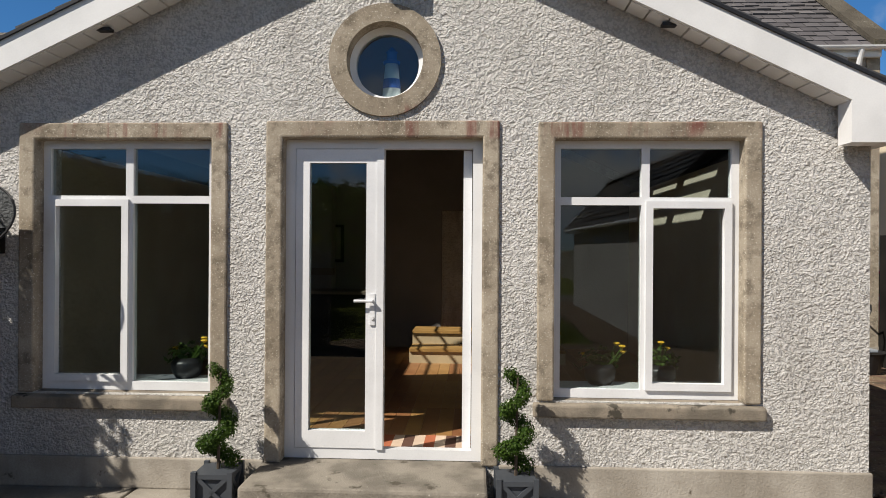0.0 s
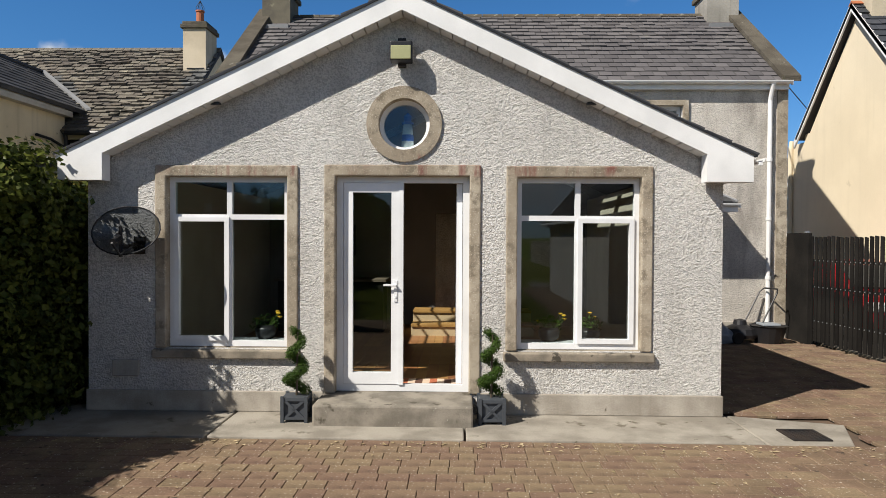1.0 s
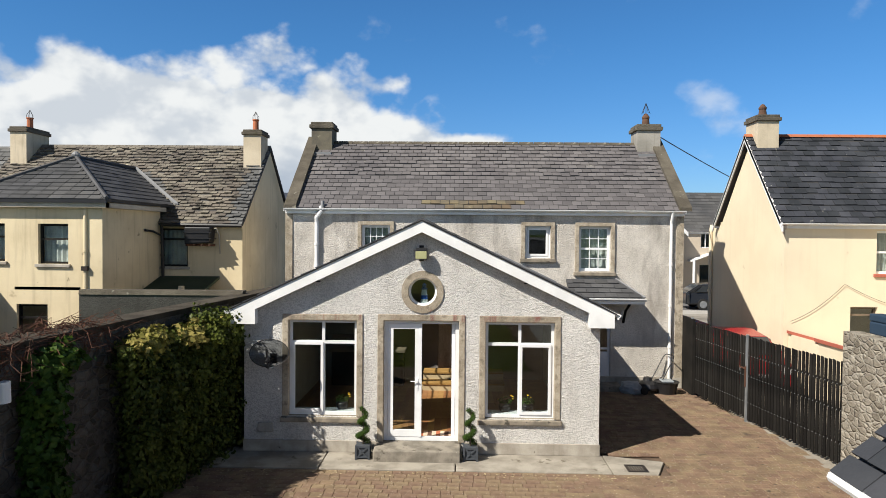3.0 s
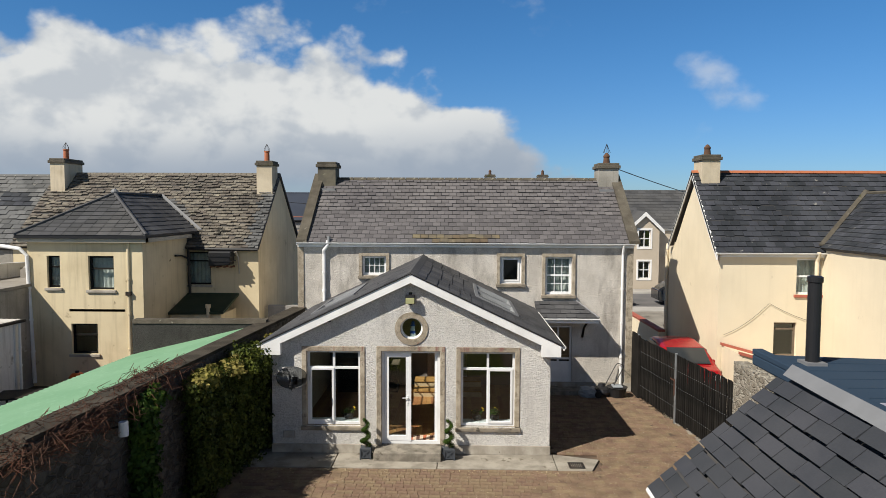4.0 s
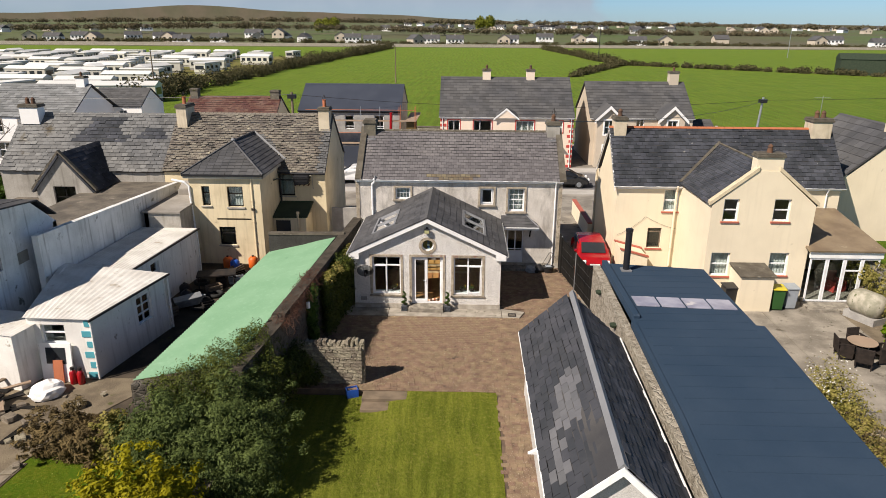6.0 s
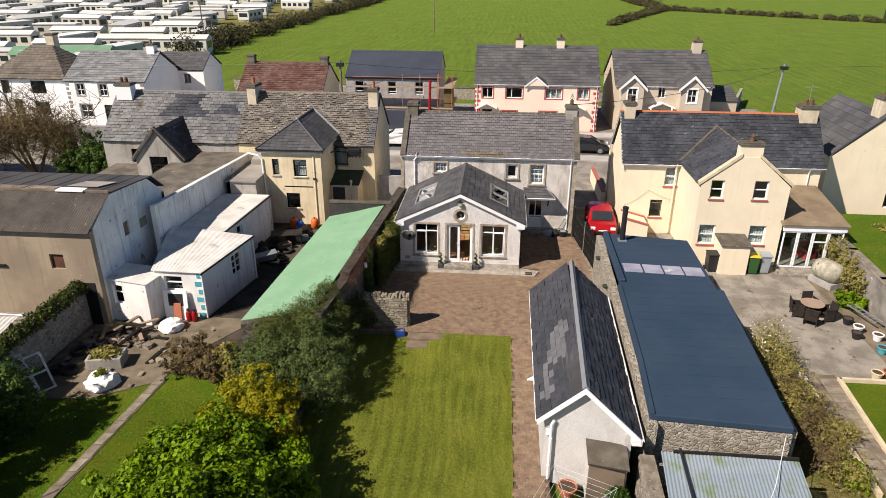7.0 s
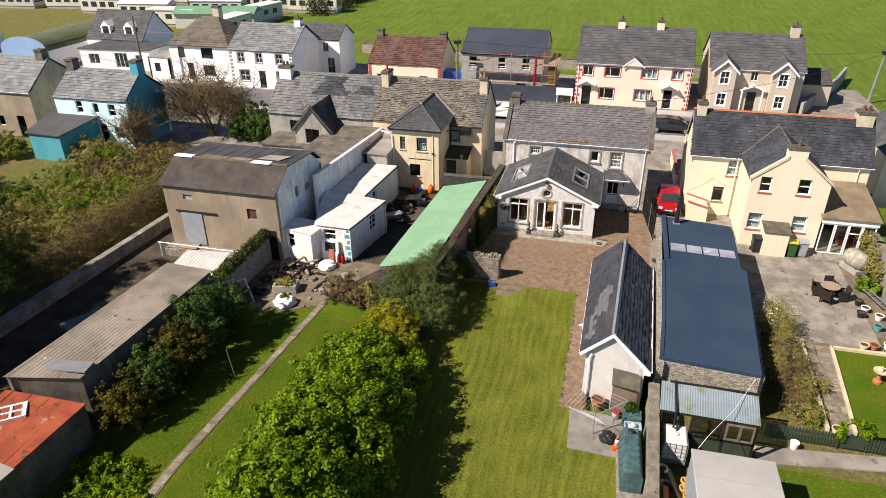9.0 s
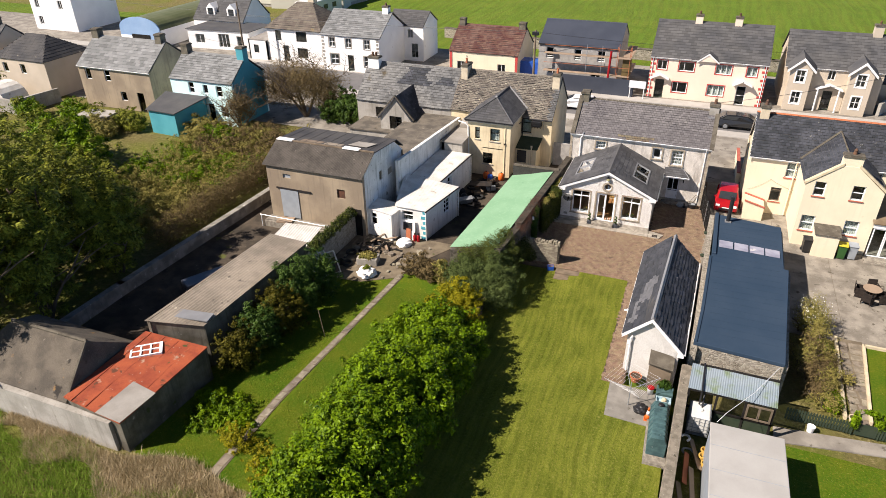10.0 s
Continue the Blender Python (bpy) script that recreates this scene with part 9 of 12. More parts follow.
solo("side_gate", Geo().box(-0.03, 0.03, -0.75, 0.0, 0, 1.92), BLACK_WOOD, "black side panel joining the fence to the house", "fence", (6.6, 10.0, 0.0))
mw = thing("lawn_mower", "dark lawn mower with a folded handle under a cover", "lawn mower", (5.55, 9.55, 0.0), -70)
part("deck", Geo().lathe([(0.28, 0.08), (0.30, 0.14), (0.26, 0.24), (0.12, 0.30), (0.10, 0.38), (0.02, 0.40)], (0, 0, 0), 16), BLACK, mw)
for sx in (-1, 1):
    for sy in (-1, 1):
        part("wheel", Geo().cyl((sx * 0.25 - 0.03, sy * 0.27, 0.1), (sx * 0.25 + 0.03, sy * 0.27, 0.1), 0.10, n=14), RUBBER, mw)
part("handle", Geo().tube([(-0.2, 0.25, 0.25), (-0.2, 0.62, 0.85), (-0.15, 0.68, 0.92), (0.15, 0.68, 0.92), (0.2, 0.62, 0.85), (0.2, 0.25, 0.25)], 0.014, 8), BLACK, mw)
solo("trug", Geo().lathe([(0.22, 0), (0.3, 0.3), (0.32, 0.3), (0.27, 0.28)], (0, 0, 0), 16), BLACK, "black plastic tub by the wall", "tub", (6.0, 9.45, 0.0))
bag(5.15, 9.5, 0.32, 14, GREY_BIN, "grey sheet thrown over garden things")
tagged(solo("cloth", Geo().box(-0.15, 0.15, -0.15, 0.15, 0.3, 0.34), GREY_BIN, "grey folded cover on the tub", "cover", (6.0, 9.45, 0.0), bevel=0.01))


# ---- cars ----
def car(name, label, paint, at, rz, ln=4.1, wd=1.7):
    c = thing(name, label, "car", at, rz)
    bm = bmesh.new()
    prof = [(-0.5, 0.30), (-0.49, 0.62), (-0.42, 0.86), (-0.31, 0.93), (-0.13, 1.36), (0.12, 1.44), (0.33, 1.38), (0.46, 0.98), (0.5, 0.90), (0.5, 0.30)]
    secs = [(-1.0, 0.94), (-0.86, 1.0), (0.86, 1.0), (1.0, 0.94)]
    rows = []
    for s, k in secs:
        row = []
        for f, z in prof:
            y = s * wd / 2
            if z > 0.95:
                y *= 0.80
            row.append(bm.verts.new((f * ln * k, y, z if abs(s) < 0.9 else z * 0.985)))
        rows.append(row)
    for a, b in zip(rows, rows[1:]):
        for i in range(len(prof)):
            j = (i + 1) % len(prof)
            bm.faces.new((a[i], a[j], b[j], b[i]))
    bm.faces.new(rows[0][::-1])
    bm.faces.new(rows[-1])
    bmesh.ops.recalc_face_normals(bm, faces=bm.faces[:])
    me = bpy.data.meshes.new("body")
    bm.to_mesh(me)
    bm.free()
    me.materials.append(paint)
    body = new("body", me)
    body.parent = c
    bv = body.modifiers.new("edge", "BEVEL")
    bv.width, bv.segments = 0.06, 3
    h = ln
    part("windscreen", Geo().prism([(-0.305 * h, -0.64 * wd / 1.7, 0.965), (-0.305 * h, 0.64 * wd / 1.7, 0.965), (-0.145 * h, 0.60 * wd / 1.7, 1.345), (-0.145 * h, -0.60 * wd / 1.7, 1.345)], (-0.022, 0, 0.016)), DARK_PANE, c)
    part("rear_window", Geo().prism([(0.345 * h, -0.58, 1.33), (0.345 * h, 0.58, 1.33), (0.452 * h, 0.60, 1.02), (0.452 * h, -0.60, 1.02)], (0.012, 0, 0.006)), DARK_PANE, c)
    for s in (-1, 1):
        yy = s * wd / 2 * 0.83
        part("side_window", Geo().prism([(-0.23 * h, yy, 0.98), (0.38 * h, yy, 0.98), (0.30 * h, yy * 0.975, 1.32), (-0.13 * h, yy * 0.975, 1.30)], (0, s * 0.03, 0)), DARK_PANE, c)
        part("headlight", Geo().box(-0.5 * h + 0.02, -0.5 * h + 0.14, s * wd * 0.36 - 0.15, s * wd * 0.36 + 0.15, 0.60, 0.76), UPVC, c, bevel=0.02)
        part("mirror", Geo().box(-0.24 * h, -0.20 * h, s * wd * 0.5 - 0.02, s * wd * 0.5 + 0.12, 0.92, 1.04), paint, c, bevel=0.02)
        for f in (-0.31, 0.30):
            w_ = part("wheel", Geo().cyl((f * h, s * (wd / 2 - 0.17), 0.31), (f * h, s * (wd / 2 + 0.012), 0.31), 0.31, n=22), RUBBER, c)
            part("rim", Geo().cyl((f * h, s * (wd / 2 + 0.008), 0.31), (f * h, s * (wd / 2 + 0.02), 0.31), 0.20, n=14), STEEL, w_)
    part("grille", Geo().box(-0.5 * h - 0.012, -0.5 * h + 0.02, -0.45, 0.45, 0.36, 0.52), BLACK, c)
    part("number_plate", Geo().box(-0.5 * h - 0.02, -0.5 * h, -0.26, 0.26, 0.53, 0.60), UPVC, c, "plain white number plate")
    return c


car("car", "dark red hatchback parked beside the cream house", CAR_RED, (8.4, 11.0, -0.03), 88, 3.7, 1.66)
car("car", "black saloon parked at the far kerb", CAR_BLACK, (9.3, 29.6, -0.04), 180, 4.5, 1.75)
car("car", "white car parked in the street behind the houses", CAR_WHITE, (-7.0, 30.3, -0.04), 0, 4.3, 1.72)
car("car", "black saloon parked before the white bungalow", CAR_BLACK, (15.4, 29.9, -0.04), 180, 4.5, 1.75)
run_wall("drive_wall", [(9.15, 15.5), (9.1, 21.0)], 0.9, 0.25, CREAM, "low cream drive wall with red coping", SALMON_SILL)

# ---- cream house on the right ----
fx = 9.42
rh = house("house", "cream rendered house with blue-black slates and red ridge", 9.42, 20.7, 10.5, 15.0, 4.50, 7.0, CREAM, SLATE_BLUE, wins=[
    dict(x=11.86 - fx, z=3.05, wd=0.78, ht=1.15, cols=(), rows=(0.5,), curtain=CLOTH, sill=SALMON_SILL), dict(x=11.2 - fx, z=1.05, wd=0.72, ht=1.1, cols=(), rows=(0.8,), frame=WOOD, sill=SALMON_SILL), dict(x=17.35 - fx, z=3.3, wd=0.6, ht=0.9, cols=(), rows=(0.5,), sill=SALMON_SILL)],
    slate=(0.30, 0.22), seed=71, rough=0.5, verge=RIDGE_RED, pipes=(10.6,), hang=0.14, side_hang=0.18,
    chimneys=(dict(x=0.35, wx=0.62, wy=0.8, top=7.60, m=CHIMNEY, pots=1), dict(x=10.75, wx=1.0, wy=0.9, top=7.6, m=CHIMNEY, pots=2)))
R = Matrix.Translation((-(9.42 + 20.7) / 2, -12.75, 0))
for y0_, y1_ in ((10.3, 12.75), (15.2, 12.75)):
    part("barge_board", Geo().prism([R @ Vector(p) for p in ((9.24, y0_, 4.36), (9.24, y1_, 7.08), (9.24, y1_, 6.88), (9.24, y0_, 4.16))], (0.04, 0, 0)), FASCIA, rh, "white barge board")
# added strip: carries the gable's far edge back without moving the ridge
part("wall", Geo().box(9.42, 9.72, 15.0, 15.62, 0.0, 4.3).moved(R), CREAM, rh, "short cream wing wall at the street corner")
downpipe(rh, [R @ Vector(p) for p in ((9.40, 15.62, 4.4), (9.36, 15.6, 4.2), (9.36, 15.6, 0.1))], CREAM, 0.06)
GX0, GX1, GY, GE, GA = 12.68, 17.26, 6.1, 4.55, 6.10
gm = R @ place(GX0, GY, 0, 1, 0)
gw = [dict(x=13.2 - GX0, z=3.80, wd=0.68, ht=1.02, cols=(), rows=(0.5,), sill=SALMON_SILL), dict(x=15.42 - GX0, z=3.82, wd=0.74, ht=1.02, cols=(), rows=(0.5,), sill=SALMON_SILL), dict(x=12.95 - GX0, z=1.18, wd=0.86, ht=1.12, cols=(), rows=(0.5,), sill=SALMON_SILL, curtain=CLOTH), dict(x=15.6 - GX0, z=1.25, wd=0.86, ht=1.08, cols=(), rows=(0.5,), sill=SALMON_SILL, curtain=CLOTH)]
wd_ = GX1 - GX0
part("wall", wall_geo(Geo(), gm, [(0, -0.1), (wd_, -0.1), (wd_, GE), (wd_ / 2 + 0.45, GA), (wd_ / 2 - 0.45, GA), (0, GE)], [rect(k["x"], k["x"] + k["wd"], k["z"], k["z"] + k["ht"]) for k in gw], 0.28), CREAM, rh, "cream gable wall of the return")
for k in gw:
    window(rh, gm, **k)
part("wall", wall_geo(Geo(), R @ place(GX0, 10.5, 0, 0, -1), rect(0, 4.12, -0.1, GE), [], 0.28), CREAM, rh)
part("wall", wall_geo(Geo(), R @ place(GX1, GY + 0.28, 0, 0, 1), rect(0, 4.12, -0.1, GE), [], 0.28), CREAM, rh)
mx = (GX0 + GX1) / 2
for s in (-1, 1):
    e = GX0 - 0.12 if s < 0 else GX1 + 0.12
    q = [Vector((e, GY + 0.1, GE)), Vector((e, 13.0, GE)), Vector((mx, 13.0, 6.30)), Vector((mx, GY + 0.1, 6.30))]
    if s < 0:
        q = [q[1], q[0], q[3], q[2]]
    q = [R @ v for v in q]
    rf = part("roof", slab(Geo(), q, 0.09), SLATE_NEW, rh, "dark slate slope of the return")
    slates(rf, *q, 0.30, 0.22, SLATE_BLUE, seed=75 + s)
    part("gable_coping", Geo().prism([R @ Vector(p) for p in ((mx + s * 0.45, GY - 0.05, GA + 0.02), (e, GY - 0.05, GE - 0.02), (e, GY - 0.05, GE + 0.16), (mx + s * 0.45, GY - 0.05, GA + 0.2))], (0, 0.32, 0)), CREAM_STONE, rh, "mossy cream gable coping")
chimney(rh, *(R @ Vector((mx, GY + 0.3, 0))).xy, 6.0, 1.15, 0.55, 6.85, CREAM, 1)
part("ridge_capping", Geo().cyl(R @ Vector((mx, GY + 0.4, 6.32)), R @ Vector((mx, 12.1, 6.32)), 0.06, n=6), COPING, rh)
part("valley_flashing", Geo().prism([R @ Vector(p) for p in ((12.5, 10.45, 4.62), (12.68, 10.45, 4.62), (mx + 0.08, 12.15, 6.40), (mx - 0.1, 12.15, 6.40))], (0, 0, 0.04)), COPING, rh)
downpipe(rh, [R @ Vector(p) for p in ((12.45, 10.3, 4.4), (12.45, 10.42, 4.1), (12.45, 10.42, 0.1))], CREAM, 0.06)
part("lean_wall", Geo().prism([R @ Vector(p) for p in ((9.55, 8.95, -0.1), (10.9, 8.95, -0.1), (10.9, 8.95, 1.05), (9.55, 8.95, 1.42))], (0, 1.5, 0)), CREAM, rh, "low cream sloping wall by the back window")
for dy in (0.0, 1.38):
    part("lean_edge", Geo().prism([R @ Vector(p) for p in ((9.50, 8.90 + dy, 1.43), (10.95, 8.90 + dy, 1.04), (10.95, 8.90 + dy, 1.12), (9.50, 8.90 + dy, 1.51))], (0, 0.17, 0)), SALMON_SILL, rh, "red painted edge")
ob_ = thing("coal_bunker", "cream rendered bunker with a rough stone lid", "bunker", (14.6, 5.4, 0))
part("body", Geo().box(-0.72, 0.72, -0.65, 0.68, -0.05, 1.62), CREAM, ob_)
part("lid", Geo().prism([(-0.8, -0.74, 1.62), (0.8, -0.74, 1.62), (0.8, 0.68, 1.78), (-0.8, 0.68, 1.78)], (0, 0, 0.08)), COPING, ob_, "rough stone lid", bevel=0.02)


def bin_(x, y, rz, body, lid, label):
    t = thing("wheelie_bin", label, "bin", (x, y, 0), rz, group="bins by the bunker")
    part("body", Geo().prism([(-0.22, -0.24, 0.05), (-0.27, -0.28, 0.98), (0.27, -0.28, 0.98), (0.22, -0.24, 0.05)], (0, 0.54, 0)), body, t, bevel=0.02)
    part("lid", Geo().prism([(-0.30, -0.33, 0.99), (-0.30, 0.30, 1.05), (-0.30, 0.30, 1.10), (-0.30, -0.33, 1.04)], (0.60, 0, 0)), lid, t, bevel=0.02)
    for s in (-1, 1):
        part("wheel", Geo().cyl((s * 0.25 - 0.03, 0.24, 0.1), (s * 0.25 + 0.03, 0.24, 0.1), 0.1, n=14), RUBBER, t)


bin_(13.6, 5.2, 5, BLACK, BLACK, "black wheelie bin with a rusty lid")
bin_(15.72, 5.1, -4, GREEN_BIN, YELLOW_LID, "green wheelie bin with a yellow lid")
bin_(16.35, 5.25, 3, GREY_BIN, GREY_BIN, "pale grey wheelie bin")
# conservatory
cv = thing("conservatory", "white lean-to conservatory with a brown sheet roof", "conservatory", (18.8, 7.6, 0))
C_ = Matrix.Translation((-18.8, -7.6, 0))
cm = C_ @ place(17.25, 5.75, 0, 1, 0)
for k in range(4):
    window(cv, cm, 0.02 + k * 0.78, 0.12, 0.76, 2.1, cols=(), rows=(0.72,) if k > 1 else (), bar=0.07, deep=0.0)
part("fascia", Geo().box(17.2, 20.45, 5.70, 5.80, 2.24, 2.62).moved(C_), FASCIA, cv)
part("base", Geo().box(17.25, 20.4, 5.76, 9.9, -0.05, 0.11).moved(C_), STEP, cv)
part("roof", slab(Geo(), [C_ @ Vector(p) for p in ((17.1, 5.6, 2.62), (20.55, 5.6, 2.62), (20.55, 10.4, 3.35), (17.3, 10.4, 3.35))], 0.08), PLASTIC_ROOF, cv, "brown translucent sheet roof")
window(cv, C_ @ place(20.4, 5.8, 0, 0, 1), 0.0, 0.12, 4.2, 2.3, cols=(0.25, 0.5, 0.75), rows=(), bar=0.07, deep=0.0)
solo("conservatory_step", Geo().box(17.1, 19.6, 4.75, 5.70, -0.05, 0.12), STEP, "worn concrete step before the conservatory", "step", bevel=0.02)
solo("armchair", Geo().box(-0.4, 0.4, -0.4, 0.4, 0.1, 0.45).box(-0.4, 0.4, 0.25, 0.4, 0.45, 0.95).box(-0.4, -0.26, -0.4, 0.25, 0.45, 0.65).box(0.26, 0.4, -0.4, 0.25, 0.45, 0.65), RED_TRIM, "red armchair inside the conservatory", "armchair", (19.4, 7.3, 0.02), 20, bevel=0.04)
gt = thing("tank", "mossy cream rounded tank by the boundary wall", "tank", (19.15, 4.1, 0.2), 25)
part("shell", Geo().lathe([(0.05, -0.75), (0.42, -0.68), (0.55, -0.45), (0.55, 0.45), (0.42, 0.68), (0.05, 0.75)], (0, 0, 0), 20).moved(Matrix.Translation((0, 0, 0.55)) @ Matrix.Rotation(radians(90), 4, "X")), TANK_CREAM, gt, smooth=True)
part("plinth", Geo().box(-0.45, 0.45, -0.7, 0.7, -0.25, 0.08), BLOCK, gt)
run_wall("boundary_wall", [(20.35, 9.0), (20.3, 4.5), (20.1, 1.0), (19.95, -6.0), (19.8, -13.0)], 1.75, 0.35, WALL_PALE, "tall stained rendered boundary wall of the cream house garden", COPING_PALE)
bush("shrub", "overgrown hedge along the boundary wall", [(19.9, 4.6, 1.2, 0.4, 1.3, 0.9), (19.7, 2.6, 0.9, 0.5, 0.9, 0.8), (19.85, 6.3, 1.4, 0.3, 1.0, 0.7)], 9000, 0.05, LEAF_BRAMBLE, 81, clump=0.16, per=24)
bush("shrub", "low green plants at the patio edge", [(19.2, 1.6, 0.35, 0.6, 0.7, 0.35)], 2500, 0.08, LEAF_LAUREL, 82, trunk=False, clump=0.15)
pt = thing("garden_table", "round pale-topped patio table", "table", (16.85, 0.35, 0))
part("top", Geo().lathe([(0.5, 0.70), (0.52, 0.72), (0.52, 0.74), (0.02, 0.745)], (0, 0, 0), 24), PALE_WOOD, pt)
part("leg", Geo().cyl((0, 0, 0.02), (0, 0, 0.7), 0.05), WICKER, pt)
part("foot", Geo().lathe([(0.3, 0), (0.3, 0.03), (0.05, 0.05)], (0, 0, 0), 16), WICKER, pt)
chair0 = thing("garden_chair", "dark brown woven garden chair at the round table", "chair", (16.28, 0.45, 0), 80, group="garden chairs")
part("seat", Geo().box(-0.27, 0.27, -0.25, 0.27, 0.40, 0.45), WICKER, chair0, bevel=0.02)
part("side", Geo().box(-0.29, -0.25, -0.25, 0.25, 0.08, 0.62), WICKER, chair0, bevel=0.015)
part("side", Geo().box(0.25, 0.29, -0.25, 0.25, 0.08, 0.62), WICKER, chair0, bevel=0.015)
part("backrest", Geo().box(-0.27, 0.27, 0.22, 0.27, 0.30, 0.92, Matrix.Rotation(-0.12, 4, "X")), WICKER, chair0, bevel=0.02)
for sx in (-1, 1):
    part("armrest", Geo().box(sx * 0.27 - 0.03, sx * 0.27 + 0.03, -0.25, 0.3, 0.62, 0.66), WICKER, chair0)
    for sy in (-1, 1):
        part("leg", Geo().cyl((sx * 0.25, sy * 0.23, 0), (sx * 0.25, sy * 0.23, 0.62 if sy < 0 else 0.42), 0.018, n=8), WICKER, chair0)
for x, y, rz in ((16.6, -0.35, 150), (17.05, 0.95, 10), (17.45, 0.1, -80)):
    copy_thing(chair0, pose(x, y, 0, 0, 0, rz))
# pots, ladder, edging, lawn, bird bath
rr = random.Random(5)
for k, (x, y, mt) in enumerate(((18.45, -0.9, UPVC), (18.95, -1.6, UPVC), (18.6, -2.7, TEAL), (19.0, -3.6, TEAL), (18.3, -0.2, BLACK), (17.9, -4.6, TERRACOTTA), (17.4, -4.7, CREAM_STONE), (18.6, -4.4, UPVC), (18.1, -1.5, BLACK), (14.55, -11.6, CREAM_STONE))):
    t = thing("plant_pot", ("white", "white", "blue-green glazed", "blue-green glazed", "black", "terracotta", "cream", "white", "black", "cream")[k] + " plant pot on the garden paving", "plant pot", (x, y, 0), group="plant pots")
    part("pot", Geo().lathe([(0.15, 0), (0.21, 0.26), (0.24, 0.27), (0.24, 0.32), (0.20, 0.32), (0.19, 0.28)], (0, 0, 0), 14), mt, t)
    part("soil", Geo().cyl((0, 0, 0.27), (0, 0, 0.29), 0.19, n=12), SOIL, t)
ld = thing("ladder", "aluminium ladder lying by the boundary wall", "ladder", (19.2, 0.2, 0.35), 15)
for s in (-1, 1):
    part("rail", Geo().box(s * 0.18 - 0.02, s * 0.18 + 0.02, -0.9, 0.9, 0, 0.06), STEEL, ld)
for k in range(7):
    part("rung", Geo().cyl((-0.18, -0.8 + k * 0.27, 0.03), (0.18, -0.8 + k * 0.27, 0.03), 0.014), STEEL, ld)
bed_ = sheet("path_right", [(14.55, -11.6), (15.25, -11.6), (15.85, -4.6), (14.6, -4.6)], 0.0, DIRT, "uneven flagged garden path between cream edgings", "path", t=0.2)
rp_ = random.Random(67)
for k in range(13):
    y = -4.9 - k * 0.53
    f = k / 13
    xa, xb = 14.62 - 0.10 * f, 15.80 - 0.55 * f
    xm = xa + (xb - xa) * rp_.uniform(0.35, 0.65)
    for x0, x1 in ((xa, xm - 0.03), (xm + 0.03, xb)):
        part("flagstone", Geo().prism([(x0 + rp_.uniform(0, 0.05), y, 0.02), (x1 - rp_.uniform(0, 0.05), y - rp_.uniform(0, 0.05), 0.02), (x1, y - 0.49 + rp_.uniform(0, 0.05), 0.025), (x0 + rp_.uniform(0, 0.06), y - 0.49, 0.02)], (0, 0, -0.06)), PATH_SLAB, bed_, bevel=0.012)
sheet("lawn_right", [(15.45, -12.4), (19.9, -12.4), (19.9, -5.1), (15.95, -5.1)], 0.0, LAWN_LUSH, "bright green front lawn with cream edging", "lawn", t=0.2)
sheet("lawn_right_far", [(11.3, -40), (20, -40), (20, -14.3), (11.3, -14.3)], -0.02, LAWN_LUSH, "green lawn behind the cabin", "lawn", t=0.2)
sheet("path_right_end", [(11.0, -14.2), (16.2, -13.4), (16.2, -12.6), (11.0, -13.2)], 0.005, YARD, "concrete path by the picket fence", "path", t=0.1)
for pts in ([(14.5, -4.7), (14.25, -11.4)], [(15.85, -5.0), (15.35, -11.4)], [(15.9, -5.0), (19.8, -5.0)]):
    run_wall("edging", pts, 0.14, 0.14, CREAM_STONE, "cream painted garden edging", category="edging", group="garden edgings")
bb = thing("bird_bath", "weathered stone bird bath on the lawn", "bird bath", (17.3, -7.4, 0))
part("pedestal", Geo().lathe([(0.2, 0), (0.2, 0.12), (0.1, 0.2), (0.09, 0.5), (0.14, 0.58)], (0, 0, 0), 14), TERRACOTTA, bb)
part("bowl", Geo().lathe([(0.1, 0.56), (0.32, 0.64), (0.34, 0.70), (0.28, 0.68), (0.02, 0.64)], (0, 0, 0), 18), CREAM_STONE, bb)
part("ornament", Geo().lathe([(0.08, 0.64), (0.1, 0.75), (0.05, 0.85), (0.07, 0.9), (0.02, 0.95)], (0, 0, 0), 10), CREAM_STONE, bb)
pk = thing("picket_fence", "low dark green picket fence", "fence", (11.5, -12.5, 0))
pm = mesh_of("picket", Geo().prism([(0, 0, 0.05), (0.09, 0, 0.05), (0.09, 0, 0.72), (0.045, 0, 0.78), (0, 0, 0.72)], (0, 0.02, 0)), GREEN_WOOD)
for k in range(40):
    if 22 < k < 31:
        continue
    ob = new("picket", pm)
    ob.parent = pk
    ob.matrix_basis = Matrix.Translation((k * 0.125, 0, 0))
for a, b in ((0, 2.9), (3.9, 5.05)):
    for z in (0.25, 0.55):
        part("rail", Geo().box(a, b, 0.022, 0.06, z - 0.03, z + 0.03), GREEN_WOOD, pk)
ga = thing("garden_arch", "small arched garden gate with climbers", "garden gate", (14.9, -12.5, 0))
part("gate", Geo().box(-0.45, 0.45, -0.02, 0.02, 0.08, 0.75), GREEN_WOOD, ga)
part("arch", Geo().tube([(-0.55, 0, 0)] + [(-0.55 * math.cos(a), 0, 1.0 + 0.5 * math.sin(a)) for a in (math.pi * k / 8 for k in range(9))] + [(0.55, 0, 0)], 0.025, 8), GREEN_WOOD, ga)
leaves("climber", [(-0.55, 0, 0.9, 0.2, 0.2, 0.5), (0.5, 0.1, 1.0, 0.25, 0.2, 0.5), (0, 0, 1.5, 0.4, 0.15, 0.12)], 1400, 0.07, LEAF_LAUREL, ga, 5)
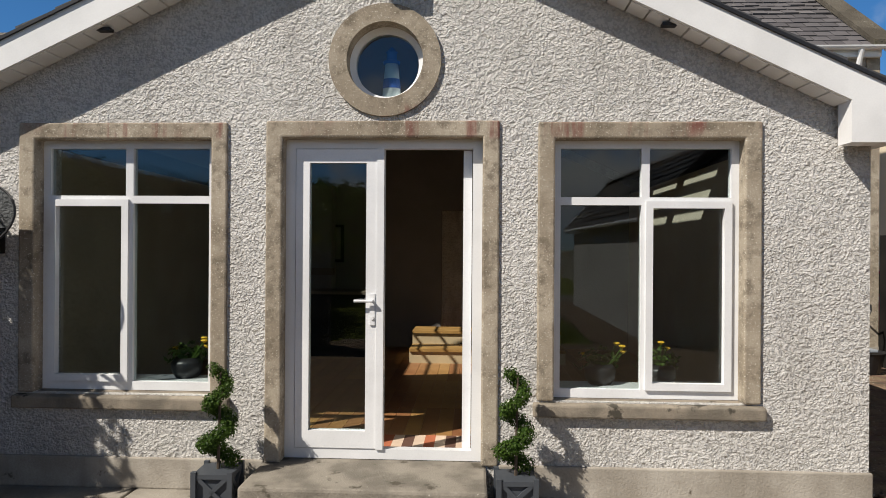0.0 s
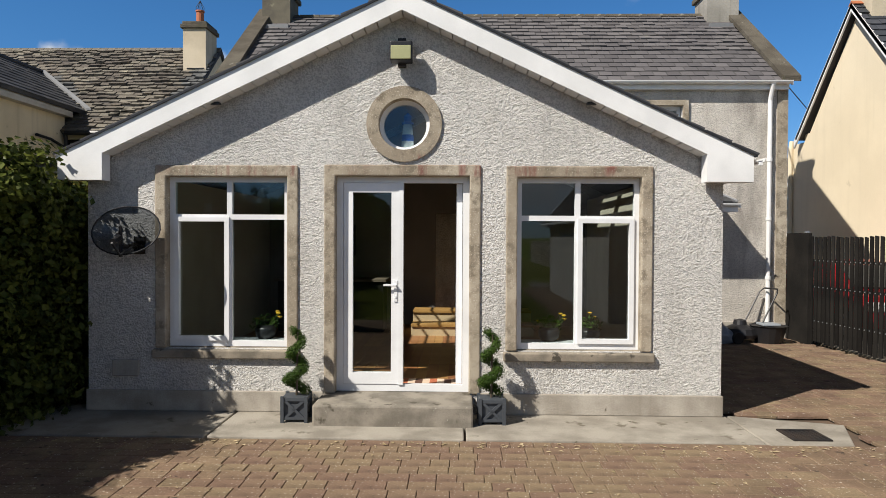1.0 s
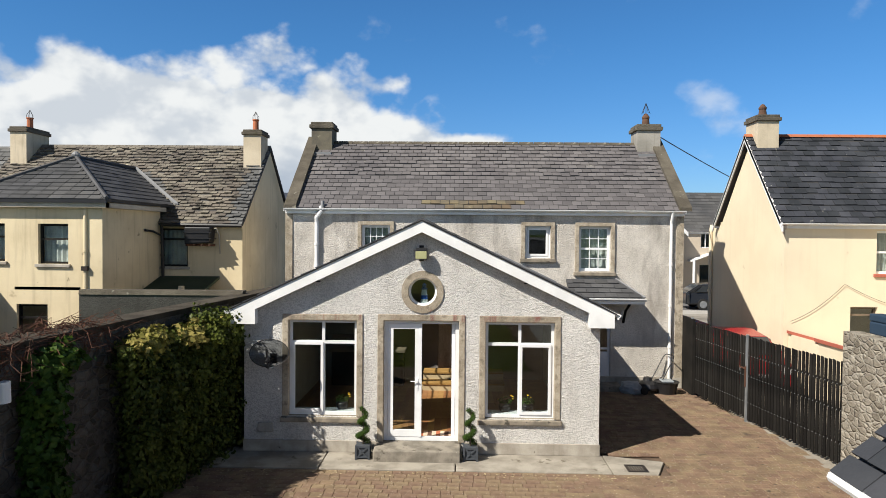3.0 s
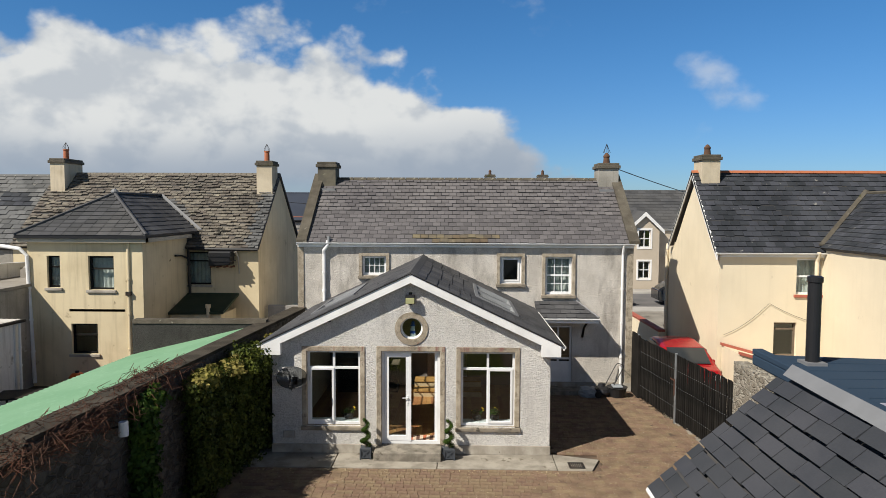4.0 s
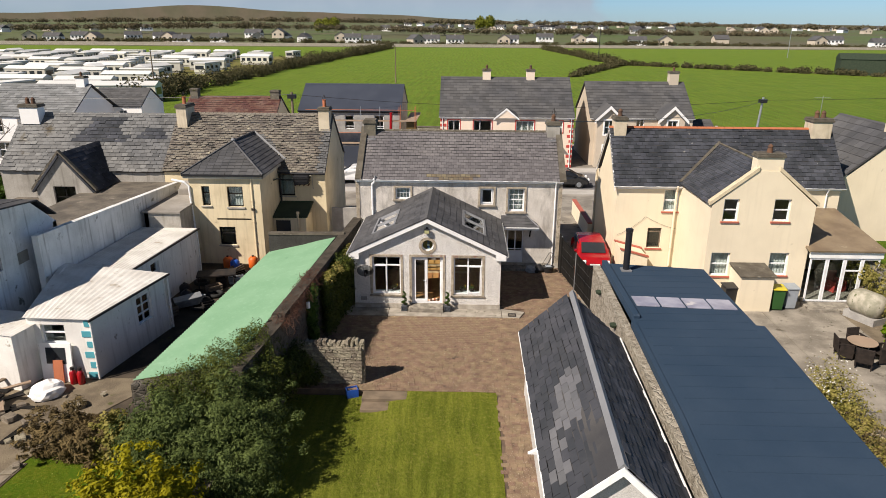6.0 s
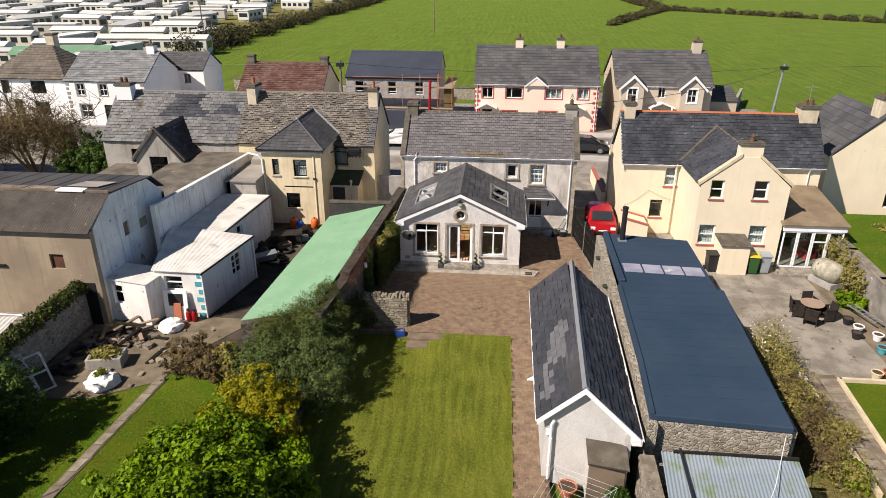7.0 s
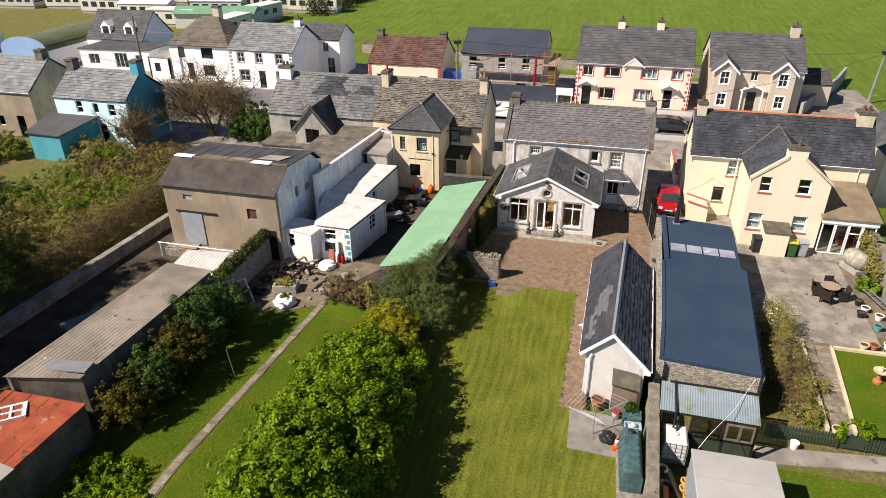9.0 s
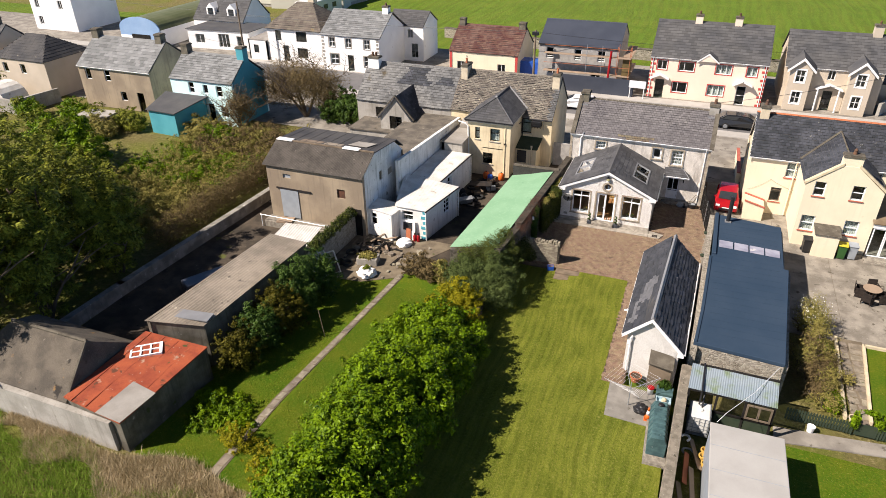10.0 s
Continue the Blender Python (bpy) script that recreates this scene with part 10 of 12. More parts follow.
bush("shrub", "sprawling shrub with white blossom beside the stone building", [(13.2, -4.2, 1.2, 0.85, 0.85, 1.05), (13.5, -4.7, 0.9, 0.7, 0.7, 0.8), (12.7, -4.6, 0.8, 0.6, 0.7, 0.8)], 6000, 0.045, LEAF_BRAMBLE, 83, shell=0.85, long=1.8)
leaves("blossom", [(13.2, -4.2, 1.25, 0.9, 0.9, 1.1), (12.9, -4.5, 1.0, 0.7, 0.7, 0.8)], 420, 0.045, FLOWER_WHITE, None, 6, long=1.0)
tagged(bpy.data.objects["blossom"], "white blossom clusters on the shrub", "blossom", kind="stuff")
bush("shrub", "bare-branched shrub with small leaves", [(12.9, -7.2, 0.8, 0.9, 0.9, 0.8), (12.8, -9.0, 0.75, 0.9, 0.9, 0.75), (13.6, -8.2, 0.6, 0.7, 0.9, 0.6), (13.0, -10.4, 0.6, 0.8, 0.7, 0.6)], 9000, 0.024, LEAF_BROWN, 84, long=5.0, shell=0.8, bump=0.5)
bush("shrub", "straggling olive-green shrubs in the border", [(13.3, -5.9, 0.7, 0.8, 0.8, 0.75), (13.6, -7.4, 0.6, 0.7, 0.8, 0.65), (13.7, -9.3, 0.55, 0.6, 0.8, 0.6), (12.5, -8.2, 0.8, 0.6, 0.9, 0.8), (13.4, -11.0, 0.5, 0.7, 0.6, 0.5), (14.6, -8.6, 0.25, 0.35, 0.5, 0.3)], 15000, 0.042, LEAF_BRAMBLE, 88, long=1.8, clump=0.16, per=14, shell=0.6, bump=0.5)
bush("shrub", "low green border plants", [(13.5, -6.2, 0.25, 0.6, 0.8, 0.25), (13.7, -10.6, 0.25, 0.5, 0.8, 0.25)], 2500, 0.07, LEAF_LAUREL, 85, trunk=False)
solo("bucket", Geo().lathe([(0.14, 0), (0.18, 0.32), (0.19, 0.33), (0.16, 0.31)], (0, 0, 0), 14), UPVC, "white bucket by the picket fence", "bucket", (12.6, -12.95, 0))
rrh = house("house", "cream gabled house with dark roof beyond the side gate", 21.6, 28.4, 13.6, 19.4, 4.4, 6.9, CREAM, TILE_GREY, slate=(0.45, 0.33), seed=91, rz=90, fascia=None, left_wins=[dict(x=3.9, z=1.0, wd=0.9, ht=1.1, cols=(0.5,))], chimneys=(dict(x=0.9, wx=1.0, wy=0.8, top=7.9, m=CHIMNEY, pots=1),))
rrh.matrix_basis = pose(25.4, 17.0, 0, 0, 0, 90)
sheet("lawn_far_right", [(20.55, 1.6), (34, 1.6), (34, 11), (20.55, 11)], 1.45, LAWN_LUSH, "raised green lawn beyond the boundary wall", "lawn", t=1.7)
solo("side_gate", Geo().box(-0.9, 0.9, -0.03, 0.03, 0.1, 1.9), IRON, "dark side gate between the houses", "gate", (21.0, 12.3, 0.0))
bush("shrub", "garden shrubs behind the side lawn", [(24.5, 8.5, 0.9, 1.2, 1.0, 0.9), (27, 6.0, 0.8, 1.1, 1.3, 0.8)], 5000, 0.1, LEAF_BRAMBLE, 86)

# ---- houses across the street ----
def trim_windows(h, m, ws, material, t=0.09):
    for k in ws:
        part("window_trim", wall_geo(Geo(), m @ Matrix.Translation((0, -0.025, 0)), rect(k["x"] - t, k["x"] + k["wd"] + t, k["z"] - t, k["z"] + k["ht"] + t), [rect(k["x"], k["x"] + k["wd"], k["z"], k["z"] + k["ht"])], 0.03), material, h)


def hood(h, m, x, z, w_, material=FASCIA):
    g = Geo()
    for s in (-1, 1):
        slab(g, [m @ Vector(p) for p in ((x, -0.7, z + 0.5), (x + s * w_ / 2, -0.7, z), (x + s * w_ / 2, 0.0, z), (x, 0.0, z + 0.5))], 0.10)
    part("door_hood", g, material, h, "white gabled door hood")


pw = [dict(x=0.7, z=3.15, wd=1.05, ht=1.0, cols=(0.5,)), dict(x=3.0, z=3.15, wd=1.6, ht=1.0, cols=(0.35,)), dict(x=6.8, z=3.15, wd=1.6, ht=1.0, cols=(0.33, 0.66), curtain=CLOTH), dict(x=9.9, z=3.15, wd=1.05, ht=1.0, cols=(0.5,), curtain=CLOTH), dict(x=2.6, z=0.75, wd=1.55, ht=1.15, cols=(0.35,)), dict(x=6.3, z=0.75, wd=1.7, ht=1.15, cols=(0.33, 0.66), curtain=CLOTH), dict(x=0.75, z=0.0, wd=0.95, ht=2.05, cols=(), name="door", frame=GREEN_WOOD), dict(x=9.25, z=0.0, wd=0.95, ht=2.05, cols=(), rows=(0.5,), name="door")]
pk_ = house("house", "pale peach semi-detached house with red quoins", -0.6, 11.3, 37.0, 46.0, 4.50, 7.55, PINK, TILE_GREY, wins=pw, slate=(0.6, 0.4), seed=101, pipes=(0.2, 11.7), side_hang=0.1,
            chimneys=(dict(x=4.2, wx=0.75, wy=0.7, top=8.35, m=PINK, pots=1), dict(x=8.3, wx=0.75, wy=0.7, top=8.35, m=PINK, pots=1)))
pmx = place(-5.95, -4.5, 0, 1, 0)
trim_windows(pk_, pmx, pw[:6], RED_TRIM)
for x in (0.0, 11.55):
    for k in range(10):
        part("quoin", Geo().box(x + (0.0 if k % 2 else (0 if x < 1 else -0.18)), x + 0.35 + (0.18 if (k % 2 == 0 and x < 1) else 0), -0.03, 0.01, k * 0.45, k * 0.45 + 0.24).moved(pmx), RED_TRIM, pk_)
hood(pk_, pmx, 1.2, 2.25, 2.0)
hood(pk_, pmx, 9.75, 2.25, 2.0)
part("gablet", Geo().prism([pmx @ Vector(p) for p in ((4.9, -0.25, 4.4), (6.9, -0.25, 4.4), (5.9, -0.25, 5.2))], (0, 1.2, 0)), PINK, pk_)
for s in (-1, 1):
    part("gablet_board", Geo().prism([pmx @ Vector(p) for p in ((5.9, -0.3, 5.28), (5.9 + s * 1.15, -0.3, 4.36), (5.9 + s * 1.15, -0.3, 4.2), (5.9, -0.3, 5.1))], (0, 0.06, 0)), FASCIA, pk_)
    part("gablet_roof", slab(Geo(), [pmx @ Vector(p) for p in ((5.9, -0.28, 5.28), (5.9 + s * 1.12, -0.28, 4.4), (5.9 + s * 1.12, 0.6, 4.75), (5.9, 1.3, 5.3))], 0.05), TILE_GREY, pk_)

cw = [dict(x=4.05, z=3.2, wd=0.7, ht=1.0, cols=(0.5,)), dict(x=4.0, z=0.0, wd=0.9, ht=2.05, cols=(), name="door", frame=GREEN_WOOD)]
ch_ = house("house", "stone-cream house with two gabled bays", 13.1, 22.2, 38.2, 46.8, 4.35, 7.15, STONE_CREAM, TILE_GREY, wins=cw, slate=(0.6, 0.4), seed=103, hip=0.0, pipes=(), side_hang=0.15, chimneys=(dict(x=8.2, wx=0.85, wy=0.8, top=8.2, m=STONE_CREAM, pots=1),))
cmx = place(-4.55, -4.3, 0, 1, 0)
for x in (0.35, 5.95):
    bw = [dict(x=x + 0.62, z=3.0, wd=0.85, ht=1.25, cols=(0.5,), rows=(0.5,)), dict(x=x + 0.62, z=0.75, wd=0.85, ht=1.25, cols=(0.5,), rows=(0.5,))]
    bmx = cmx @ Matrix.Translation((0, -1.1, 0))
    part("bay_wall", wall_geo(Geo(), bmx, [(x, 0), (x + 2.1, 0), (x + 2.1, 4.3), (x + 1.05, 5.3), (x, 4.3)], [rect(k["x"], k["x"] + k["wd"], k["z"], k["z"] + k["ht"]) for k in bw], 0.2), STONE_CREAM, ch_)
    for xx in (x, x + 1.95):
        part("bay_side", Geo().box(xx, xx + 0.15, -0.9, 0.0, 0, 4.3).moved(cmx), STONE_CREAM, ch_)
    for k in bw:
        window(ch_, bmx, **k)
    trim_windows(ch_, bmx, bw, PAINT_WHITE, 0.12)
    for s in (-1, 1):
        part("barge_board", Geo().prism([bmx @ Vector(p) for p in ((x + 1.05, -0.25, 5.55), (x + 1.05 + s * 1.35, -0.25, 4.25), (x + 1.05 + s * 1.35, -0.25, 3.98), (x + 1.05, -0.25, 5.25))], (0, 0.06, 0)), FASCIA, ch_, "white shaped barge board")
        part("bay_roof", slab(Geo(), [bmx @ Vector(p) for p in ((x + 1.05, -0.22, 5.55), (x + 1.05 + s * 1.35, -0.22, 4.25), (x + 1.05 + s * 1.35, 1.5, 4.6), (x + 1.05, 3.6, 5.7))], 0.06), TILE_GREY, ch_)
hood(ch_, cmx, 4.45, 2.35, 2.6)
for x in (3.4, 5.4):
    part("porch_post", Geo().cyl(cmx @ Vector((x, -0.65, 0)), cmx @ Vector((x, -0.65, 2.4)), 0.09), FASCIA, ch_)
run_wall("garden_wall", [(22.6, 38.0), (28.6, 50.0), (31.0, 56.0)], 1.3, 0.3, GREY_RENDER, "grey boundary wall beside the field")
house("garage", "dark-roofed store beside the cream house", 22.6, 26.0, 42.0, 47.0, 2.3, 3.4, STONE_CREAM, TILE_GREY, slate=(0.6, 0.4), seed=104, fascia=None, category="garage")

sw = [dict(x=0.9, z=3.2, wd=0.9, ht=1.25, cols=(), rows=(0.2,)), dict(x=4.2, z=3.2, wd=0.85, ht=1.25, cols=(), rows=(0.2,)), dict(x=6.9, z=3.2, wd=0.85, ht=1.25, cols=(), rows=(0.2,)), dict(x=1.2, z=0.7, wd=1.2, ht=1.3, cols=(0.5,)), dict(x=6.3, z=0.7, wd=1.2, ht=1.3, cols=(0.5,))]
sc = house("unfinished_house", "unfinished blockwork house with a navy metal roof and scaffold", -13.5, -4.2, 37.6, 45.0, 4.85, 6.85, BLOCK, NAVY_ROOF, wins=sw, slate=(), fascia=BLACK)
sf = thing("scaffold", "rusty builder's scaffold with plank decks", "scaffold", (-4.0, 37.0, 0))
for x in (-3.6, -1.9, -0.2, 1.2):
    for y in (-0.9, 0.3):
        if x < -1 and y > 0:
            continue
        part("pole", Geo().cyl((x, y, 0), (x, y, 5.4), 0.03, n=6), TERRACOTTA if x > -1 else STEEL, sf)
for z in (2.1, 4.1):
    part("deck", Geo().box(-8.5, 1.3, -0.95, -0.25, z, z + 0.06), PALE_WOOD, sf)
    part("deck", Geo().box(0.35, 1.3, -0.25, 5.5, z, z + 0.06), PALE_WOOD, sf)
    part("ledger", Geo().cyl((-8.5, -0.9, z + 1.0), (1.3, -0.9, z + 1.0), 0.025, n=6), TERRACOTTA, sf)
part("chute", Geo().cyl((-1.0, -1.0, 1.5), (-0.9, -0.95, 4.9), 0.13, n=10), CAR_RED, sf, "red rubbish chute")
part("netting", Geo().box(0.4, 1.25, -0.6, 0.8, 2.2, 4.0), LEAF_BROWN, sf)
solo("site_shed", Geo().box(-1.6, 1.6, -1, 1, 0, 2.3), BLUE_PLASTIC, "blue site hut beside the scaffold", "hut", (-14.9, 39.5, 0), bevel=0.03)
solo("hoarding", Geo().box(-5.0, 5.0, -0.04, 0.04, 0, 1.9), NAVY_ROOF, "dark site hoarding along the street", "hoarding", (-7.0, 35.9, 0.05))
solo("notice_board", Geo().box(-0.9, 0.9, -0.03, 0.03, 0.9, 1.7).box(-0.8, -0.72, -0.02, 0.02, -0.4, 0.95).box(0.72, 0.8, -0.02, 0.02, -0.4, 0.95), UPVC, "white notice board on two legs by the hoarding", "sign", (-1.6, 35.6, 0.3))

ru = house("cottage", "cream single-storey cottage with a rusty brown tiled roof", -24.6, -15.9, 37.2, 44.6, 3.2, 5.65, CREAM, TILE_RUST, wins=[dict(x=1.0, z=1.0, wd=1.0, ht=1.0, cols=(0.5,)), dict(x=6.2, z=1.0, wd=1.0, ht=1.0, cols=(0.5,))], slate=(0.38, 0.3), rough=1.5, seed=107, fascia=None, chimneys=(dict(x=0.5, wx=0.7, wy=0.7, top=6.4, m=CHIMNEY_DARK, pots=0), dict(x=8.2, wx=0.8, wy=0.8, top=6.3, m=CHIMNEY_DARK, pots=0)))
for x in (-4.3, 4.05):
    part("corner_band", Geo().box(x, x + 0.3, -3.75, -3.69, 0, 3.1), RED_TRIM, ru)

ww = [dict(x=1.05, z=3.0, wd=0.8, ht=1.15, cols=(0.5,), rows=(0.5,)), dict(x=3.4, z=3.0, wd=0.8, ht=1.15, cols=(0.5,), rows=(0.5,)), dict(x=6.0, z=3.0, wd=0.8, ht=1.15, cols=(0.5,), rows=(0.5,)), dict(x=1.1, z=0.8, wd=1.2, ht=1.3, cols=(0.5,), rows=(0.5,)), dict(x=5.9, z=0.8, wd=1.2, ht=1.3, cols=(0.5,), rows=(0.5,)), dict(x=3.6, z=0.0, wd=0.85, ht=2.1, cols=(), rows=(0.6,), name="door", frame=GREEN_WOOD)]
wa_ = house("house", "white two-storey house with dark quoins and pale slates", -41.2, -33.1, 34.9, 43.0, 4.42, 6.80, PAINT_WHITE, TILE_PALE, wins=ww, slate=(0.55, 0.35), rough=0.6, seed=109, fascia=None, side_hang=0.2, chimneys=(dict(x=7.4, wx=0.8, wy=0.8, top=7.6, m=PAINT_WHITE, pots=1),))
wmx = place(-4.05, -4.05, 0, 1, 0)
trim_windows(wa_, wmx, ww[:5], FLAT_GREY, 0.1)
for x in (0.0, 7.75):
    for k in range(10):
        part("quoin", Geo().box(x, x + (0.35 if k % 2 else 0.25), -0.03, 0.01, k * 0.44, k * 0.44 + 0.25).moved(wmx), FLAT_GREY, wa_)
house("house_wing", "white rear wing with a grey slate roof", -35.5, -30.3, 42.5, 47.5, 4.5, 6.0, PAINT_WHITE, TILE_GREY, wins=[dict(x=2.9, z=3.0, wd=0.8, ht=1.1, cols=(0.5,)), dict(x=3.4, z=0.4, wd=1.0, ht=1.9, cols=(0.5,))], slate=(0.5, 0.35), seed=111, fascia=None)
house("house", "white hip-roofed house with mossy brown tiles", -50.4, -42.2, 36.4, 43.6, 4.5, 7.1, PAINT_WHITE, TILE_BROWN, wins=[dict(x=1.2, z=2.8, wd=0.9, ht=1.3, cols=(), frame=BLACK_WOOD), dict(x=4.4, z=2.8, wd=1.6, ht=1.3, cols=(), frame=BLACK_WOOD), dict(x=2.2, z=0.1, wd=0.9, ht=2.1, cols=(), name="door", frame=BLACK_WOOD), dict(x=4.4, z=0.7, wd=1.6, ht=1.3, cols=(), frame=BLACK_WOOD)], hip=3.2, slate=(0.5, 0.35), seed=113, fascia=None, hang=0.3, side_hang=0.3, chimneys=(dict(x=4.3, y=1.5, wx=0.9, wy=0.9, top=8.2, m=CHIMNEY, pots=0),))
block("house_annex", "low white flat-roofed annex", [(-53.6, 36.2), (-50.6, 36.2), (-50.6, 42.0), (-53.6, 42.0)], 2.6, PAINT_WHITE, FLAT_GREY, wins=[dict(side=0, x=0.8, z=0.9, wd=0.8, ht=1.1, cols=(), frame=BLACK_WOOD)], category="house")
dh = house("house", "white dormer bungalow with a dark roof", -69.0, -60.0, 44.0, 51.0, 2.9, 6.2, PAINT_WHITE, TILE_GREY, slate=(0.6, 0.4), seed=115, fascia=None, wins=[dict(x=1.2, z=0.8, wd=1.4, ht=1.3, cols=(0.5,)), dict(x=6, z=0.8, wd=1.4, ht=1.3, cols=(0.5,))])
for x in (-2.3, 1.4):
    part("dormer", Geo().prism([(x, -2.9, 3.4), (x + 1.5, -2.9, 3.4), (x + 1.5, -2.9, 4.5), (x + 0.75, -2.9, 5.2), (x, -2.9, 4.5)], (0, 2.4, 0)), PAINT_WHITE, dh)
    part("dormer_window", Geo().box(x + 0.3, x + 1.2, -2.95, -2.89, 3.6, 4.5), DARK_PANE, dh)
block("house_annex", "white flat-roofed front block of the bungalow", [(-66.0, 38.8), (-56.0, 39.6), (-56.0, 45), (-66.0, 44.5)], 2.6, PAINT_WHITE, TILE_GREY, 0.3, wins=[dict(side=0, x=1.2, z=0.7, wd=1.5, ht=1.3, cols=(0.5,)), dict(side=0, x=5.0, z=0.3, wd=1.8, ht=1.9, cols=(0.33, 0.66)), dict(side=0, x=8.0, z=0.7, wd=1.0, ht=1.3, cols=())], category="house")
qn = thing("curved_barn", "blue-fronted barn with a rounded green roof", "barn", (-73.2, 45.0, 0))
arc = [(-3.6, 2.4)] + [(-3.6 * math.cos(a), 2.4 + 1.6 * math.sin(a)) for a in (math.pi * k / 14 for k in range(1, 14))] + [(3.6, 2.4)]
part("roof", Geo().prism([(x, -7.8, z) for x, z in arc], (0, 16, 0)), mat("olive_tin", (0.10, 0.115, 0.05), (0.13, 0.14, 0.07), 0.5, 0.5, 0.05, 15.0), qn, "olive green curved sheet roof")
part("front", Geo().prism([(-3.7, -8.0, 0), (3.7, -8.0, 0), (3.7, -8.0, 2.5)] + [(3.7 * math.cos(a), -8.0, 2.5 + 1.65 * math.sin(a)) for a in (math.pi * k / 14 for k in range(1, 14))] + [(-3.7, -8.0, 2.5)], (0, 0.2, 0)), mat("powder_blue", (0.22, 0.34, 0.52), (0.26, 0.38, 0.56), 0.4, 0.8, 0.05, 20.0), qn, "powder blue gable front")
part("wall", Geo().box(-3.6, 3.6, -7.8, 8.2, 0, 2.4), PAINT_WHITE, qn)
part("doorway", Geo().box(-1.6, 1.8, -8.05, -8.0, 0, 1.7), BLACK_WOOD, qn)
part("lower_band", Geo().box(-3.7, -1.6, -8.04, -8.0, 0, 1.5), PAINT_WHITE, qn)
house("house", "tall white house at the village edge", -99.0, -90.0, 41.0, 50.0, 6.0, 8.5, PAINT_WHITE, TILE_GREY, slate=(0.7, 0.5), seed=117, fascia=None, wins=[dict(x=1, z=3.4, wd=0.9, ht=1.3, cols=(0.5,)), dict(x=6, z=3.4, wd=0.9, ht=1.3, cols=(0.5,)), dict(x=1, z=0.8, wd=0.9, ht=1.3, cols=(0.5,))])

# near side of the street, to the left
house("house", "pale aqua house with a teal gable", -46.0, -38.4, 12.6, 18.2, 4.45, 6.45, AQUA, TILE_PALE, wins=[dict(x=2.2, z=3.1, wd=0.7, ht=1.1, cols=(), rows=(0.5,)), dict(x=4.0, z=3.2, wd=0.6, ht=0.9, cols=()), dict(x=5.6, z=3.0, wd=0.75, ht=1.1, cols=(), rows=(0.5,)), dict(x=4.2, z=0.2, wd=0.85, ht=2.0, cols=(), name="door"), dict(x=5.8, z=0.9, wd=0.9, ht=1.1, cols=(), rows=(0.5,))], walls_r=TEAL, slate=(0.45, 0.3), rough=0.8, seed=121, fascia=None, chimneys=(dict(x=7.3, wx=0.8, wy=0.8, top=7.5, m=TEAL, pots=0), dict(x=0.4, wx=0.8, wy=0.8, top=7.3, m=CHIMNEY_DARK, pots=0)))
block("lean_to", "teal lean-to with a dark felt roof", [(-45.8, 8.6), (-42.4, 8.4), (-41.8, 12.5), (-46.8, 12.5)], 2.4, TEAL, TILE_GREY, 0.25, hs=[2.3, 2.3, 2.8, 2.8], roof_kind="slope")
house("house", "grey-brown rendered house with a pale slate roof", -59.2, -49.3, 13.2, 20.0, 4.45, 6.9, BROWN_RENDER, TILE_PALE, wins=[dict(x=3.6, z=3.0, wd=0.8, ht=1.2, cols=(), rows=(0.5,)), dict(x=0.9, z=3.0, wd=0.8, ht=1.2, cols=()), dict(x=5.3, z=1.0, wd=0.8, ht=1.0, cols=()), dict(x=7.6, z=0.0, wd=0.9, ht=2.1, cols=(), name="door", frame=BLACK_WOOD)], slate=(0.6, 0.4), seed=123, fascia=FASCIA, chimneys=(dict(x=9.2, wx=0.8, wy=0.8, top=7.7, m=CHIMNEY_DARK, pots=0), dict(x=0.4, wx=0.9, wy=0.8, top=7.7, m=CHIMNEY_DARK, pots=0)))
house("house", "small cream house with a dark hipped roof", -72.5, -64.5, 13.4, 20.0, 4.2, 6.3, STONE_CREAM, FELT, wins=[dict(x=1.2, z=2.6, wd=0.8, ht=1.1, cols=()), dict(x=4.0, z=2.6, wd=0.8, ht=1.1, cols=())], slate=(0.6, 0.4), seed=125, hip=2.5, fascia=None)
house("house", "long grey-roofed terrace at the village edge", -92.0, -74.5, 14.5, 21.0, 4.3, 6.8, STONE_CREAM, TILE_GREY, wins=[dict(x=3, z=2.8, wd=0.9, ht=1.1, cols=()), dict(x=8, z=2.8, wd=0.9, ht=1.1, cols=()), dict(x=12, z=0.8, wd=0.9, ht=1.1, cols=())], slate=(0.7, 0.5), seed=127, fascia=None, chimneys=(dict(x=8, wx=1.0, wy=0.8, top=7.6, m=CHIMNEY_DARK, pots=0), dict(x=16, wx=1.0, wy=0.8, top=7.6, m=CHIMNEY_DARK, pots=0)))
solo("polytunnel", Geo().prism([(-2.4, 0, 0), (2.4, 0, 0)] + [(2.4 * math.cos(a), 0, 1.9 * math.sin(a)) for a in (math.pi * k / 10 for k in range(1, 10))], (0, 3, 0)), WHITE_TIN, "white ribbed lean-to canopy", "canopy", (-69, 9.0, 0.4))

# street poles and wires
def pole(x, y, h, label, arms=True, tilt=0.0, material=STEEL):
    t = thing("utility_pole", label, "utility pole", (x, y, 0), group="utility poles")
    part("shaft", Geo().cyl((0, 0, -0.3), (tilt * h, 0, h), 0.15, 0.10, 12), material, t)
    if arms:
        part("insulator_box", Geo().box(tilt * h - 0.35, tilt * h + 0.35, -0.25, 0.25, h - 0.55, h - 0.2), BLACK, t)
    return t


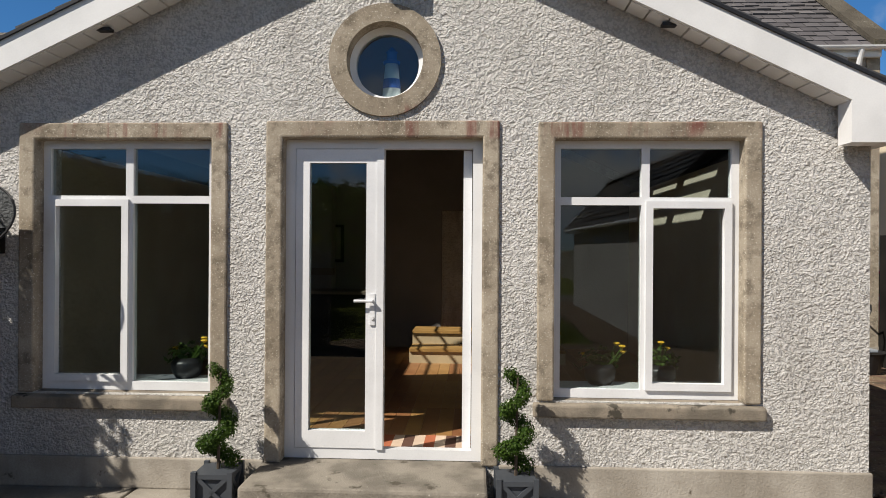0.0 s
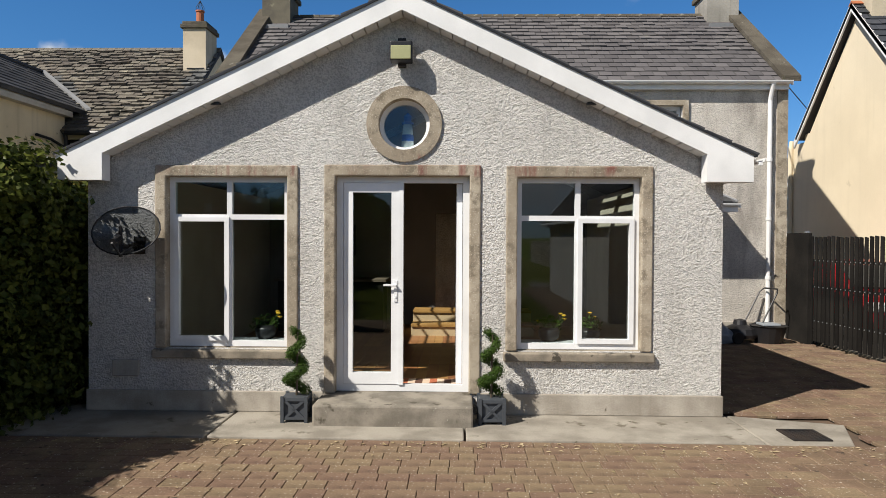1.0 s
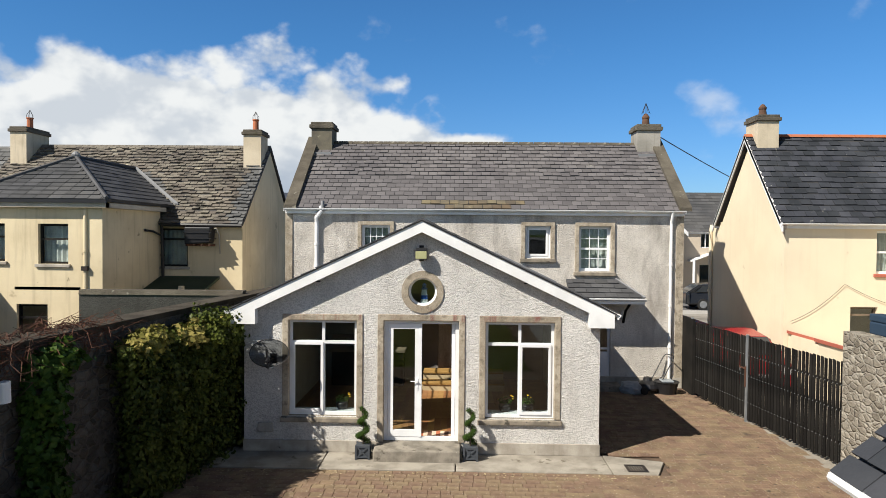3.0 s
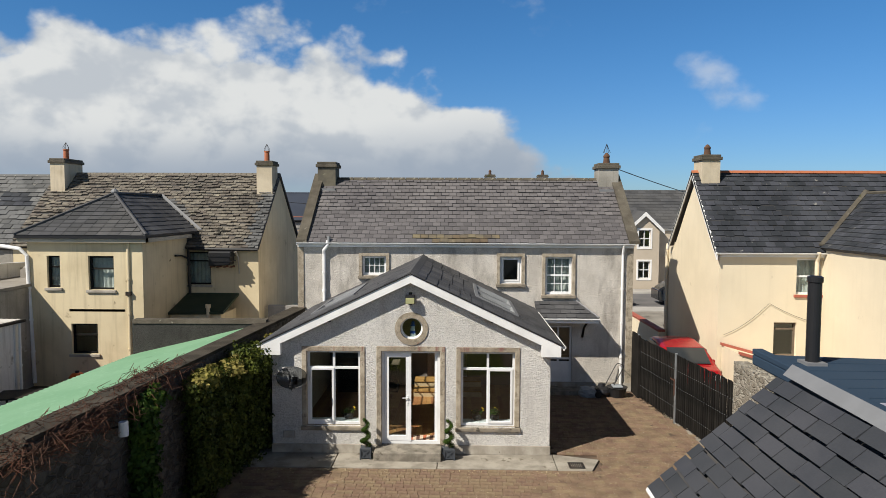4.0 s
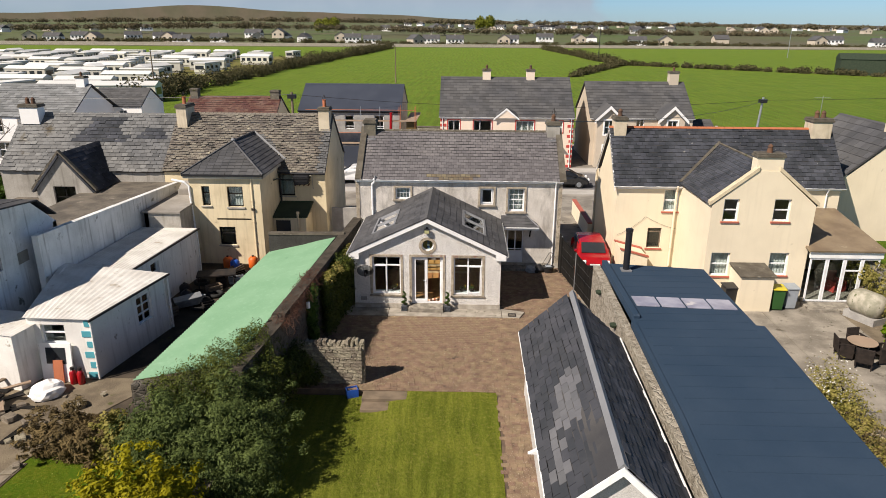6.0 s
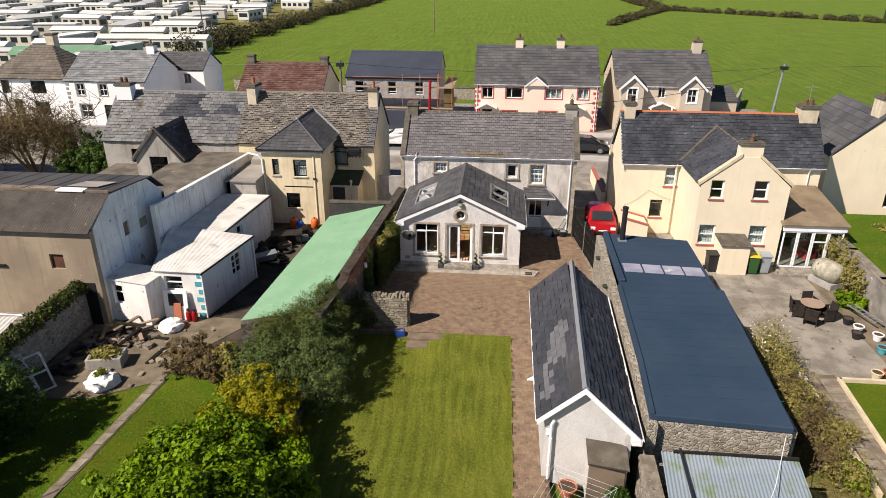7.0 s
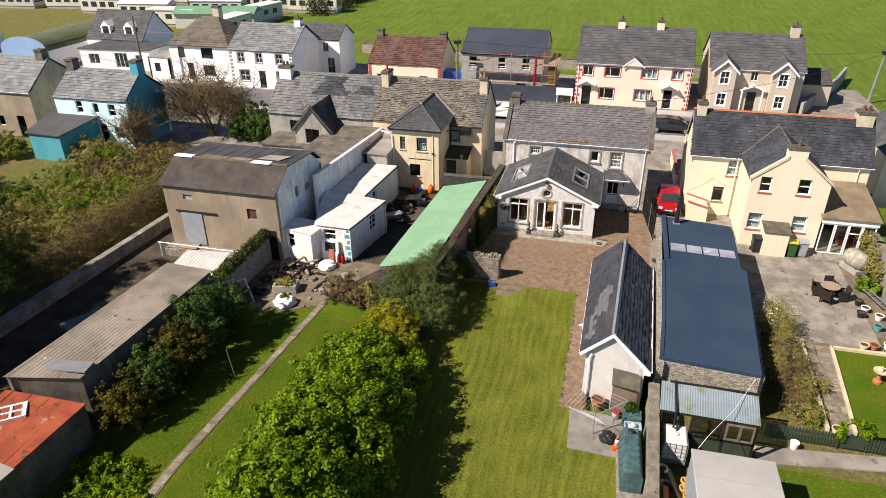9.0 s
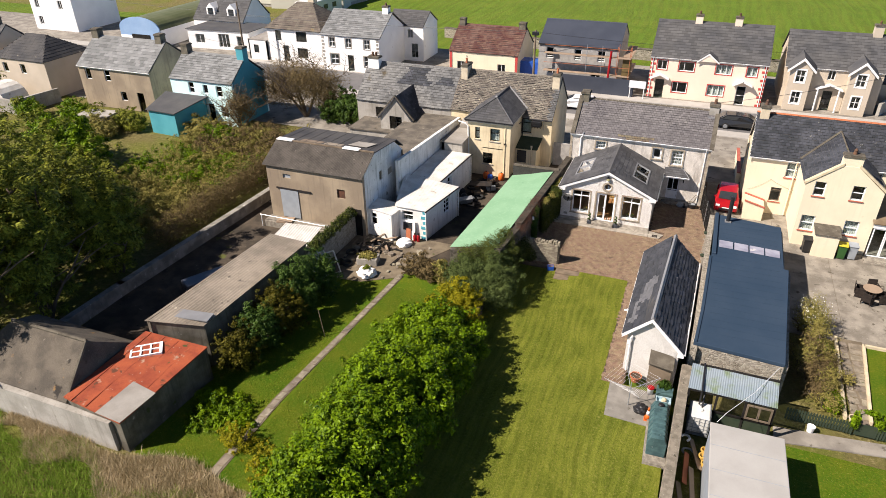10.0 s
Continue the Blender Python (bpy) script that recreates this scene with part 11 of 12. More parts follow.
pole(31.0, 45.5, 5.6, "pale grey street pole with a dark transformer box", True, 0.06)
pole(-13.6, 36.0, 6.6, "wooden pole by the building site", True, 0.0, WOOD)
pole(-52.5, 33.6, 8.0, "dark wooden pole on the street", False, 0.0, WOOD)
pole(-57, 104, 8, "thin wooden pole at the caravan park edge", False, 0.0, WOOD)
pole(-14.5, 136, 7.5, "thin pole in the pasture", False, 0.0, WOOD)
pole(54, 250, 14, "tall dark pole at the field corner", False, 0.0, BLACK)
pole(150, 300, 12, "thin pole in the far field", False, 0.0, STEEL)
for a, b, sag in (((-90, 36, 7.2), (-13.6, 36, 6.4), 1.0), ((-13.6, 36, 6.4), (31.4, 45.5, 5.3), 0.9), ((31.4, 45.5, 5.3), (90, 52, 8.5), 0.8), ((6.3, 12.9, 7.3), (31.4, 45.5, 5.2), 0.6)):
    a, b = Vector(a), Vector(b)
    pts = [a + (b - a) * k / 16 - Vector((0, 0, sag * (1 - (2 * k / 16 - 1) ** 2))) for k in range(17)]
    solo("overhead_wire", Geo().tube(pts, 0.018, 5), BLACK, "thin black overhead wire", "wire", group="overhead wires")

# ---- wild gardens, trees ----
rr = random.Random(77)
bt = thing("bare_tree", "leafless brown tree with a twiggy crown", "tree", (-33.6, 18.0, 0))
part("trunk", limbs((0, 0, 0), 6.0, 3.2, 4, 7, 0.16, 3), TWIG, bt)
leaves("twig_crown", [(0, 0, 3.9, 3.8, 2.6, 2.5), (-3.0, -0.5, 3.0, 2.6, 2.0, 2.2), (2.4, 0.3, 3.0, 2.4, 1.8, 2.2)], 24000, 0.035, LEAF_BROWN, bt, 9, shell=0.8, long=12.0, kind="stuff")
bt2 = thing("bare_tree", "leafless bush by the aqua house", "tree", (-38.0, 12.6, 0))
part("trunk", limbs((0, 0, 0), 4.2, 2.4, 4, 17, 0.10, 3), TWIG, bt2)
leaves("twig_crown", [(0, 0, 2.4, 2.0, 1.6, 1.8)], 6000, 0.03, LEAF_BROWN, bt2, 19, shell=0.8, long=12.0, kind="stuff")
bush("tree", "dense dark green rounded tree behind the barn", [(-28.8, 18.0, 1.7, 1.8, 1.6, 1.7), (-27.4, 17.4, 1.5, 1.5, 1.4, 1.5), (-30.2, 17.6, 1.2, 1.4, 1.2, 1.2)], 22000, 0.10, LEAF_BOX, 131, "tree", clump=0.3)
bush("tree", "broad bright green tree in the wild garden", [(-45.5, -1.5, 2.4, 3.2, 2.6, 2.2), (-48.5, -0.5, 2.0, 2.6, 2.4, 1.9), (-43.0, -2.6, 1.8, 2.2, 2.0, 1.7)], 36000, 0.14, LEAF_LAUREL, 132, "tree", clump=0.42)
# the tree at (-30.2, -24.2) stands out of view, added to shade the barn yard
dark = [(-41.5, -8.5, 3.4, 3.8, 3.2, 3.2), (-35.5, -11.0, 3.6, 3.4, 3.2, 3.2), (-40.5, -14.5, 4.4, 3.8, 3.4, 3.8), (-34.0, -16.5, 6.6, 3.4, 3.2, 5.8), (-39.0, -21.0, 4.6, 3.8, 3.2, 4.0), (-32.6, -21.6, 7.0, 3.0, 3.0, 6.2), (-45.5, -12.5, 3.6, 3.8, 3.4, 3.4), (-29.9, -18.2, 5.6, 2.2, 2.8, 5.0), (-30.2, -24.2, 6.0, 2.4, 2.8, 5.2), (-30.0, -12.4, 3.6, 1.8, 2.4, 3.2)]
dark = [(x, y, z, rx, ry, rz) for x, y, z, rx, ry, rz in dark]
for k, q in enumerate(dark):
    bush("tree", "dark spreading evergreen tree in the shaded garden", [q, (q[0] + 1.2, q[1] - 0.9, q[2] * 0.8, q[3] * 0.7, q[4] * 0.7, q[5] * 0.7)], 24000, 0.085, LEAF_DARK, 140 + k, "tree", group="dark trees", long=3.4, bump=0.6, up=0.9, clump=0.50, per=60, shell=0.35)
brm = [(x, y, 0.5 + 0.35 * rr.random(), 1.5, 1.4, 0.7 + 0.5 * rr.random()) for x, y in ((-29.5 - 1.6 * i + rr.uniform(-0.6, 0.6), -7.5 + 2.2 * j + rr.uniform(-0.6, 0.6)) for i in range(7) for j in range(9))]
for k in range(0, len(brm), 3):
    bush("bramble", "tangled green and straw-coloured bramble thicket", brm[k:k + 3], 7500, 0.06, (LEAF_BRAMBLE, LEAF_LAUREL, LEAF_BROWN)[k // 3 % 3] if k % 2 else LEAF_BRAMBLE, 160 + k, "bramble", trunk=False, group="brambles", clump=0.3, long=2.4)
hb = [(-28.5 + 0.25 * math.sin(y * 2), y, 1.0, 1.25, 1.2, 1.25 + 0.2 * math.sin(y)) for y in (-9, -7.5, -6, -4.5, -3, -1.5, 0, 1.5, 3, 4.5, 6, 7.5, 9.0)]
bush("hedge", "brown hedge along the yard wall", hb, 40000, 0.026, LEAF_BROWN, 180, "hedge", trunk=False, long=9.0, up=0.0, shell=0.7)
for k, (x, y) in enumerate(((-57, 9.5), (-53, 8.5), (-50.5, 6.5), (-62, 8.0), (-66, 5.0), (-55, 3.5), (-60, 0), (-49, 9.0), (-40.5, 9.8), (-37.5, 8.2))):
    bush("shrub", "mixed garden shrub in the wild gardens", [(x, y, 0.9, 1.7, 1.3, 1.0), (x + 1.3, y - 0.6, 0.7, 1.2, 1.0, 0.8)], 8000, 0.09, (LEAF_LAUREL, LEAF_DARK, LEAF_BRAMBLE)[k % 3], 190 + k, "shrub", trunk=False, group="wild shrubs", clump=0.3)
run_wall("garden_wall", [(-74, 8.6), (-64, 8.0), (-63.2, 13.0)], 1.5, 0.3, GREY_RENDER, "grey garden wall of the small cream house")
solo("garden_shed_roof", Geo().box(-1.8, 1.8, -1.0, 1.0, 1.4, 1.5).box(-1.6, 1.6, -0.8, 0.8, 0, 1.4), GREY_RENDER, "low grey shed in the wild garden", "shed", (-52.0, 8.0, 0), 8)
solo("parked_trailer", Geo().box(-1.4, 1.4, -0.6, 0.6, -0.03, 0.6), NAVY_ROOF, "dark blue trailer in the shaded yard", "trailer", (-22.5, -12.5, 0), 60, bevel=0.08)

# long dry grass and tufts at the garden end, grass tufts on the lawns
def blades(name, label, x0, x1, y0, y1, n, h, material, seed, keep=None, kind="stuff", zf=None, wide_=0.09):
    r_ = np.random.default_rng(seed)
    x, y = r_.uniform(x0, x1, n), r_.uniform(y0, y1, n)
    if keep is not None:
        ok = keep(x, y)
        x, y = x[ok], y[ok]
    n = len(x)
    a = r_.uniform(0, 2 * np.pi, n)
    hh = h * r_.uniform(0.5, 1.3, n)
    lean = r_.normal(0, 0.45, (n, 2)) * hh[:, None]
    w_ = hh * wide_ + 0.003
    z = np.array([zf(p, q) for p, q in zip(x, y)]) if zf else np.zeros(n) - 0.03
    dx, dy = np.cos(a) * w_, np.sin(a) * w_
    v = np.stack([np.stack([x - dx, y - dy, z], 1), np.stack([x + dx, y + dy, z], 1), np.stack([x + lean[:, 0], y + lean[:, 1], z + hh], 1)], 1).reshape(-1, 3)
    g = Geo()
    g.v = v.tolist()
    g.f = [(3 * k, 3 * k + 1, 3 * k + 2) for k in range(n)]
    return solo(name, g, material, label, "grass", kind=kind)


blades("dry_grass", "pale brown dry grass at the garden end", -24.0, -4.0, -31.0, -24.4, 110000, 0.34, LEAF_STRAW, 201, lambda x, y: (y < -25.3 + 0.5 * np.sin(x * 0.8) + 0.12 * (x + 12) * (x > -12)) & (y > -27.2 + 0.6 * np.sin(x * 1.3) - 0.12 * (x + 18)), wide_=0.035)
blades("rough_grass", "green rough grass at the garden end", -30.0, -6.0, -36.0, -25.4, 110000, 0.30, LEAF_MEADOW, 202, lambda x, y: y < -26.2 + 0.7 * np.sin(x * 0.9) - 0.10 * (x + 20), wide_=0.04)
blades("lawn_grass", "short uneven grass blades of the back lawn", -4.8, 2.8, -24.0, -2.75, 90000, 0.045, LEAF_GRASS, 203, None, zf=lambda x, y: lawn_z(x, y) - 0.005)
blades("garden_grass", "lush grass of the neighbouring lawn", -16.4, -5.0, -25.0, -8.6, 90000, 0.07, LEAF_GRASS, 205, lambda x, y: np.abs(x + 12.15 - (y + 25) * 0.026) > 0.3)

# ---- caravans, hedges, farther houses, hills ----
cv0 = thing("caravan", "cream static caravan in a packed park", "caravan", (-90, 150, 0), 0, group="caravans")
part("body", Geo().box(-5.0, 5.0, -1.7, 1.7, 0.35, 2.6), CARA_WALL, cv0)
part("roof", Geo().prism([(-5.15, -1.85, 2.6), (-5.15, 1.85, 2.6), (-5.15, 0, 3.25)], (10.3, 0, 0)), CARA_ROOF, cv0)
part("skirt", Geo().box(-4.9, 4.9, -1.6, 1.6, -0.3, 0.35), GREY_RENDER, cv0)
for k in range(5):
    part("window", Geo().box(-4.5 + k * 1.9, -3.3 + k * 1.9, -1.73, -1.69, 1.15, 2.1), DARK_PANE, cv0)
part("end_window", Geo().box(4.98, 5.03, -1.2, 1.2, 1.0, 2.2), DARK_PANE, cv0)
cv1 = thing("caravan", "cream static caravan seen end on", "caravan", (-100, 150, 0), 78, group="caravans")
part("body", Geo().box(-4.5, 4.5, -1.6, 1.6, 0.35, 2.55), CARA_WALL, cv1)
part("roof", Geo().box(-4.65, 4.65, -1.75, 1.75, 2.55, 2.85), CARA_ROOF, cv1, bevel=0.08)
part("skirt", Geo().box(-4.4, 4.4, -1.5, 1.5, -0.3, 0.35), GREY_RENDER, cv1)
for s in (-1, 1):
    part("end_window", Geo().box(s * 4.52 - 0.03, s * 4.52 + 0.03, -1.2, 1.2, 1.1, 2.1), DARK_PANE, cv1)
for k in range(3):
    part("window", Geo().box(-3.6 + k * 2.6, -2.4 + k * 2.6, -1.63, -1.59, 1.2, 2.0), DARK_PANE, cv1)
for row in range(3, 13):
    y = 64 + row * 15.5 + (8 if row > 1 else 0)
    right = -72 - 0.05 * row if row < 3 else -64
    for k in range(11):
        x = right - 6 - k * 13.0 - (row % 3) * 4.0
        if row < 2 and k < 1:
            continue
        copy_thing(cv1 if rr.random() < 0.45 else cv0, pose(x + rr.uniform(-1.2, 1.2), y + rr.uniform(-2, 2), -0.1, 0, 0, (rr.choice((76, 84, 98)) if rr.random() < 0.45 else rr.uniform(-9, 9))))
for x, y, rz, kind_ in ((-84, 78, 6, 0), (-72.5, 84, 10, 0), (-61, 79, 80, 1), (-96, 82, 4, 0), (-108, 86, 8, 0), (-66, 92, 6, 0), (-79, 95, 82, 1), (-56, 92, 5, 0), (-92, 96, 7, 0), (-60, 66, 85, 1), (-120, 84, 5, 0), (-70, 104, 8, 0), (-58, 106, 80, 1), (-84, 106, 5, 0), (-100, 106, 6, 1), (-74, 72, 4, 1), (-133, 92, 8, 0)):
    copy_thing(cv1 if kind_ else cv0, pose(x, y, -0.1, 0, 0, rz))
pc = thing("park_cabin", "long low cabin with a pale green roof in the caravan park", "cabin", (-66, 73, -0.3), 12)
part("body", Geo().box(-7, 7, -2.4, 2.4, 0, 2.5), CARA_WALL, pc)
part("roof", Geo().prism([(-7.3, -2.8, 2.5), (-7.3, 2.8, 2.5), (-7.3, 0, 3.5)], (14.6, 0, 0)), GREEN_TIN, pc)
solo("ground_caravan_park", Geo().box(-260, -60, 58, 278, -0.4, -0.28), ROUGH_GROUND, "trodden grass and gravel of the caravan park", "ground", kind="structure")


def hedge_line(name, label, pts, w_, h, per, seed, material=LEAF_HEDGE, size=0.35):
    blobs = []
    r_ = random.Random(seed)
    for (xa, ya, za), (xb, yb, zb) in zip(pts, pts[1:]):
        ln = math.hypot(xb - xa, yb - ya)
        n = max(2, int(ln / (w_ * 1.1)))
        for k in range(n):
            f = (k + r_.random()) / n
            s = r_.uniform(0.55, 1.25)
            blobs.append((xa + (xb - xa) * f + r_.uniform(-0.5, 0.5) * w_, ya + (yb - ya) * f + r_.uniform(-0.5, 0.5) * w_, za + (zb - za) * f + h * 0.35 * s, w_ * s, w_ * s, h * 0.65 * s))
    ob = leaves(name, blobs, len(blobs) * per, size, material, None, seed, shell=0.6, long=1.4)
    return tagged(ob, label, "hedge", kind="stuff")


hedge_line("hedge", "dark thorn hedge between the park and the pasture", [(-54, 88, -0.3), (-54, 130, -0.3), (-52, 225, -0.3), (-45, 407, 0)], 2.6, 3.2, 420, 301)
hedge_line("hedge", "field hedge on a stone bank", [(30, 160, -0.3), (58, 225, -0.3), (95, 190, -0.3), (140, 150, -0.3)], 1.6, 1.6, 260, 302)
hedge_line("hedge", "field hedge crossing the pasture", [(56, 225, -0.3), (54, 300, -0.3), (50, 405, 0)], 2.0, 2.6, 260, 303)
hedge_line("hedge", "low hedge before the far bungalows", [(-320, 455, 1.5), (-160, 452, 3.0), (0, 448, 0.5), (120, 450, 2.0), (300, 445, 0.0)], 3.0, 2.2, 160, 304, size=0.6)
hedge_line("woodland", "band of bare brown woods behind the bungalows", [(-420, 620, 9), (-240, 600, 12), (-120, 600, 11), (0, 610, 8), (140, 640, 8), (330, 640, 5)], 6.0, 4.0, 220, 305, LEAF_WOODS, 1.0)
hedge_line("woodland", "dark scrub along the far fields", [(-700, 900, 16), (-300, 880, 20), (0, 900, 18), (300, 900, 16), (700, 850, 10)], 9.0, 4.0, 170, 306, LEAF_WOODS, 1.5)
solo("far_land", Geo().poly((-2600, 430, -0.33), (2600, 430, -0.33), (2600, 620, 4), (-2600, 620, 8)).poly((-2600, 620, 8), (2600, 620, 4), (2600, 1300, 8), (-2600, 1300, 24)).poly((-2600, 1300, 24), (2600, 1300, 8), (2600, 3300, 20), (-2600, 3300, 45)), FARLAND, "rising patchwork of far fields and hedges", "land", kind="structure")
g = Geo()
HN = 160
prev = None
for k in range(HN + 1):
    x = -3800 + 7600 * k / HN
    left = max(0.0, min(1.0, (300 - x) / 900.0))
    z = 33 + left * (40 + 20 * math.exp(-((x + 1150) / 300) ** 2) + 10 * math.exp(-((x + 300) / 160) ** 2) + 16 * noise.noise((x * 0.0012, 3.0, 0.0))) + 5 * noise.noise((x * 0.004, 1.0, 0.0)) - max(0.0, (x - 1400) * 0.012)
    cur = ((x, 3000, -5), (x, 3000, z), (x, 3600, z * 0.8))
    if prev:
        g.poly(prev[0], cur[0], cur[1], prev[1]).poly(prev[1], cur[1], cur[2], prev[2])
    prev = cur
solo("backdrop_hills", g, HILL, "low brown heather hills on the skyline", "hills", kind="structure", smooth=True)
fb0 = thing("bungalow", "white bungalow in a far row", "house", (-158, 500, 5), 0, group="far bungalows")
part("wall", Geo().box(-6, 6, -4, 4, -1, 2.8), PAINT_WHITE, fb0)
part("roof", Geo().prism([(-6.3, -4.4, 2.7), (-6.3, 4.4, 2.7), (-6.3, 0, 5.6)], (12.6, 0, 0)), TILE_GREY, fb0)
for k in range(4):
    part("window", Geo().box(-5 + k * 2.7, -3.6 + k * 2.7, -4.05, -3.99, 0.9, 2.2), DARK_PANE, fb0)
part("chimney", Geo().box(-0.5, 0.5, -0.4, 0.4, 5.2, 6.6), GREY_RENDER, fb0)
fb1 = thing("bungalow", "grey-gabled house in a far row", "house", (-140, 505, 5), 0, group="far bungalows")
part("wall", Geo().prism([(-4.5, -5, -1), (4.5, -5, -1), (4.5, -5, 3.2), (0, -5, 6.0), (-4.5, -5, 3.2)], (0, 10, 0)), STONE_CREAM, fb1)
for s in (-1, 1):
    part("roof", slab(Geo(), [(0, -5.4, 6.2), (s * 4.9, -5.4, 3.1), (s * 4.9, 5.4, 3.1), (0, 5.4, 6.2)], 0.2), TILE_GREY, fb1)
    part("window", Geo().box(s * 2.2 - 0.7, s * 2.2 + 0.7, -5.05, -4.99, 0.9, 2.3), DARK_PANE, fb1)


def land_z(x, y):
    if y < 620:
        f = (y - 430) / 190
        return -0.33 + f * (6.3 - x / 1300)
    f = (y - 620) / 680
    return 6 - x / 1300 + f * (10 - x * 6 / 2600)


for k in range(34):
    x = -330 + k * 19.5 + rr.uniform(-9, 9)
    if 150 < x < 260 and k % 3:
        continue
    y = 490 + 14 * math.sin(k * 0.7) + rr.uniform(-18, 22)
    copy_thing(fb0 if k % 3 else fb1, pose(x, y, land_z(x, y) + 0.3, 0, 0, rr.choice((0, 4, -6, 35, 88)) + rr.uniform(-8, 8)))
for k in range(70):
    x, y = rr.uniform(-100, 700), rr.uniform(700, 1250)
    copy_thing(fb0 if rr.random() < 0.6 else fb1, pose(x, y, land_z(x, y) + 0.6, 0, 0, rr.uniform(-40, 40)))
for k in range(14):
    x, y = rr.uniform(-640, -330), rr.uniform(560, 800)
    copy_thing(fb0 if rr.random() < 0.6 else fb1, pose(x, y, land_z(x, y) + 0.6, 0, 0, rr.uniform(-40, 40)))
solo("field_barn", Geo().box(-7, 7, -5, 5, -0.4, 4.0).prism([(-7.2, -5.2, 4.0), (-7.2, 5.2, 4.0), (-7.2, 0, 5.6)], (14.4, 0, 0)), GREEN_WOOD, "dark green farm shed in the pasture", "barn", (118, 181, 0), -20)
solo("field_wall", Geo().prism([(-320, 440, -0.4), (300, 436, -0.4), (300, 436, 1.2), (-320, 440, 2.2)], (0, 0.6, 0)), RUBBLE, "grey stone wall before the far bungalows", "wall")
run_wall("field_wall", [(-33, 58), (-12, 54.5), (13, 53.5), (24, 54)], 1.1, 0.5, RUBBLE, "stone wall between the gardens and the pasture", COPING)
for k in range(5):
    bush("tree", "dark pine on the skyline", [(-150 + k * 9 + (140 if k > 2 else 0), 700 - k * 6, 14 + k, 5, 5, 5.5)], 1500, 0.9, LEAF_DARK, 320 + k, "tree", trunk=True, group="far pines")

# ---- brick paving, piece by piece ----
def paving(parent, x0, x1, y0, y1, z, seed, inside=None, limit=0, joined=None):
    """Rows of pavers along x, of mixed lengths, a little uneven."""
    r_ = random.Random(seed)
    lens = (0.155, 0.205, 0.235)
    row = 0.165
    meshes = [mesh_of("paver", paver_geo(w_, row), PAVER_1) for w_ in lens]
    made, y = 0, y1
    while y > y0:
        x = x0 - r_.uniform(0, 0.2)
        while x < x1:
            k = r_.randrange(3)
            w_ = lens[k]
            cx, cy = x + w_ / 2, y - row / 2
            x += w_
            if cx < x0 or cx > x1 or (inside and not inside(cx, cy)):
                continue
            m = Matrix.Translation((cx, cy, z + r_.uniform(-0.003, 0.002))) @ Matrix.Rotation(r_.uniform(-0.010, 0.010), 4, "X") @ Matrix.Rotation(r_.uniform(-0.010, 0.010), 4, "Y") @ Matrix.Rotation(r_.uniform(-0.015, 0.015), 4, "Z")
            if made < limit and -1.3 < cx < 2.6:
                ob = new("paver", meshes[k])
                ob.parent = parent
                ob.matrix_basis = m
                made += 1
            else:
                g = paver_geo(w_, row)
                i = len(joined.v)
                joined.v += [tuple(m @ Vector(p)) for p in g.v]
                joined.f += [tuple(i + q for q in f) for f in g.f]
        y -= row


def paver_geo(w_, d):
    a, b, c = w_ / 2 - 0.002, d / 2 - 0.002, 0.005
    g = Geo()
    g.v = [(-a, -b, -0.03), (a, -b, -0.03), (a, b, -0.03), (-a, b, -0.03), (-a, -b, -c), (a, -b, -c), (a, b, -c), (-a, b, -c), (-a + c, -b + c, 0), (a - c, -b + c, 0), (a - c, b - c, 0), (-a + c, b - c, 0)]
    for lo in (0, 4):
        g.f += [(lo + i, lo + (i + 1) % 4, lo + 4 + (i + 1) % 4, lo + 4 + i) for i in range(4)]
    g.f.append((8, 9, 10, 11))
    return g


def on_patio(x, y):
    if y > 3.58:
        return 3.34 < x < 6.62 - (y - 9.4) * 0.138 and y < 10.0 and not (3.30 < x < 4.36 and y < 4.5)
    if y > -2.68:
        return -4.55 < x < 7.0
    return 2.82 < x < 3.85


patio = thing("pavement_patio", "brown brick-paved patio speckled with lichen", "paving", kind="structure")
bed = Geo().prism([(-4.9, 3.62, -0.034), (-4.9, -2.70, -0.034), (2.80, -2.70, -0.034), (2.80, -12.7, -0.034), (3.95, -12.7, -0.034), (3.95, -2.68, -0.034), (7.1, -2.68, -0.034), (7.1, 3.62, -0.034)], (0, 0, -0.3))
part("bed", bed, JOINT, patio)
rest = Geo()
paving(patio, -4.55, 7.1, -12.7, 10.0, 0.0, 15, on_patio, 300, rest)
part("paver_field", rest, PAVER, patio, kind="stuff")

# ---- cables, aerials and small fittings on the walls ----
def sag(a, b, drop, n=14):
    a, b = Vector(a), Vector(b)
    return [a + (b - a) * k / n - Vector((0, 0, drop * (1 - (2 * k / n - 1) ** 2))) for k in range(n + 1)]


solo("wall_cable", Geo().tube(sag((9.6, 10.46, 1.75), (11.0, 10.46, 2.75), 0.12) + sag((11.05, 10.46, 2.75), (14.0, 10.44, 2.05), 0.25), 0.006, 5), BLACK, "thin dark cable slung along the cream wall", "cable")
solo("wall_cable", Geo().tube(sag((-12.6, 10.03, 2.9), (-9.2, 10.03, 2.75), 0.10), 0.008, 5), BLACK, "thin dark cable along the yellow wall", "cable")
solo("wall_cable", Geo().tube([(-9.2, 10.02, 3.0), (-9.25, 10.02, 1.2), (-9.0, 10.02, 0.9)], 0.014, 5), BLACK, "dark cable hanging down the yellow wall", "cable")
sp = thing("soil_pipe", "cream soil pipe with a branch on the rear wall", "pipe", (13.6, 10.36, 0))
part("stack", Geo().cyl((0, 0, 0), (0, 0, 2.3), 0.055, n=12), CREAM, sp)
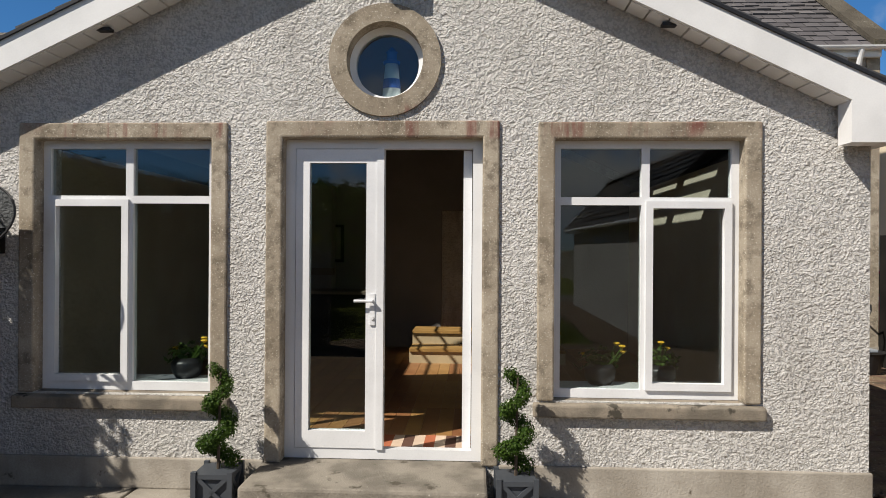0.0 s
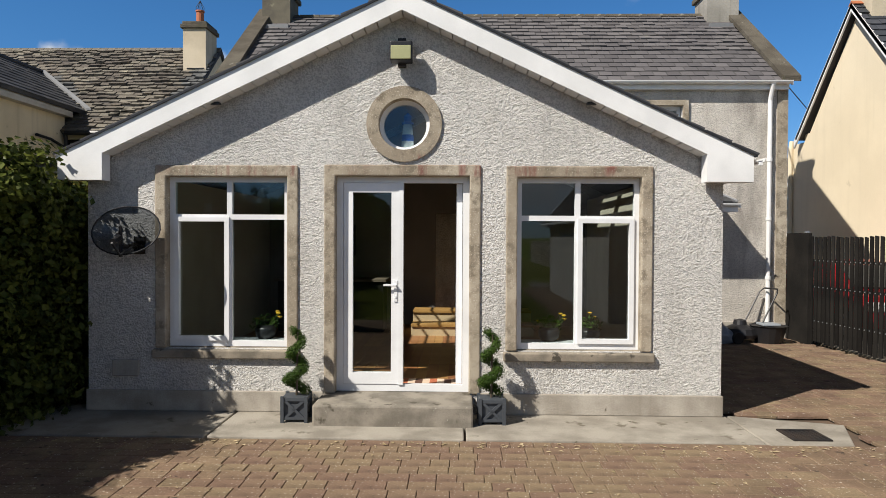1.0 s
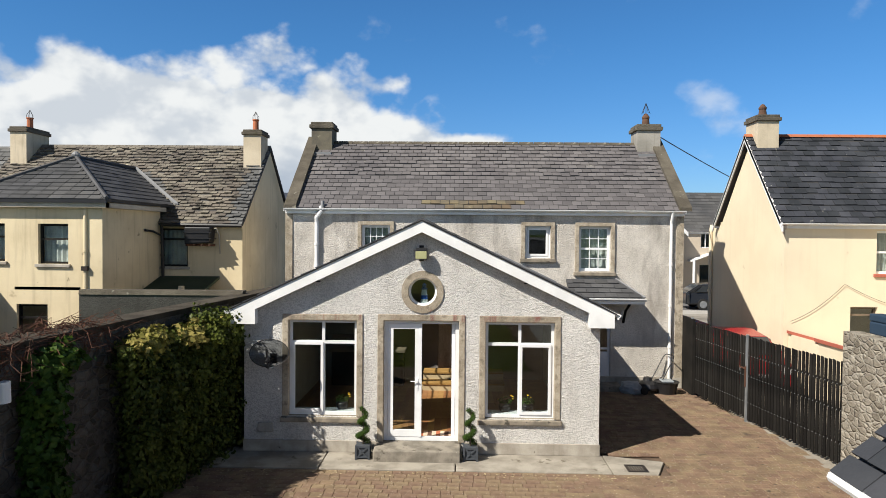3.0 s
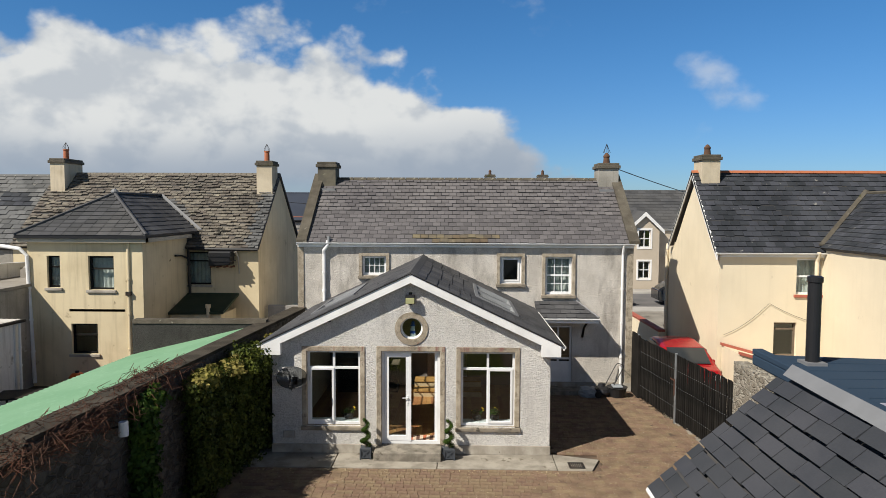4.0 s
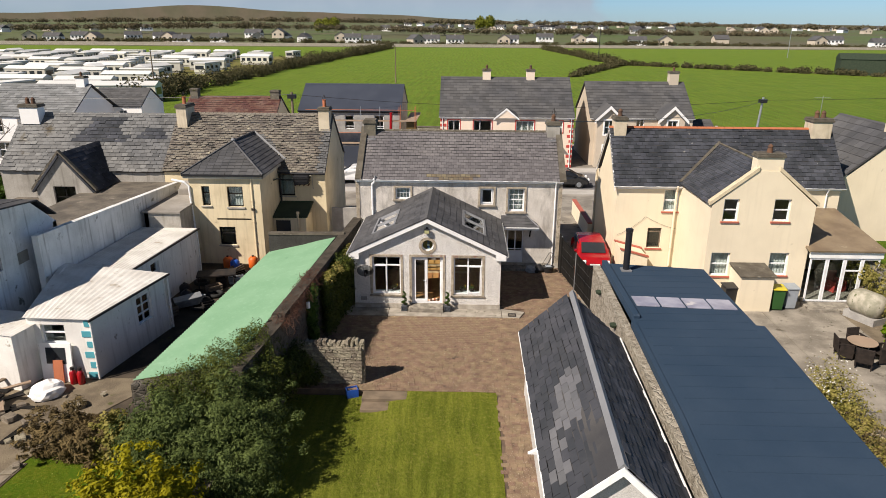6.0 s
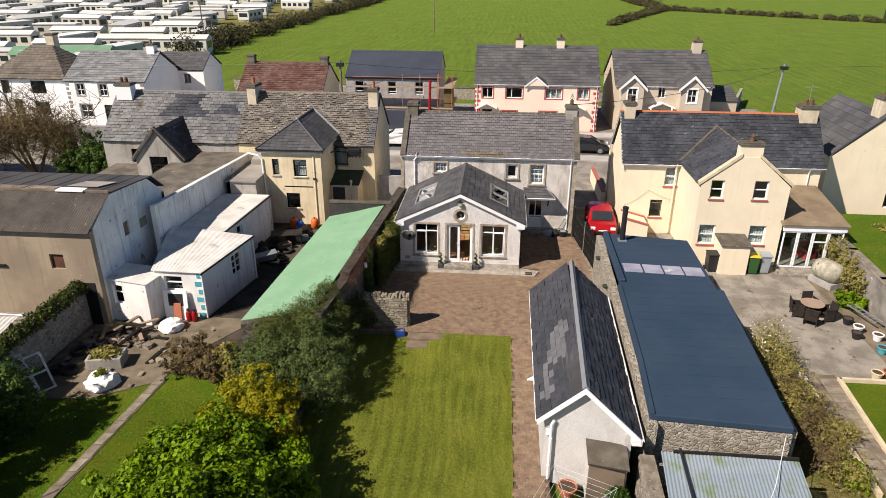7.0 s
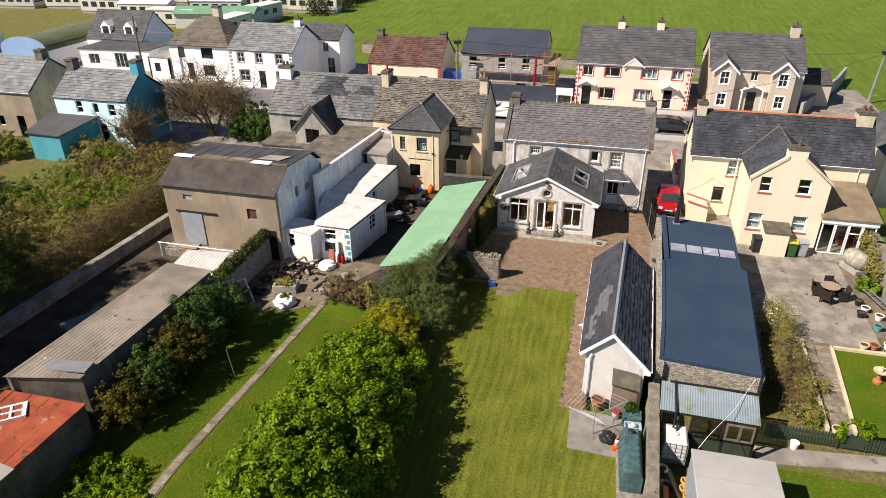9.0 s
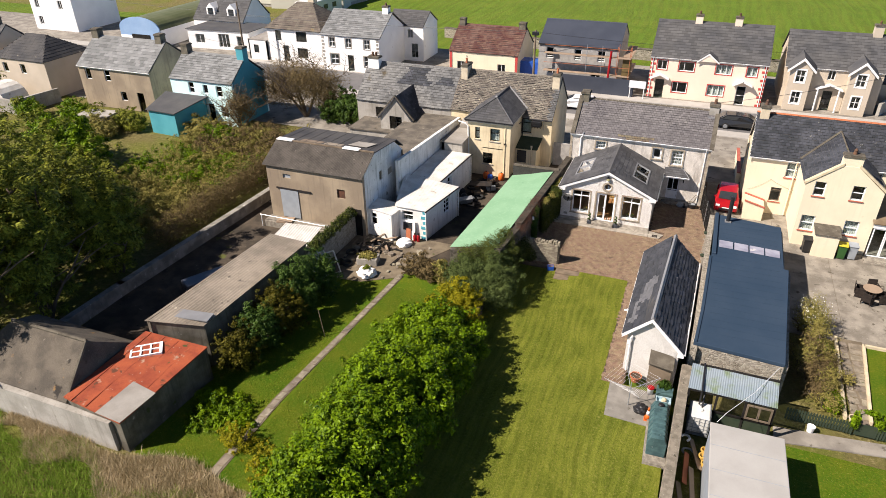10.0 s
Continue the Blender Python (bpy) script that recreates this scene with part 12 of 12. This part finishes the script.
part("branch", Geo().tube([(0, 0, 2.1), (-0.25, 0, 2.3), (-0.55, 0.05, 2.35)], 0.05, 10), CREAM, sp)
for x, y, z in ((20.15, 12.75, 7.65),):
    ae = thing("tv_aerial", "thin metal television aerial on the chimney", "aerial", (x, y, z - 0.2), group="aerials")
    part("mast", Geo().cyl((0, 0, 0), (0, 0, 1.3), 0.014, n=6), STEEL, ae)
    part("boom", Geo().cyl((-0.4, 0, 1.2), (0.4, 0, 1.2), 0.010, n=6), STEEL, ae)
    for k in range(6):
        part("element", Geo().cyl((-0.36 + k * 0.14, -0.18, 1.2), (-0.36 + k * 0.14, 0.18, 1.2), 0.006, n=5), STEEL, ae)
cp = thing("clothes_post", "thin leaning metal clothes post on the lawn", "post", (-12.6, -14.6, -0.02))
part("post", Geo().cyl((0, 0, 0), (-0.25, 0.05, 1.7), 0.022, n=8), WOOD, cp)
part("hook", Geo().tube([(-0.25, 0.05, 1.68), (-0.32, 0.05, 1.74), (-0.36, 0.05, 1.70)], 0.008, 6), IRON, cp)
# loose leaves and moss blown into the corners of the patio
rr = random.Random(91)
g = Geo()
for k in range(420):
    x, y = rr.uniform(-4.2, 6.4), rr.uniform(-2.5, 3.5)
    if rr.random() < 0.5:
        y = 3.5 - abs(rr.gauss(0, 0.12))
    a, s = rr.uniform(0, 6.28), rr.uniform(0.012, 0.03)
    c, d = math.cos(a) * s, math.sin(a) * s
    g.poly((x - c, y - d, 0.006), (x + d * 0.5, y - c * 0.5, 0.010), (x + c, y + d, 0.006), (x - d * 0.5, y + c * 0.5, 0.012))
solo("leaf_litter", g, LEAF_STRAW, "pale dry leaves and grit scattered over the patio", "litter", kind="stuff")


# ---- junk in the neighbour's yard and on the rubble ----
def crate(x, y, z, rz, sx, sy, sz, material, label):
    t = thing("crate", label, "crate", (x, y, z), rz, group="crates in the yard")
    part("floor_board", Geo().box(-sx / 2, sx / 2, -sy / 2, sy / 2, 0, 0.02), material, t)
    for s in (-1, 1):
        for k in range(3):
            z0 = 0.03 + k * sz / 3
            part("slat", Geo().box(-sx / 2, sx / 2, s * sy / 2 - 0.012, s * sy / 2 + 0.012, z0, z0 + sz / 3 - 0.03), material, t)
            part("slat", Geo().box(s * sx / 2 - 0.012, s * sx / 2 + 0.012, -sy / 2 + 0.015, sy / 2 - 0.015, z0, z0 + sz / 3 - 0.03), material, t)


def tyre(x, y, z, rz, lean):
    prof = [(0.30 + 0.09 * math.cos(a), 0.09 + 0.09 * math.sin(a)) for a in (2 * math.pi * k / 10 for k in range(11))]
    g = Geo()
    n = 20
    for k in range(n):
        t0, t1 = 2 * math.pi * k / n, 2 * math.pi * (k + 1) / n
        for (r0, z0), (r1, z1) in zip(prof, prof[1:]):
            g.poly((r0 * math.cos(t0), r0 * math.sin(t0), z0), (r0 * math.cos(t1), r0 * math.sin(t1), z0), (r1 * math.cos(t1), r1 * math.sin(t1), z1), (r1 * math.cos(t0), r1 * math.sin(t0), z1))
    solo("tyre", g.moved(Matrix.Rotation(lean, 4, "X")), RUBBER, "worn black tyre dumped in the yard", "tyre", (x, y, z), rz, "dumped tyres", smooth=True)


rr = random.Random(43)
for k in range(9):
    crate(rr.uniform(-11.2, -9.3), 3.2 + k * 0.68, 0.0, rr.uniform(0, 90), rr.uniform(0.4, 0.75), rr.uniform(0.3, 0.5), rr.uniform(0.25, 0.5), (WOOD, IRON, GREY_BIN, BLACK_WOOD)[k % 4], ("weathered wooden crate", "dark rusty crate", "grey plastic crate", "black stained crate")[k % 4] + " standing in the dark yard")
for k in range(4):
    tyre(rr.uniform(-11.3, -9.8), 4.0 + k * 1.5, 0.0, rr.uniform(0, 90), 0.0)
for k in range(6):
    crate(rr.uniform(-15.9, -13.8), rr.uniform(-7.6, -3.6), 0.01, rr.uniform(0, 90), rr.uniform(0.4, 0.8), rr.uniform(0.3, 0.5), rr.uniform(0.2, 0.4), (BLACK_WOOD, WOOD, IRON)[k % 3], ("black stained crate", "weathered wooden crate", "dark rusty crate")[k % 3] + " among the rubble")
for k in range(3):
    tyre(rr.uniform(-15.7, -14.2), -7.2 + k * 1.4, 0.01, rr.uniform(0, 90), 0.0)
for k in range(10):
    solo("scrap_board", Geo().box(-0.5, 0.5, -0.09, 0.09, 0, 0.035), (BLACK_WOOD, IRON, WOOD)[k % 3], "dark scrap board lying on the rubble", "board", (rr.uniform(-15.9, -12.2), rr.uniform(-6.6, -3.4), 0.012 + 0.002 * k), rr.uniform(0, 180), "scrap boards")
